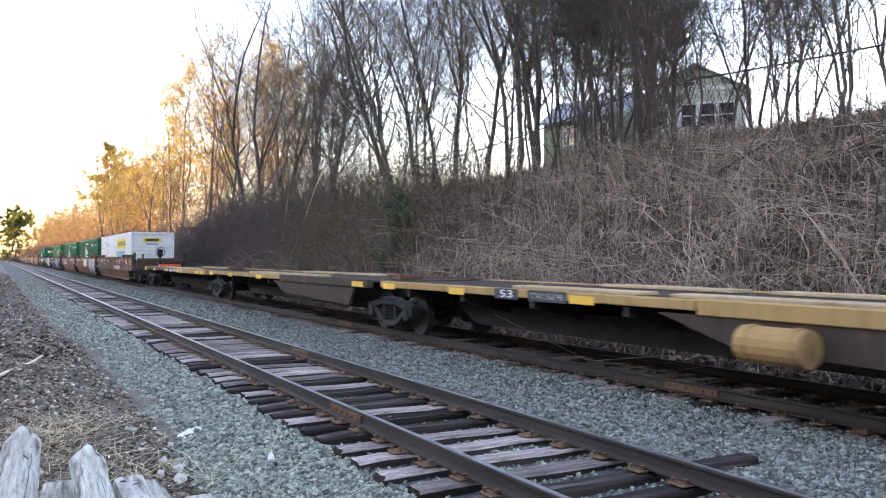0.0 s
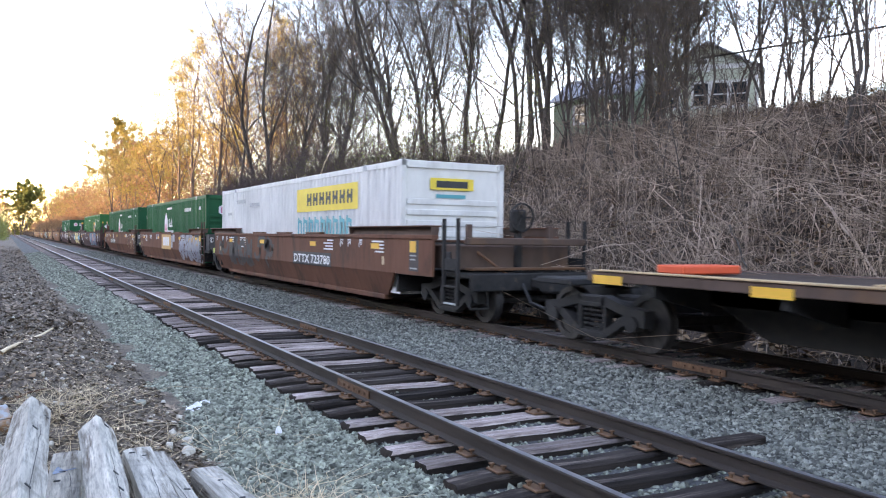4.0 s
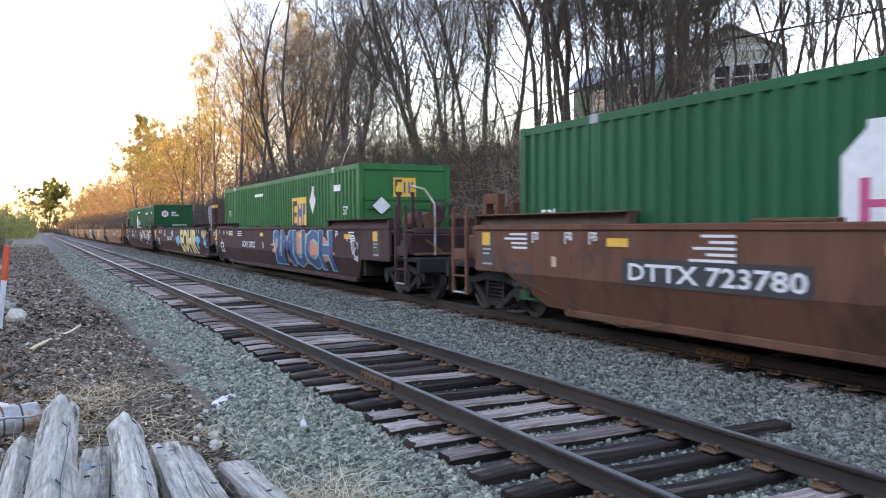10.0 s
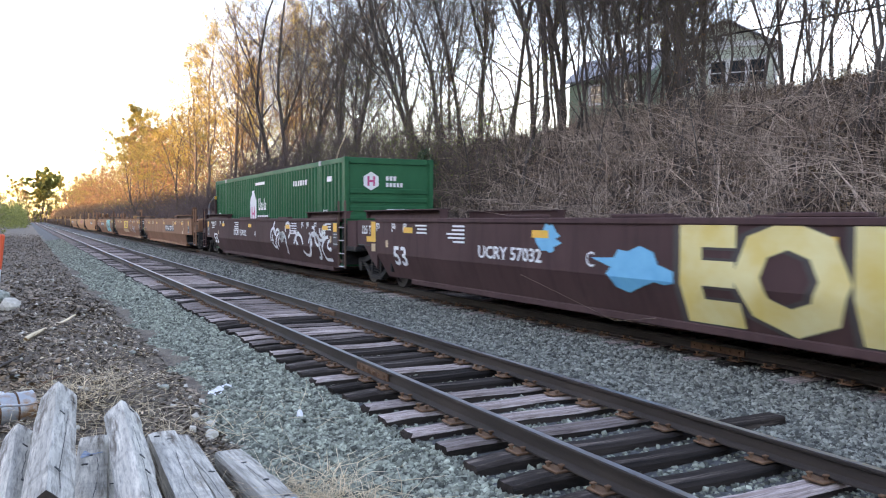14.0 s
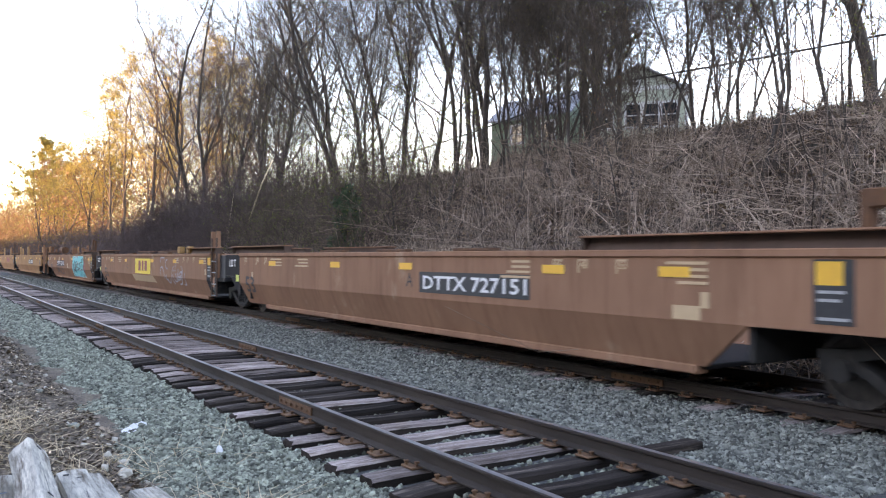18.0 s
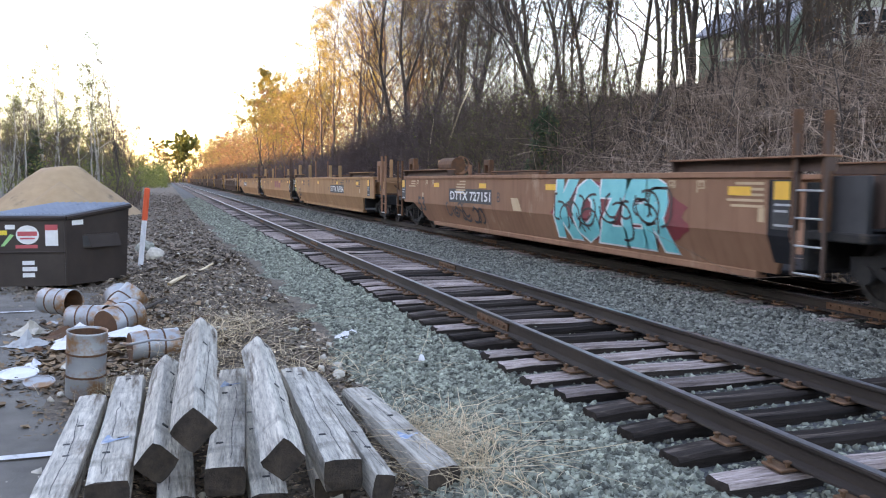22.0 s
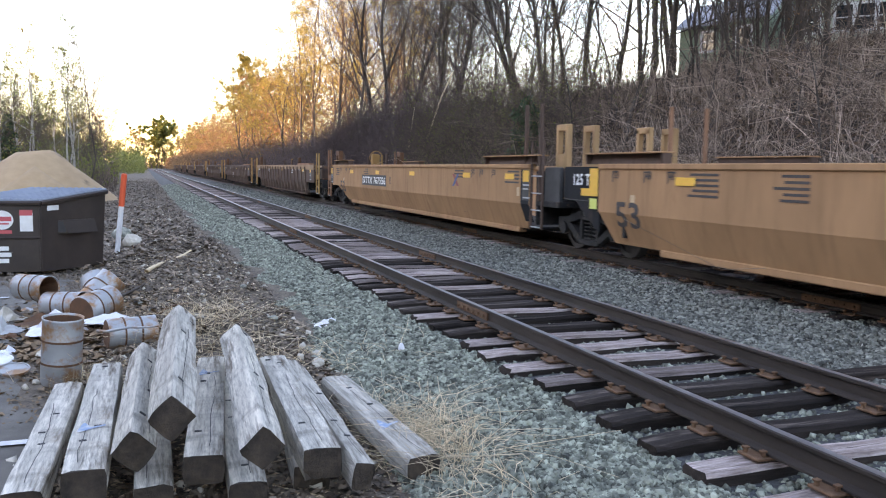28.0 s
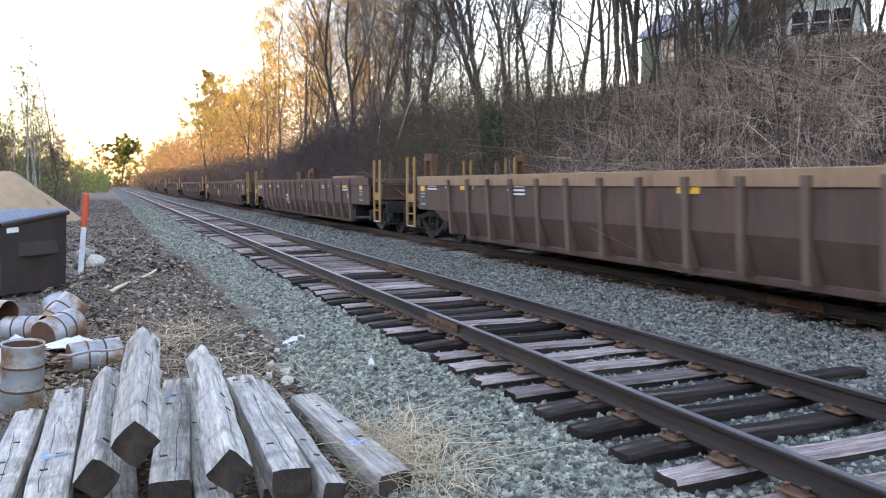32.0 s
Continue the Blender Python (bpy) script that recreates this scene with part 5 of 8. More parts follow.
        for k in range(9):
            bars += [(yy, CZ0 + 1.28, yy - 0.12, CZ0 + 1.75), (yy - 0.25, CZ0 + 1.28, yy - 0.36, CZ0 + 1.66), (yy - 0.12, CZ0 + 1.58, yy - 0.25, CZ0 + 1.68)]
            yy -= 0.47
        mk(quads(*bars), "teal", "teal lettering bars")
        mk(quads((CL - 2.2, CZ1 - 0.55, CL - 3.4, CZ1 - 0.42), (CL - 4.0, CZ1 - 0.7, CL - 5.2, CZ1 - 0.58), (CL - 0.9, CZ1 - 0.95, CL - 1.5, CZ1 - 0.85)), "castgrey", "faded grey lettering")
        mk(quads((8.9, CZ0 + 0.95, 8.75, CZ0 + 1.25), (9.6, CZ0 + 1.0, 9.5, CZ0 + 1.15)), "black", "latch plates")
        fr(fquads((-0.6, CZ1 - 0.62, 0.5, CZ1 - 0.36)), "decal_bright", "yellow banner")
        fr(fquads((-0.45, CZ1 - 0.57, 0.35, CZ1 - 0.42)), "black", "black lettering bar", 0.004)
        fr(fquads((-0.45, CZ1 - 0.8, 0.3, CZ1 - 0.72)), "teal", "teal lettering bar")
    return c


# -- flat cars --
def flat_unit(u, L, label, dk, last=False, tank=False, deep=False):
    car = thing("flat_car", label, "rail car", "spine flat cars")
    MOVERS.append((car, u))
    z = 1.12
    b = MB()
    b.hexa([(-0.45, 2.6, 0.35), (0.45, 2.6, 0.35), (0.45, L - 2.6, 0.35), (-0.45, L - 2.6, 0.35), (-0.45, 1.3, 0.98), (0.45, 1.3, 0.98), (0.45, L - 1.3, 0.98), (-0.45, L - 1.3, 0.98)])
    b.box((-0.45, 0.3, 0.72), (0.45, L - 0.3, 1.02), 0.02)
    part("centre_sill", b, "steel", car, "deep dark fishbelly centre sill")
    d = MB().box((-1.35, 0.5, z - 0.04), (1.35, L - 0.5, z), 0.008)
    part("deck", d, "flat_brown", car)
    for s in (-1, 1):
        e = MB()
        x0, x1 = sorted((s * 1.5, s * 1.34))
        e.box((x0, 0.35, z - 0.16), (x1, L * 0.42, z + 0.03), 0.012)
        es = part("side_sill", e, "flat_brown" if deep and not tank else "deck", car)
        e = MB().box((x0, L * 0.42 + 0.03, z - 0.11), (x1, L - 0.35, z + 0.02), 0.012)
        part("side_sill", e, dk, car)
        if deep:
            e = MB().hexa([(s * 1.46, 1.5, 0.52), (s * 1.40, 1.5, 0.52), (s * 1.40, 6.2, 0.62), (s * 1.46, 6.2, 0.62), (s * 1.46, 1.2, z - 0.16), (s * 1.40, 1.2, z - 0.16), (s * 1.40, 7.4, z - 0.16), (s * 1.46, 7.4, z - 0.16)])
            part("side_web", e, "flat_brown", car, "deep brown side web plate")
        if s < 0:
            near = es
        for k in range(7):
            y = 1.6 + (L - 3.2) * k / 6
            g = MB().hexa([(s * 0.4, y - 0.05, 0.62), (s * 0.4, y + 0.05, 0.62), (s * 1.44, y + 0.05, 0.86), (s * 1.44, y - 0.05, 0.86), (s * 0.4, y - 0.05, 1.03), (s * 0.4, y + 0.05, 1.03), (s * 1.44, y + 0.05, 1.03), (s * 1.44, y - 0.05, 1.03)])
            part("cross_bearer", g, "steel", car)
    w = MB()
    for y0 in (L * 0.28, L * 0.30 + 3.3):
        w.box((-1.15, y0, z + 0.005), (-0.75, y0 + 3.0, z + 0.06), 0.01)
        w.box((0.75, y0, z + 0.005), (1.15, y0 + 3.0, z + 0.06), 0.01)
    part("wheel_runway", w, "runway", car)
    h = MB().box((-0.3, 1.1, z), (0.3, 1.6, z + 0.12), 0.02)
    h.tube((0, 1.35, z + 0.05), (0, 2.4, z + 0.1), 0.05, n=8)
    part("hitch", h, "rust", car)
    if tank:
        tk = MB().tube((-1.66, 5.08, 0.72), (-1.66, 5.88, 0.72), 0.2, n=16)
        for yy in (5.2, 5.76):
            tk.ring((-1.66, yy, 0.72), 1, 0.215, 0.19, 0.06, 16)
        part("air_tank", tk, "chord", car, "tan air reservoir under the deck")
        part("valve_block", MB().box((-1.45, 1.6, 0.5), (-1.0, 2.0, 0.8), 0.05), "castgrey", car)
    bogie(car, 0.0, u)
    if last:
        bogie(car, L, u)
        cp = MB().box((-0.12, L + 0.2, 0.62), (0.12, L + 1.9, 0.84), 0.03)
        cp.box((-1.35, L + 0.2, 0.9), (1.35, L + 1.1, 1.0), 0.02)
        part("coupler_end", cp, "steel", car)
        part("end_board", MB().box((-0.9, L - 1.6, z + 0.02), (0.2, L - 1.1, z + 0.14), 0.02), "post_orange", car, "bright orange hitch stand")
    y = L * 0.80
    side = lambda g, m, lab="", lift=0.0: part("marking", g, m, near, lab, Matrix(((0, 0, -1, -1.506 - lift), (-1, 0, 0, 0), (0, 1, 0, 0), (0, 0, 0, 1))))
    for ya, yb in ((1.2, 0.55), (L * 0.57, L * 0.57 - 0.55), (L * 0.79, L * 0.79 - 0.55), (L - 0.5, L - 1.1)):
        side(quads((ya, z - 0.14, yb, z - 0.02)), "decal_yellow", "yellow reflector strip", 0.002)
    if last:
        letters(near, "TTAX 553190", 0.13, 9.2, z - 0.14, "white", "car number lettering", 0.006, width=2.9)
        letters(near, "53", 0.13, 5.14, z - 0.14, "white", "car size number", 0.006, width=0.45)
        side(quads((5.93, z - 0.14, 5.47, z - 0.02)), "decal_yellow", "yellow reflector strip", 0.002)
        side(quads((2.12, z - 0.14, 1.45, z - 0.02)), "decal_yellow", "yellow reflector strip", 0.002)
        part("top_strip", MB().box((-1.52, 0.6, z + 0.03), (-1.36, L - 0.5, z + 0.055), 0.006), "runway", car, "worn tan deck edge")
    if tank:
        side(quads((11.1, z - 0.15, 10.42, z + 0.02)), "black", "black size panel", 0.001)
        letters(near, "53", 0.12, 10.95, z - 0.12, "white", "car size number", 0.006, width=0.36)
        side(quads((10.15, z - 0.15, 9.18, z + 0.02)), "black", "black number panel", 0.001)
        letters(near, "TTAX 553190", 0.09, 10.08, z - 0.11, "castgrey", "car number lettering", 0.006, width=0.82)
    return car, near


def decals(near, L, seed, tone, hint="yellow reflector strips", n=4, strip="decal_yellow"):
    """Reflector strips, stencil blocks and small plates on a car side."""
    jointed = {1: 0, 2: 2, 3: 1, 4: 0, 5: 2, 6: 1, 7: 0, 8: 2, 9: 1, 10: 0, 11: 2, 12: 1}.get(seed, 3)
    r = random.Random(seed)
    q = []
    for k in range(n):
        y = max(2.9, L - 3.0 - (L - 5.0) * k / max(1, n - 1) + r.uniform(-0.5, 0.5))
        side_mark(near, quads((y, 1.32, y - 0.46, 1.44)), strip, hint, 0.008)
    q = []
    for y0 in (2.2, 5.3, L - (4.0 if jointed in (0, 2) else 1.2), L - 5.6):
        for k in range(r.randint(3, 5)):
            w = r.uniform(0.4, 0.75)
            z = 1.5 - 0.075 * k
            q.append((y0 + w, z - 0.035, y0, z))
    side_mark(near, quads(*q), tone, "small stencilled data blocks", 0.003)
    side_mark(near, quads((2.3, 0.98, 2.18, 1.16), (L - 1.9, 0.98, L - 2.02, 1.14)), "decal_cream", "pale inspection plates", 0.003)
    fp = 0.95 if seed in (1, 4, 7, 10) or seed >= 20 else 2.05
    rp = L + (0.3 if seed in (3, 6, 9, 12) else -0.1)
    if jointed in (1, 2):
        side_mark(near, quads((2.12, 0.46, 1.73, 1.53)), "end_black" if seed not in (5, 6) else "car_maroon", "dark end plate", 0.001)
    for y0 in {0: (fp,), 1: (fp, rp), 2: (fp,), 3: (fp, rp)}[jointed]:
        side_mark(near, quads((y0, 0.9, y0 - 0.42 if y0 < 3 and jointed not in (1, 2) else y0 - (0.32 if y0 < 3 else 0.42), 1.53)), "black" if tone != "white" else "g_dark", "dark data plate", 0.002)
        side_mark(near, quads((y0 - 0.03, 1.28, y0 - 0.31, 1.51)), strip, "yellow end reflector", 0.006)
        side_mark(near, quads((y0 - 0.05, 1.2, y0 - 0.33, 1.23), (y0 - 0.05, 1.12, y0 - 0.28, 1.15), (y0 - 0.05, 0.94, y0 - 0.37, 0.97)), "castgrey", "fine data lines", 0.006)
    rq = rp if jointed in (1, 3) else rp + 0.4
    for y0, body in ((4.75, "45"), (4.25, "48"), (3.55, "53"), (rq - 1.7, "53"), (rq - 2.6, "48"), (rq - 3.2, "45")):
        letters(near, body, 0.10, y0, 1.40, tone, "stencilled length mark", 0.005, 0.003)
        side_mark(near, quads((y0 + 0.05, 1.34, y0 + 0.02, 1.52), (y0 + 0.02, 1.5, y0 - 0.14, 1.52)), tone, "stencil bracket", 0.005)


def big53(near, y, tone, h=0.40, z=0.61):
    letters(near, "53", 0.40, y, 0.61, tone, "stencilled car size number", 0.004, 0.012, width=0.68)


def number_panel(near, y, body, panel=True, h=0.22, z=1.0, w=3.05, tone="white"):
    if panel:
        side_mark(near, quads((y, z - 0.07, y - w, z + h + 0.07)), "black", "black number panel", 0.002)
    letters(near, body, h, y - 0.1 if panel else y, z, tone, "car number lettering", 0.006, 0.006, width=w - 0.2 if panel else 2.0)


def blob(seed, y0, y1, z0, z1, n=26, spiky=0.25):
    r = random.Random(seed)
    cy, cz, a, b = (y0 + y1) / 2, (z0 + z1) / 2, abs(y1 - y0) / 2, (z1 - z0) / 2
    return shape([(cy + a * math.cos(2 * math.pi * k / n) * (1 - spiky * r.random()), cz + b * math.sin(2 * math.pi * k / n) * (1 - spiky * r.random())) for k in range(n)])


def scribble(seed, y0, y1, z0, z1, n, w):
    """Loose hand-sprayed strokes."""
    r = random.Random(seed)
    b = MB()
    for k in range(n):
        cy, cz = r.uniform(y1 + 0.1, y0 - 0.1), r.uniform(z0 + 0.15, z1 - 0.15)
        a0, rad, sw = r.uniform(0, 6.3), r.uniform(0.1, (z1 - z0) * 0.42), r.uniform(2.0, 4.8)
        pts = [(cy + rad * math.cos(a0 + sw * i / 9) * 1.2, cz + rad * math.sin(a0 + sw * i / 9)) for i in range(10)]
        pts = [(min(max(p, y1), y0), min(max(q, z0), z1)) for p, q in pts]
        for (p0, q0), (p1, q1) in zip(pts, pts[1:]):
            dx, dz = p1 - p0, q1 - q0
            ln = math.hypot(dx, dz)
            if ln < 1e-3:
                continue
            nx, nz = -dz / ln * w, dx / ln * w
            v = [(-(p0 + nx), q0 + nz, 0), (-(p1 + nx), q1 + nz, 0), (-(p1 - nx), q1 - nz, 0), (-(p0 - nx), q0 - nz, 0)]
            b.add(v, [(0, 1, 2, 3), (3, 2, 1, 0)][:1])
    return b


flat_unit(0.1, 16.0, "long yellow spine flat car with deck and air tank", "deck", tank=True, deep=True)
flat_unit(16.1, 15.9, "brown and yellow spine flat car, empty deck", "deck", deep=True)
flat_unit(32.0, 15.3, "last flat car unit with worn yellow and rust deck", "car_brown", True)

# first well car: oxide red
RED = "oxide red well car unit, dented and sprayed with paint"
car, nr = well_unit(51.7, 19.2, "car_red", RED, first=True)
brake_wheel(car, -0.9, 2.0, "steel")
dress_end(car, 0.0, -1, "car_brown", "steel", 1.95)
decals(nr, 19.3, 1, "white")
number_panel(nr, 8.5, "DTTX 723780", z=0.86)
side_mark(nr, scribble(3, 17.5, 10.5, 0.6, 1.5, 26, 0.09), "g_dark", "dark smeared graffiti", 0.002)
letters(nr, "RAOH", 0.78, 16.0, 0.62, "g_dark", "dark faded graffiti letters", 0.004, 0.05)
car, nr = well_unit(70.9, 20.0, "car_red", RED)
decals(nr, 20.3, 2, "white")
side_mark(nr, quads((4.35, 0.94, 2.15, 1.5)), "decal_orange", "tan paint patch", 0.002)
side_mark(nr, quads((11.4, 0.80, 8.7, 1.55)), "decal_orange", "tan emblem patch", 0.002)
side_mark(nr, quads((10.9, 0.98, 10.4, 1.42), (10.3, 0.98, 9.8, 1.42), (9.7, 0.98, 9.2, 1.42)), "white", "white emblem bars", 0.005)
side_mark(nr, scribble(7, 6.5, 2.0, 0.42, 1.5, 46, 0.06), "g_grey", "silver graffiti strokes", 0.006)
letters(nr, "COUNCI", 0.75, 6.4, 0.55, "g_grey", "silver graffiti letters", 0.008, 0.04, width=4.3)
side_mark(nr, quads((12.6, 1.3, 12.3, 1.56), (13.1, 1.28, 12.8, 1.56), (8.2, 1.2, 7.7, 1.55), (8.6, 0.9, 8.25, 1.5)), "g_grey", "pale paint smears", 0.006)
car, nr = well_unit(90.9, 19.0, "car_red", RED, True)
decals(nr, 18.5, 3, "white")
number_panel(nr, 14.9, "DTTX 723780", z=0.88)
big53(nr, 17.9, "char")
side_mark(nr, scribble(12, 5.5, 1.6, 0.55, 1.45, 16, 0.013), "decal_cream", "thin pale scrawls", 0.004)
dress_end(car, 19.0, 1, "car_red", "car_red", 1.95, "car_red", wheel=True)

# second well car: maroon
MAR = "dark maroon well car unit with bright graffiti"
car, nr = well_unit(114.0, 20.1, "car_maroon", MAR, first=True)
decals(nr, 20.1, 4, "white")
number_panel(nr, 14.45, "UCRY 57032", False, 0.21, 0.90, tone="white")
letters(nr, "B", 0.22, 11.34, 0.90, "white", "unit letter", 0.004)
big53(nr, 18.5, "white")
side_mark(nr, blob(2, 10.4, 3.3, 0.42, 1.52, 40, 0.2), "g_pink", "coral graffiti background", 0.003)
letters(nr, "2MUCH", 0.98, 9.85, 0.5, "g_aqua", "aqua graffiti outline", 0.006, 0.10, width=6.1)
letters(nr, "2MUCH", 0.98, 9.78, 0.5, "g_blue", "navy blue graffiti letters", 0.010, 0.06, width=5.98)
side_mark(nr, scribble(9, 2.7, 1.9, 0.75, 1.4, 10, 0.025), "white", "white doodle", 0.006)
stand_posts(car, -0.15, ((0.0, 2.55),), "car_maroon", x=(-1.3, -0.95), tip="decal_yellow")
dress_end(car, 0.0, -1, "car_maroon", "car_maroon", 2.1, tank=True, lad=(0.34, 0.87))
hr = MB().path([(-1.0, -1.4, 1.0), (-1.0, -1.4, 2.1), (-1.0, -0.9, 2.45), (-1.0, -0.2, 2.56)], 0.025)
part("grab_rail", hr, "pail", car, "pale bent grab rail")
brake_wheel(car, 0.35, 2.0, "car_maroon")
car, nr = well_unit(134.1, 19.9, "car_maroon", MAR)
decals(nr, 20.3, 5, "white")
number_panel(nr, 14.19, "UCRY 57032", False, 0.21, 0.93)
letters(nr, "C", 0.22, 11.05, 0.93, "white", "unit letter", 0.004)
big53(nr, 18.0, "white")
for sd, a, b2, z0, z1 in ((1, 12.4, 11.6, 1.05, 1.58), (2, 11.0, 9.0, 0.6, 1.3), (3, 5.0, 2.9, 0.75, 1.3), (7, 4.2, 3.5, 0.5, 1.0), (4, 2.4, 1.45, 0.65, 1.1), (6, 2.5, 2.0, 1.0, 1.45)):
    side_mark(nr, blob(sd, a, b2, z0, z1, 18, 0.55), "g_sky", "sky blue paint splashes", 0.003)
letters(nr, "EOHR", 1.10, 9.25, 0.42, "char", "dark graffiti outline", 0.005, 0.12, width=5.1)
letters(nr, "EOHR", 1.10, 9.17, 0.42, "g_cream", "cream and gold graffiti letters", 0.009, 0.085, width=4.95)
stand_posts(car, -0.03, ((0.0, 2.66), (0.35, 2.66)), "car_maroon", x=(-1.38,), tip="decal_yellow", w=0.08)
stand_posts(car, 0.9, ((0.0, 2.2),), "car_maroon", x=(0.6,))
gp = MB()
for dy in (0.95, 1.4):
    gp.path([(-1.4, dy, 1.5), (-1.4, dy, 2.55), (-1.32, dy + 0.12, 2.66)], 0.03)
part("grab_rail", gp, "castgrey", car, "pale bent grab rails")
car, nr = well_unit(154.0, 18.9, "car_maroon", MAR, True)
decals(nr, 18.4, 6, "white")
number_panel(nr, 13.57, "UCRY 57032", False, 0.21, 1.0)
letters(nr, "A", 0.22, 10.36, 1.0, "white", "unit letter", 0.004)
big53(nr, 17.3, "white")
side_mark(nr, scribble(21, 8.2, 2.2, 0.5, 1.5, 24, 0.045), "white", "white outline graffiti", 0.004)
stand_posts(car, 17.7, ((0.0, 2.62),), "car_maroon", x=(-1.35, -1.1), tip="decal_yellow")
dress_end(car, 18.9, 1, "car_maroon", "car_maroon", 2.1)
hr = MB().path([(-1.4, 18.9, 0.9), (-1.4, 18.9, 2.15), (-1.4, 18.7, 2.35), (-1.38, 17.8, 2.6)], 0.03)
part("grab_rail", hr, "pail", car, "pale bent grab rail")

# third well car: faded red-brown
TAN = "faded red-brown well car unit, empty, with chalky stains"
car, nr = well_unit(176.8, 18.8, "car_tan", TAN, first=True)
decals(nr, 18.8, 7, "decal_cream", n=5)
number_panel(nr, 8.35, "DTTX 727151")
letters(nr, "A", 0.24, 8.8, 1.02, "char", "unit letter", 0.004)
big53(nr, 17.4, "char", 0.36, 0.86)
side_mark(nr, quads((2.7, 0.84, 2.3, 1.0)), "decal_cream", "pale corner patch", 0.002)
dress_end(car, 0.0, -1, "car_tan", "car_tan", 2.1, "rust")
car, nr = well_unit(195.6, 20.4, "car_tan", TAN)
decals(nr, 20.4, 8, "decal_cream", n=5)
side_mark(nr, quads((12.0, 0.87, 9.4, 1.46)), "decal_bright", "bright yellow emblem patch", 0.002)
lo = MB().add([(-1.509, 12.6, 0.815), (-1.509, 9.0, 0.815), (-1.409, 8.7, 0.56), (-1.409, 12.3, 0.56)], [(0, 1, 2, 3)])
part("marking", lo, "decal_cream", nr, "pale repainted patch")
side_mark(nr, quads((11.4, 0.98, 11.0, 1.38), (10.8, 0.98, 10.5, 1.38), (10.35, 0.98, 9.95, 1.38)), "maroon_mark", "dark red emblem bars", 0.005)
side_mark(nr, scribble(31, 7.8, 4.6, 0.6, 1.5, 12, 0.024), "g_grey", "thin pale scrawls", 0.004)
big53(nr, 18.6, "char")
letters(nr, "C", 0.2, 13.6, 1.04, "char", "unit letter", 0.004)
stand_posts(car, 1.25, ((0.0, 2.3), (0.5, 2.3)), "car_tan", x=(-1.42,), w=0.06)
for y in (3.9, 5.0):
    part("lashing_chest", MB().box((-1.5, y + 0.2, ZT + 0.05), (-1.32, y + 0.55, ZT + 0.28), 0.03), "chord", car)
car, nr = well_unit(216.0, 18.8, "car_tan", TAN, True)
decals(nr, 18.8, 9, "decal_cream", n=5)
number_panel(nr, 14.47, "DTTX 727151")
letters(nr, "B", 0.24, 11.1, 1.0, "char", "unit letter", 0.004)
big53(nr, 17.35, "char")
side_mark(nr, shape([(10.15, 0.84), (9.7, 0.84), (9.9, 1.12), (10.3, 1.12)]), "decal_cream", "pale repainted patch", 0.001)
side_mark(nr, blob(5, 8.4, 3.6, 0.34, 1.58, 40, 0.16), "g_red", "crimson graffiti background", 0.002)
letters(nr, "KOZER", 0.95, 8.2, 0.5, "white", "white graffiti edge", 0.005, 0.13, 0.15, width=4.1)
letters(nr, "KOZER", 0.95, 8.16, 0.5, "g_aqua", "aqua graffiti letters", 0.009, 0.10, 0.15, width=4.0)
side_mark(nr, scribble(41, 8.1, 4.2, 0.5, 1.4, 22, 0.022), "g_dark", "dark graffiti lines", 0.012)
side_mark(nr, scribble(42, 14.7, 11.4, 0.45, 0.95, 14, 0.03), "g_dark", "dark scrawl", 0.003)
brake_wheel(car, 17.6, 2.0, "car_tan")
part("reservoir", MB().tube((-0.9, 15.4, 1.95), (-0.9, 16.6, 1.95), 0.22, n=14), "rust", car, "rusty air reservoir on the car end")
dress_end(car, 18.8, 1, "car_tan", "rust", 2.15, "rust")
stand_posts(car, 1.25, ((0.0, 2.35), (0.5, 2.4)), "rust", x=(-1.42,), w=0.05)

# fourth well car: tan yellow
YEL = "tan-yellow well car unit, empty, with dark stencils"
car, nr = well_unit(239.0, 19.8, "car_yellow", YEL, first=True, boxes=False)
decals(nr, 19.8, 10, "char", n=4)
number_panel(nr, 8.35, "DTTX 767556")
letters(nr, "A", 0.24, 8.95, 1.02, "char", "unit letter", 0.004)
big53(nr, 17.85, "char")
side_mark(nr, scribble(51, 8.2, 5.8, 1.38, 1.58, 8, 0.014), "char", "dark signature scrawl", 0.008)
dress_end(car, 0.0, -1, "car_yellow", "car_tan", 2.37, "car_tan", lad=(1.08, 1.62), fy=0.16)
car, nr = well_unit(258.8, 18.6, "car_yellow", YEL, boxes=False)
decals(nr, 18.6, 11, "char", n=4)
side_mark(nr, quads((9.2, 0.98, 8.2, 1.42), (8.0, 0.98, 7.3, 1.42), (7.1, 0.98, 6.2, 1.42)), "maroon_mark", "dark red emblem bars", 0.005)
big53(nr, 17.15, "char")
guide_stand(car, 1.25, "frame_tan")
stand_posts(car, 1.42, ((0.0, 2.82), (0.66, 2.84)), "car_brown", x=(-1.42,), w=0.035)
stand_posts(car, -1.4, ((0.0, 2.62),), "car_tan", x=(-0.42, 0.3), w=0.032)
car, nr = well_unit(277.4, 19.8, "car_yellow", YEL, True, boxes=False)
decals(nr, 19.8, 12, "char", n=5)
number_panel(nr, 15.06, "DTTX 767556")
letters(nr, "B", 0.24, 11.65, 1.02, "char", "unit letter", 0.004)
big53(nr, 18.4, "char")
side_mark(nr, shape([(6.06, 1.4), (5.92, 1.4), (5.6, 1.1), (5.74, 1.1)]), "maroon_mark", "dark red cross", 0.004)
side_mark(nr, shape([(5.74, 1.4), (5.6, 1.4), (5.92, 1.1), (6.06, 1.1)]), "g_blue", "blue cross", 0.005)
guide_stand(car, 1.25, "frame_tan")
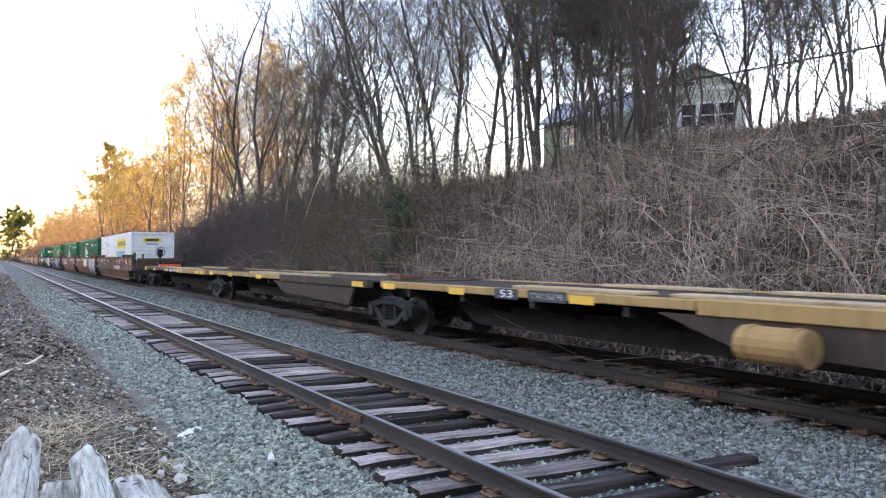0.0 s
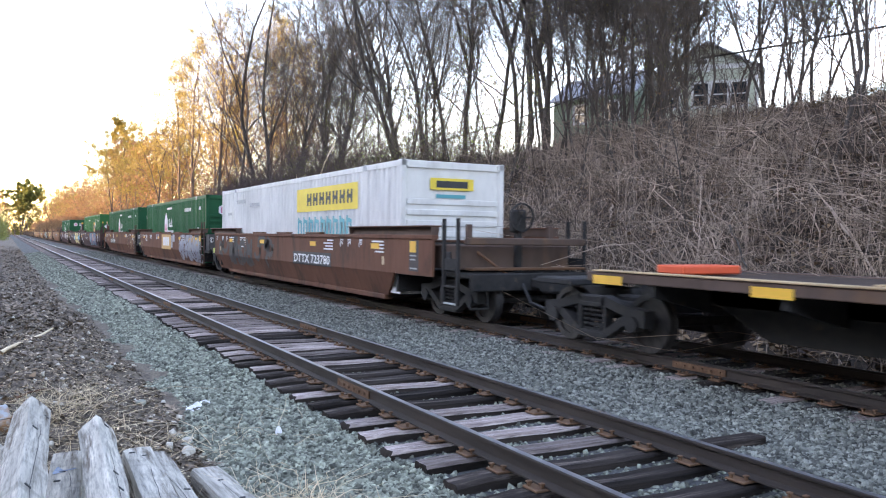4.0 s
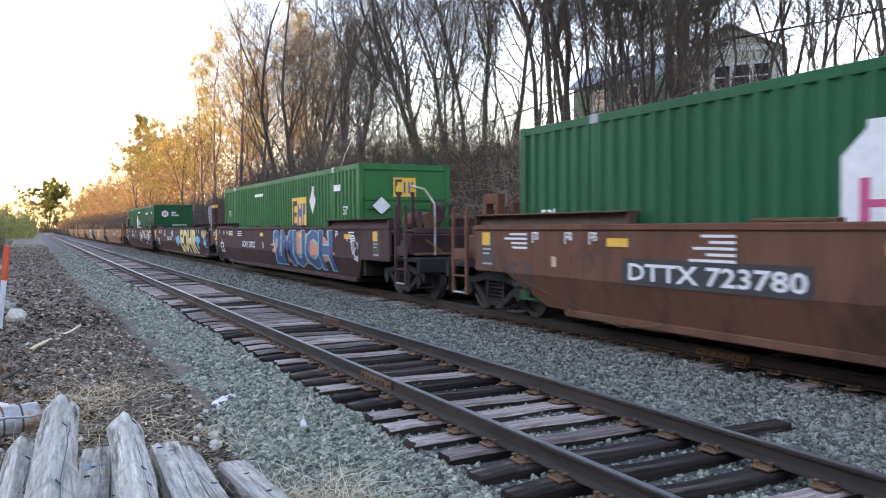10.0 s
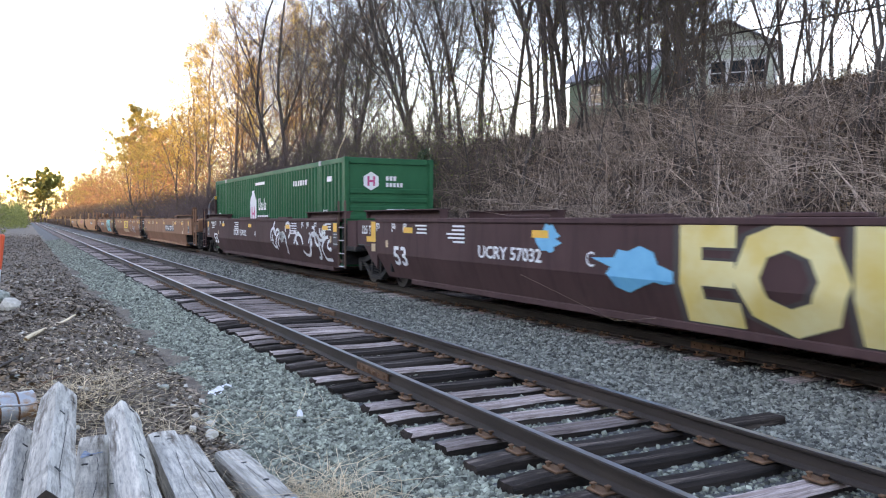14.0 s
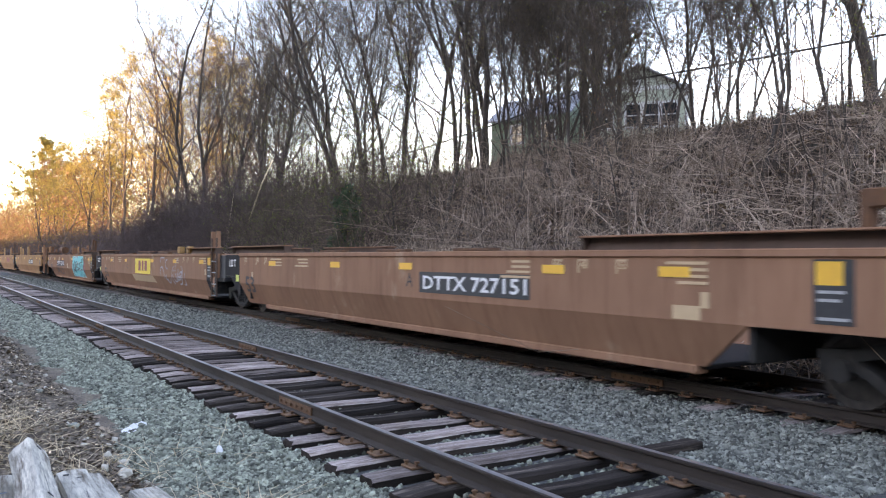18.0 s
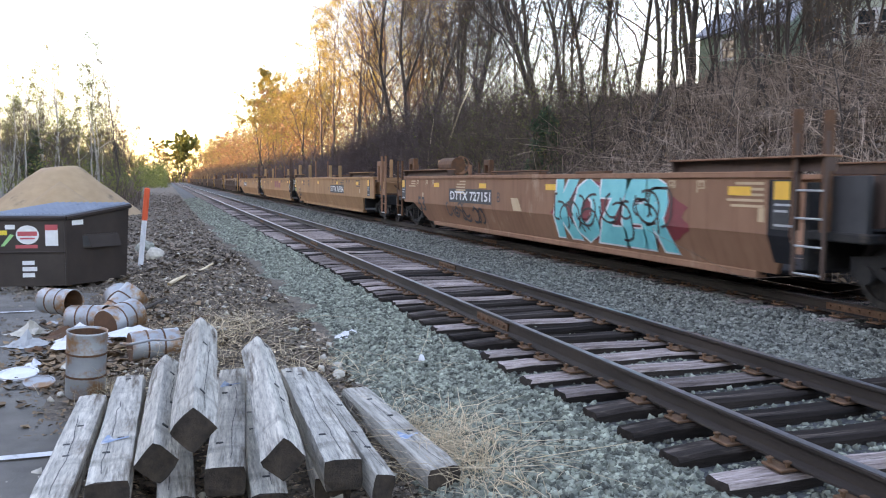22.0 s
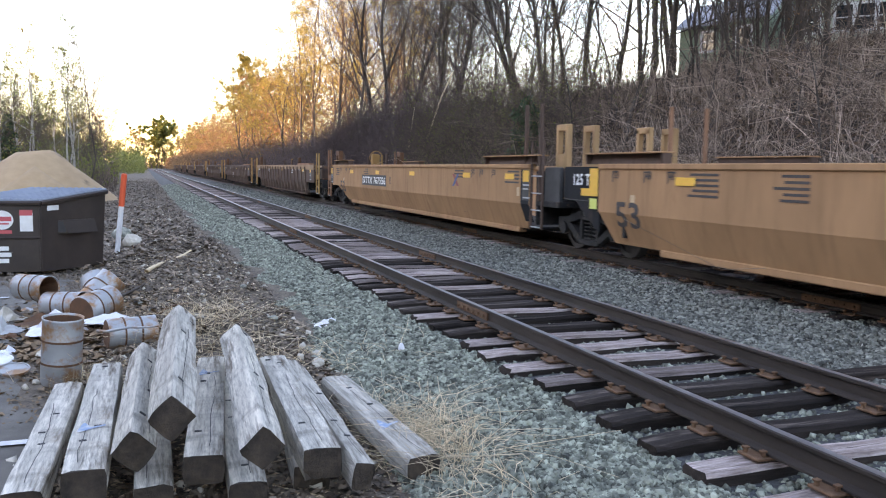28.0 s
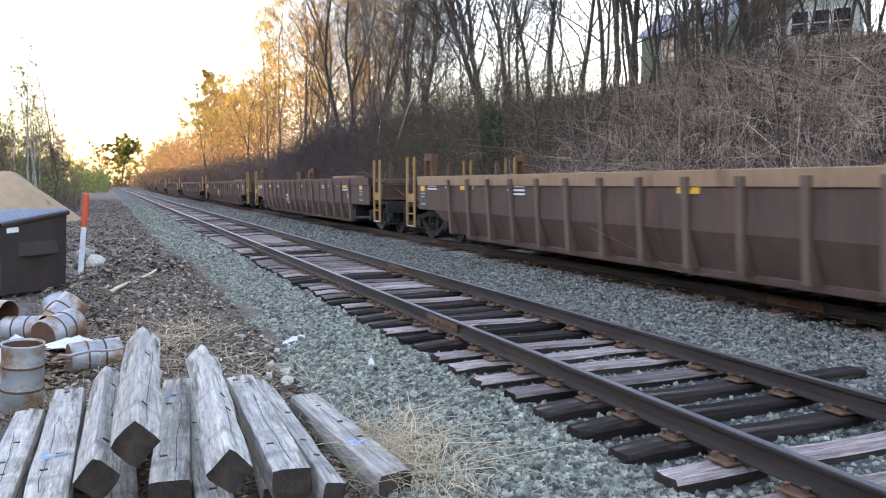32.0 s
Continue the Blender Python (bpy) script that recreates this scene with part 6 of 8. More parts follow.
stand_posts(car, 1.42, ((0.0, 2.82), (0.66, 2.84)), "car_brown", x=(-1.42,), w=0.035)
stand_posts(car, -1.4, ((0.0, 2.62),), "car_tan", x=(-0.42, 0.3), w=0.032)
brake_wheel(car, 18.6, 1.95, "chord")
dress_end(car, 19.8, 1, "car_brown", "car_tan", 2.25, "rust", lad=(0.5, 1.0))

# ribbed well cars
u = 301.2
for k in range(8):
    tone = "car_brown"
    car, nr = well_unit(u, 19.4, tone, "grimy brown ribbed well car with a yellow top chord" if k == 0 else "dark brown ribbed well car, empty and weathered", True, "rib_tan" if k == 0 else "car_brown", boxes=False, ribs=16, first=True, group="ribbed well cars")
    decals(nr, 19.4, 20 + k, "white", n=3)
    if k > 0:
        big53(nr, 12.4, "white", 0.34, 0.8)
    if k < 3:
        dress_end(car, 0.0, -1, "car_brown", "deck" if k == 0 else "chord", 2.15)
        part("walkway", MB().box((-1.52, 1.2, ZT + 0.04), (-1.25, 4.1, ZT + 0.12), 0.015), "car_tan", car)
        dress_end(car, 19.4, 1, "car_brown", "chord", 2.15, "rust")
    else:
        stand_posts(car, -0.6, ((0.0, 2.1), (0.45, 2.15)), "chord", x=(-1.4, -0.9))
        stand_posts(car, 19.9, ((0.0, 2.15), (-0.45, 2.1)), "rust", x=(-1.4, -0.9))
    if k in (1, 3):
        guide_frame(car, 18.3, "rust")
    u += 23.7

container(53.5, "cwhite", "white corrugated 53-foot container with a yellow banner", "banner")
container(72.62, "green", "dark green corrugated container with a white house emblem", "house")
container(92.55, "green", "dark green corrugated container riding in a red well car", "house")
container(116.35, "green2", "green corrugated container with a yellow square badge", "badge")
container(155.7, "green", "dark green corrugated container in a maroon well car", "house")


# ---- trees and brush ----
def tree_geo(seed, H, r0, nlimb=16, start=0.3, spread=0.34, nb=7, nt=6, up=0.05, fork=0):
    rg = random.Random(seed)
    lv = {0: [], 1: [], 2: [], 3: []}
    tips = []

    def grow(p, d, length, r, level, n, wob, lift, taper=0.85):
        pts, rad = [p], [r]
        for i in range(n):
            d = (d + Vector((rg.gauss(0, wob), rg.gauss(0, wob), rg.gauss(0, wob * 0.6) + lift))).normalized()
            p = p + d * (length / n)
            pts.append(p)
            rad.append(r * (1 - taper * (i + 1) / n))
        lv[level].append((pts, rad))
        return pts, rad

    def along(pts, rad, f):
        k = min(int(f * (len(pts) - 1)), len(pts) - 2)
        q = f * (len(pts) - 1) - k
        return pts[k].lerp(pts[k + 1], q), rad[k] * (1 - q) + rad[k + 1] * q, (pts[k + 1] - pts[k]).normalized()

    stems = [grow(Vector((0, 0, -0.3)), Vector((rg.gauss(0, 0.03), rg.gauss(0, 0.03), 1)), H, r0, 0, 12, 0.10, 0.045)]
    for k in range(fork):
        p, r, d = along(*stems[0], rg.uniform(0.12, 0.35))
        a = rg.uniform(0, 6.28)
        stems.append(grow(p, Vector((0.32 * math.cos(a), 0.32 * math.sin(a), 1)).normalized(), H * rg.uniform(0.55, 0.75), r * 0.7, 0, 9, 0.09, 0.04))
    for pts, rad in stems:
        a = rg.uniform(0, 6.28)
        m = nlimb if pts is stems[0][0] else int(nlimb * 0.6)
        for k in range(m):
            f = min(0.98, start + (1 - start) * (k + rg.random()) / m)
            p, r, d = along(pts, rad, f)
            a += 2.4 + rg.uniform(-0.5, 0.5)
            t = rg.uniform(0.45, 0.95)
            ld = Vector((math.cos(a) * math.sin(t), math.sin(a) * math.sin(t), math.cos(t)))
            lp, lr = grow(p, ld, H * spread * (1.2 - f) * rg.uniform(0.7, 1.25), max(0.018, r * 0.40), 1, 6, 0.20, up)
            for j in range(nb):
                q, br, bd = along(lp, lr, rg.uniform(0.25, 1.0))
                w = (bd + Vector((rg.gauss(0, 0.5), rg.gauss(0, 0.5), rg.gauss(0.1, 0.4)))).normalized()
                length = (lp[-1] - lp[0]).length * rg.uniform(0.25, 0.5)
                bp, brr = grow(q, w, length, max(0.010, br * 0.6), 2, 3, 0.22, up * 0.8)
                for i in range(nt):
                    q2, tr, td = along(bp, brr, rg.uniform(0.2, 1.0))
                    w2 = (td + Vector((rg.gauss(0, 0.6), rg.gauss(0, 0.6), rg.gauss(0.05, 0.45)))).normalized()
                    tp, _ = grow(q2, w2, length * rg.uniform(0.5, 1.0), 0.0095, 3, 2, 0.20, 0.02, 0.6)
                    tips.append(tp[-1])
                    tips.append(tp[1])
    return lv, tips


def leaf_quads(tips, n, size, seed, jitter=0.18):
    rg = np.random.default_rng(seed)
    T = np.array([tuple(t) for t in tips])
    C = T[rg.integers(0, len(T), n)] + rg.normal(0, jitter, (n, 3))
    s = rg.uniform(size[0], size[1], n)[:, None]
    U = rg.normal(size=(n, 3))
    U /= np.linalg.norm(U, axis=1, keepdims=True)
    W = np.cross(U, rg.normal(size=(n, 3)))
    W /= np.linalg.norm(W, axis=1, keepdims=True)
    V = np.stack([C - U * s, C - W * s * 0.45, C + U * s, C + W * s * 0.45], 1).reshape(-1, 3)
    return V, np.arange(4 * n).reshape(-1, 4)


def tree_kind(seed, H, r0, bark, foliage, nleaf, lsize, sides=(7, 5, 4, 3), twig="twig", **kw):
    lv, tips = tree_geo(seed, H, r0, **kw)
    V0, F0 = tubes_np(lv[0], sides[0])
    V1, F1 = tubes_np(lv[1], sides[1])
    tm = mesh_np("trunk", np.concatenate([V0, V1]), np.concatenate([F0, F1 + len(V0)]), True)
    tm.materials.append(M[bark])
    V2, F2 = tubes_np(lv[2], sides[2])
    V3, F3 = tubes_np(lv[3], sides[3])
    cm = mesh_np("crown", np.concatenate([V2, V3]), np.concatenate([F2, F3 + len(V2)]))
    cm.materials.append(M[twig])
    fm = None
    if nleaf:
        fm = mesh_np("foliage", *leaf_quads(tips, nleaf, lsize, seed))
        fm.materials.append(M[foliage])
    return tm, cm, fm


def plant(kind, x, y, scale, turn, label, group, z=None):
    tm, cm, fm = kind
    t = thing("tree", label, "tree", group, at=pose(x, y, ground_h(x, y) - 0.1 if z is None else z, 0, 0, turn) @ Matrix.Scale(scale, 4))
    part("trunk", tm, "bark", t)
    tagged(part("crown", cm, "twig", t), kind="stuff")
    if fm:
        tagged(part("foliage", fm, "bud", t), kind="stuff")
    return t


TALL = [
    tree_kind(1, 18.5, 0.165, "bark", "bud", 1500, (0.03, 0.08), nlimb=22, start=0.12, spread=0.44, nb=6, nt=5, fork=1),
    tree_kind(2, 17.0, 0.13, "bark", "bud_red", 900, (0.025, 0.06), nlimb=20, start=0.12, spread=0.46, nb=6, nt=5, fork=1),
    tree_kind(3, 19.5, 0.19, "bark", "bud", 900, (0.03, 0.06), nlimb=20, start=0.14, spread=0.44, nb=6, nt=5, fork=1),
    tree_kind(4, 16.0, 0.11, "bark", "bud_red", 600, (0.025, 0.06), nlimb=20, start=0.12, spread=0.46, nb=6, nt=5, fork=1),
]
GOLD = [
    tree_kind(11, 17.5, 0.17, "bark", "sun_gold_bud", 11000, (0.035, 0.085), nlimb=16, start=0.22, spread=0.38, fork=1, nb=6, nt=3),
    tree_kind(12, 16.5, 0.15, "bark", "sun_gold_bud", 10000, (0.035, 0.085), nlimb=16, start=0.25, spread=0.36, fork=1, nb=6, nt=3),
]
FAR = [
    tree_kind(21, 16.0, 0.18, "bark", "bud_red", 3000, (0.07, 0.16), (5, 4, 3, 3), nlimb=12, start=0.18, spread=0.36, nb=4, nt=3, fork=1),
    tree_kind(22, 15.0, 0.17, "bark", "bud", 3000, (0.07, 0.16), (5, 4, 3, 3), nlimb=12, start=0.15, spread=0.40, nb=4, nt=3, fork=1),
]
SAPLING = [tree_kind(31, 6.5, 0.05, "bark", "leaf", 260, (0.03, 0.06), (5, 3, 3, 3), nlimb=10, start=0.2, spread=0.3, nb=3, nt=3), tree_kind(32, 5.0, 0.04, "bark", "bud_red", 150, (0.02, 0.05), (5, 3, 3, 3), nlimb=9, start=0.15, spread=0.35, nb=3, nt=3)]
BIRCH = [tree_kind(41, 12.5, 0.11, "bark_birch", "leaf", 1500, (0.04, 0.09), (6, 4, 3, 3), nlimb=13, start=0.3, spread=0.28, nb=4, nt=4), tree_kind(42, 11.0, 0.09, "bark_birch", "bud", 1300, (0.04, 0.09), (6, 4, 3, 3), nlimb=13, start=0.35, spread=0.25, nb=4, nt=4)]
POLES = [
    tree_kind(51, 11.5, 0.06, "bark", "bud", 350, (0.02, 0.05), (5, 4, 3, 3), nlimb=18, start=0.12, spread=0.40, nb=5, nt=4, fork=1),
    tree_kind(52, 9.0, 0.05, "bark", "bud_red", 250, (0.02, 0.05), (5, 4, 3, 3), nlimb=16, start=0.10, spread=0.46, nb=6, nt=5, fork=2),
    tree_kind(53, 13.0, 0.07, "bark", "bud", 500, (0.02, 0.05), (5, 4, 3, 3), nlimb=18, start=0.15, spread=0.36, nb=6, nt=5, fork=1),
]
GREENPOLE = [tree_kind(55, 10.5, 0.07, "bark", "leaf", 900, (0.05, 0.10), (5, 3, 3, 3), nlimb=14, start=0.1, spread=0.36, nb=4, nt=4, fork=1)]
THIN = [tree_kind(71, 16.5, 0.12, "bark", "bud_red", 250, (0.025, 0.06), nlimb=9, start=0.3, spread=0.34, nb=4, nt=3), tree_kind(72, 17.5, 0.14, "bark", "bud", 250, (0.025, 0.06), nlimb=9, start=0.35, spread=0.32, nb=4, nt=3)]
rt = random.Random(77)
L_TALL = "tall bare spring tree with grey bark on the bank"
for x, y, k, sc in ((12, 54.9, 0, 1.0), (12.4, 60, 2, 0.95), (12, 64.2, 0, 0.95), (13, 44.5, 2, 0.95), (15, 37.1, 3, 1.0), (15.2, 33.3, 1, 1.0), (15.6, 31.4, 3, 1.05), (15.4, 29.3, 1, 0.9), (15, 10.6, 2, 0.9)):
    plant(TALL[k], x, y, sc, rt.uniform(0, 360), L_TALL, "tall trees on the bank")
for x, y, k, sc in ((13, 24.0, 0, 1.05), (14.6, 20.0, 1, 0.9), (14.2, 27.0, 0, 0.95)):
    plant(THIN[k], x, y, sc, rt.uniform(0, 360), L_TALL, "tall trees on the bank")
for k in range(12):
    y = 24 + 96 * rt.random() ** 1.15
    x = rt.uniform(15, 34)
    if 21 < x < 36 and 24 < y < 44:
        x = rt.uniform(13, 20)
    plant(TALL[rt.randrange(4)], x, y, rt.uniform(0.72, 1.05), rt.uniform(0, 360), L_TALL, "tall trees on the bank")
for k in range(40):
    y = 8 + 46 * rt.random() ** 1.4
    x = rt.uniform(10.5, 24)
    if k % 2:
        x = rt.uniform(11.5, 20)
        y = (x + 4.2) * rt.uniform(0.72, 1.25)
    if 20 < x < 36 and 23 < y < 45:
        x = rt.uniform(12, 19.5)
    plant(POLES[rt.randrange(3)], x, y, rt.uniform(0.7, 1.1), rt.uniform(0, 360), "slim bare young tree with many fine twigs", "young trees on the bank")
for k in range(16):
    plant(POLES[rt.randrange(3)], rt.uniform(11.5, 15.5), rt.uniform(8.5, 22), rt.uniform(0.55, 0.85), rt.uniform(0, 360), "slim bare young tree with many fine twigs", "young trees on the bank")
for k in range(10):
    plant(TALL[rt.randrange(4)], rt.uniform(13, 19.5), rt.uniform(38, 72), rt.uniform(0.75, 1.0), rt.uniform(0, 360), L_TALL, "tall trees on the bank")
for k in range(9):
    plant(POLES[rt.randrange(3)], rt.uniform(11, 21), rt.uniform(34, 56), rt.uniform(0.8, 1.25), rt.uniform(0, 360), "slim bare young tree with many fine twigs", "young trees on the bank")
for k in range(30):
    y = 62 + 90 * rt.random() ** 1.1
    x = -5.5 - y * (0.035 + 0.12 * rt.random())
    plant(GREENPOLE[0] if rt.random() < 0.45 else POLES[rt.randrange(3)], x, y, rt.uniform(0.55, 0.95), rt.uniform(0, 360), "young tree with sparse fresh leaves by the yard", "young trees by the yard")
for x, y, k in ((11.5, 68, 0), (13.5, 72, 1), (10.8, 77, 0), (14, 82, 1), (12, 88, 0), (17, 66, 1), (18, 76, 0), (11, 95, 1)):
    plant(GOLD[k], x, y, rt.uniform(0.88, 1.08), rt.uniform(0, 360), "tall tree with golden young leaves, low sun's glow added to their colour", "golden trees")
for k in range(46):
    y = 100 + 250 * rt.random() ** 1.2
    x = 9.5 + 26 * rt.random() ** 1.3
    plant(FAR[rt.randrange(2)], x, y, rt.uniform(0.8, 1.1), rt.uniform(0, 360), "distant tree with reddish-gold spring buds", "far trees on the bank")
for k in range(46):
    y = 5 + 55 * rt.random() ** 1.1
    x = rt.uniform(9.0, 17)
    plant(SAPLING[rt.randrange(2)], x, y, rt.uniform(0.6, 1.15), rt.uniform(0, 360), "thin sapling among brush on the bank", "saplings")
for k in range(26):
    y = 64 + 80 * rt.random() ** 1.2
    x = -5.0 - y * (0.055 + 0.11 * rt.random())
    plant(BIRCH[rt.randrange(2)], x, y, rt.uniform(0.8, 1.1), rt.uniform(0, 360), "slender pale-barked birch with fresh green leaves", "birches")
for k in range(34):
    y = 125 + 300 * rt.random() ** 1.1
    x = -5.5 - y * (0.025 + 0.10 * rt.random())
    plant(FAR[rt.randrange(2)], x, y, rt.uniform(0.6, 0.85), rt.uniform(0, 360), "distant tree with yellow-green young leaves", "far trees by the yard")
for k in range(44):
    x = -95 + 190 * (k + rt.random()) / 44
    plant(FAR[rt.randrange(2)], x, rt.uniform(498, 530), rt.uniform(1.0, 1.5), rt.uniform(0, 360), "distant tree closing the end of the line", "far end trees")


def conifer_kind(seed, H, r0, n, lsize, width, needle, start=0.08, droop=0.25, clumps=False):
    rg = random.Random(seed)
    paths = [([Vector((0, 0, -0.2)), Vector((0, 0, H * 0.5)), Vector((0.05, 0, H))], [r0, r0 * 0.55, 0.01])]
    tips = []
    m = int(H * 7)
    for k in range(m):
        f = start + (0.98 - start) * (k + rg.random()) / m
        a = rg.uniform(0, 6.28)
        w = width * (1 - f) ** (0.55 if clumps else 0.85) * rg.uniform(0.65, 1.1) + 0.15
        p = Vector((0, 0, H * f))
        q = p + Vector((math.cos(a) * w, math.sin(a) * w, w * (0.25 if clumps else -droop)))
        paths.append(([p, p.lerp(q, 0.5) + Vector((0, 0, 0.08 * w)), q], [r0 * 0.25 * (1 - f) + 0.01, 0.012, 0.006]))
        for i in range(6):
            t = rg.uniform(0.45 if clumps else 0.15, 1.0)
            tips.append(p.lerp(q, t))
    tm = mesh_np("trunk", *tubes_np(paths, 5), True)
    tm.materials.append(M["bark"])
    fm = mesh_np("needles", *leaf_quads(tips, n, lsize, seed, 0.12 if not clumps else 0.4))
    fm.materials.append(M[needle])
    return tm, fm


def plant_conifer(kind, x, y, scale, turn, label, group, z=None):
    t = thing("conifer", label, "tree", group, at=pose(x, y, ground_h(x, y) - 0.1 if z is None else z, 0, 0, turn) @ Matrix.Scale(scale, 4))
    part("trunk", kind[0], "bark", t)
    part("needles", kind[1], "needle", t)
    return t


SPRUCE = conifer_kind(5, 3.4, 0.05, 5000, (0.04, 0.10), 0.95, "needle", 0.02)
# Green pine in yellow bud colour: the evening light on it is painted.
GOLDPINE = tree_kind(61, 18.5, 0.26, "bark", "bud", 20000, (0.07, 0.18), (6, 4, 3, 3), nlimb=16, start=0.3, spread=0.5, nb=5, nt=3, up=-0.01)
ENDTREE = tree_kind(62, 17.0, 0.26, "bark", "leaf", 42000, (0.17, 0.36), (6, 4, 3, 3), nlimb=16, start=0.2, spread=0.5, nb=5, nt=3, up=0.0)
DARKFIR = conifer_kind(7, 9.0, 0.13, 6500, (0.12, 0.28), 2.3, "needle", 0.05)
plant_conifer(SPRUCE, 8.6, 26.3, 1.0, 20, "small dark green spruce at the foot of the bank", "conifers")
plant_conifer(SPRUCE, 8.9, 27.6, 0.7, 130, "small dark green spruce at the foot of the bank", "conifers")
plant(GOLDPINE, 12.4, 150.0, 1.0, 40, "tall pine with golden evening light put into its foliage colour", "conifers")
plant(GOLDPINE, 20, 176.0, 0.9, 140, "tall pine with golden evening light put into its foliage colour", "conifers")
for x, y, s in ((-15.2, 78, 0.7), (-13.5, 118, 0.75), (-12.5, 150, 0.9)):
    plant_conifer(DARKFIR, x, y, s, rt.uniform(0, 360), "dark green fir at the edge of the yard", "firs")
plant(ENDTREE, 3.0, 512, 1.75, 10, "large dark evergreen at the end of the line", "conifers")


def stems(name, n, region, hrange, r0, lean, seed, material, label, k=5, sides=3, kind="brush", base=None, taper=0.75):
    rg = np.random.default_rng(seed)
    P = region(rg, n)
    n = len(P)
    Z = np.array([(base or ground_h)(float(x), float(y)) for x, y in P])
    h = rg.uniform(hrange[0], hrange[1], n) * rg.uniform(0.6, 1.0, n) * np.interp(P[:, 0], (11.5, 15.5), (1.0, 0.5))
    a = rg.uniform(0, 2 * np.pi, n)
    s = np.abs(rg.normal(0, lean, n))
    D = np.stack([np.cos(a) * s, np.sin(a) * s, np.zeros(n)], -1)
    t = np.linspace(0, 1, k)
    bend = rg.normal(0, 0.15, (n, k, 3)) * t[None, :, None]
    Q = np.stack([P[:, 0], P[:, 1], Z - 0.05], -1)[:, None] + h[:, None, None] * (np.array([0, 0, 1.0])[None, None] * (t - 0.45 * t ** 2 * 1.0)[None, :, None] * (1.0 + 0.5 * (1 - np.minimum(s, 1.0)))[:, None, None] + D[:, None] * (t ** 1.5)[None, :, None] + bend)
    R = r0 * rg.uniform(0.6, 1.4, n)[:, None] * (1 - taper * t)[None]
    ang = np.arange(sides) * 2 * np.pi / sides
    T = np.gradient(Q, axis=1)
    T /= np.linalg.norm(T, axis=2, keepdims=True) + 1e-9
    A = np.cross(T, np.array([0.31, 0.93, 0.12]))
    A /= np.linalg.norm(A, axis=2, keepdims=True) + 1e-9
    B = np.cross(T, A)
    V = Q[:, :, None] + R[:, :, None, None] * (np.cos(ang)[None, None, :, None] * A[:, :, None] + np.sin(ang)[None, None, :, None] * B[:, :, None])
    i = np.arange(k - 1)[:, None] * sides + np.arange(sides)[None]
    j = np.arange(k - 1)[:, None] * sides + (np.arange(sides)[None] + 1) % sides
    f = np.stack([i, j, j + sides, i + sides], -1).reshape(-1, 4)
    F = (f[None] + (k * sides) * np.arange(n)[:, None, None]).reshape(-1, 4)
    ob = solo(name, mesh_np(name, V.reshape(-1, 3), F), material, label, kind, kind="stuff")
    return ob, Q


def clumped(g, n, x0, x1, y0, y1, nc, sx, power=1.3):
    cx, cy = g.uniform(x0, x1, nc), y0 + (y1 - y0) * g.random(nc) ** power
    i = g.integers(0, nc, n)
    return np.stack([np.clip(cx[i] + g.normal(0, sx, n), x0 - 0.3, x1 + 2), cy[i] + g.normal(0, sx, n)], -1)


stems("bank_brush", 8000, lambda g, n: clumped(g, n, 7.3, 17.5, 5, 55, 420, 0.5), (0.5, 1.9), 0.009, 1.5, 101, "brush", "tangled dry grey-brown brush stems on the bank")
stems("bank_bramble", 5500, lambda g, n: clumped(g, n, 7.3, 17.0, 5, 50, 500, 0.55), (0.5, 2.2), 0.0095, 1.45, 112, "cane", "tangled pale arching bramble stems on the bank", k=6)
stems("big_canes", 1000, lambda g, n: clumped(g, n, 7.3, 12.0, 6, 26, 60, 0.5), (1.0, 3.0), 0.015, 1.0, 113, "cane", "thick pale dead canes at the foot of the bank", k=6, sides=4)
stems("crest_growth", 150, lambda g, n: np.stack([(x := g.uniform(12.5, 20.5, n)), (x + 4.2) * g.uniform(0.72, 1.3, n)], -1), (3, 10), 0.012, 0.4, 114, "thicket", "tall thin dark growth along the crest of the bank", k=7)
stems("bank_canes", 2200, lambda g, n: clumped(g, n, 7.2, 13.0, 5, 42, 160, 0.35), (1.4, 3.2), 0.009, 0.75, 102, "cane", "pale arching dead canes on the bank")
stems("bank_saplings", 420, lambda g, n: np.stack([g.uniform(8.5, 18, n), 8 + 60 * g.random(n) ** 1.2], -1), (2.5, 6.0), 0.014, 0.16, 103, "brush", "upright thin stems among the brush", k=6)
stems("fallen_twigs", 5000, lambda g, n: np.stack([g.uniform(7.4, 17, n), 5 + 45 * g.random(n) ** 1.3], -1), (0.4, 1.3), 0.009, 1.9, 104, "cane", "fallen pale twigs lying on the bank", k=4)
ob, tipsA = stems("purple_thicket", 8000, lambda g, n: clumped(g, n, 8.2, 13.0, 38, 62, 60, 0.8, 1.0), (2.2, 6.8), 0.010, 0.5, 105, "thicket", "dense dark purple-brown thicket beside the line", k=6)
ob, tipsB = stems("green_shrubs", 3000, lambda g, n: clumped(g, n, 8.0, 12.5, 24, 38, 40, 0.7, 1.0), (2.2, 6.5), 0.009, 0.35, 106, "brush", "slender shrubs just coming into leaf", k=6)
solo("shrub_leaves", mesh_np("shrub_leaves", *leaf_quads([tuple(v) for v in tipsB[:, 2:].reshape(-1, 3)], 15000, (0.02, 0.05), 9, 0.12)), "leaf", "tiny fresh green leaves on the shrubs", "foliage", kind="stuff")
stems("far_brush", 8000, lambda g, n: clumped(g, n, 7.8, 15.0, 58, 230, 320, 1.0, 1.2), (2.0, 5.5), 0.022, 0.4, 107, "thicket", "purple-brown brush along the far bank", k=5)
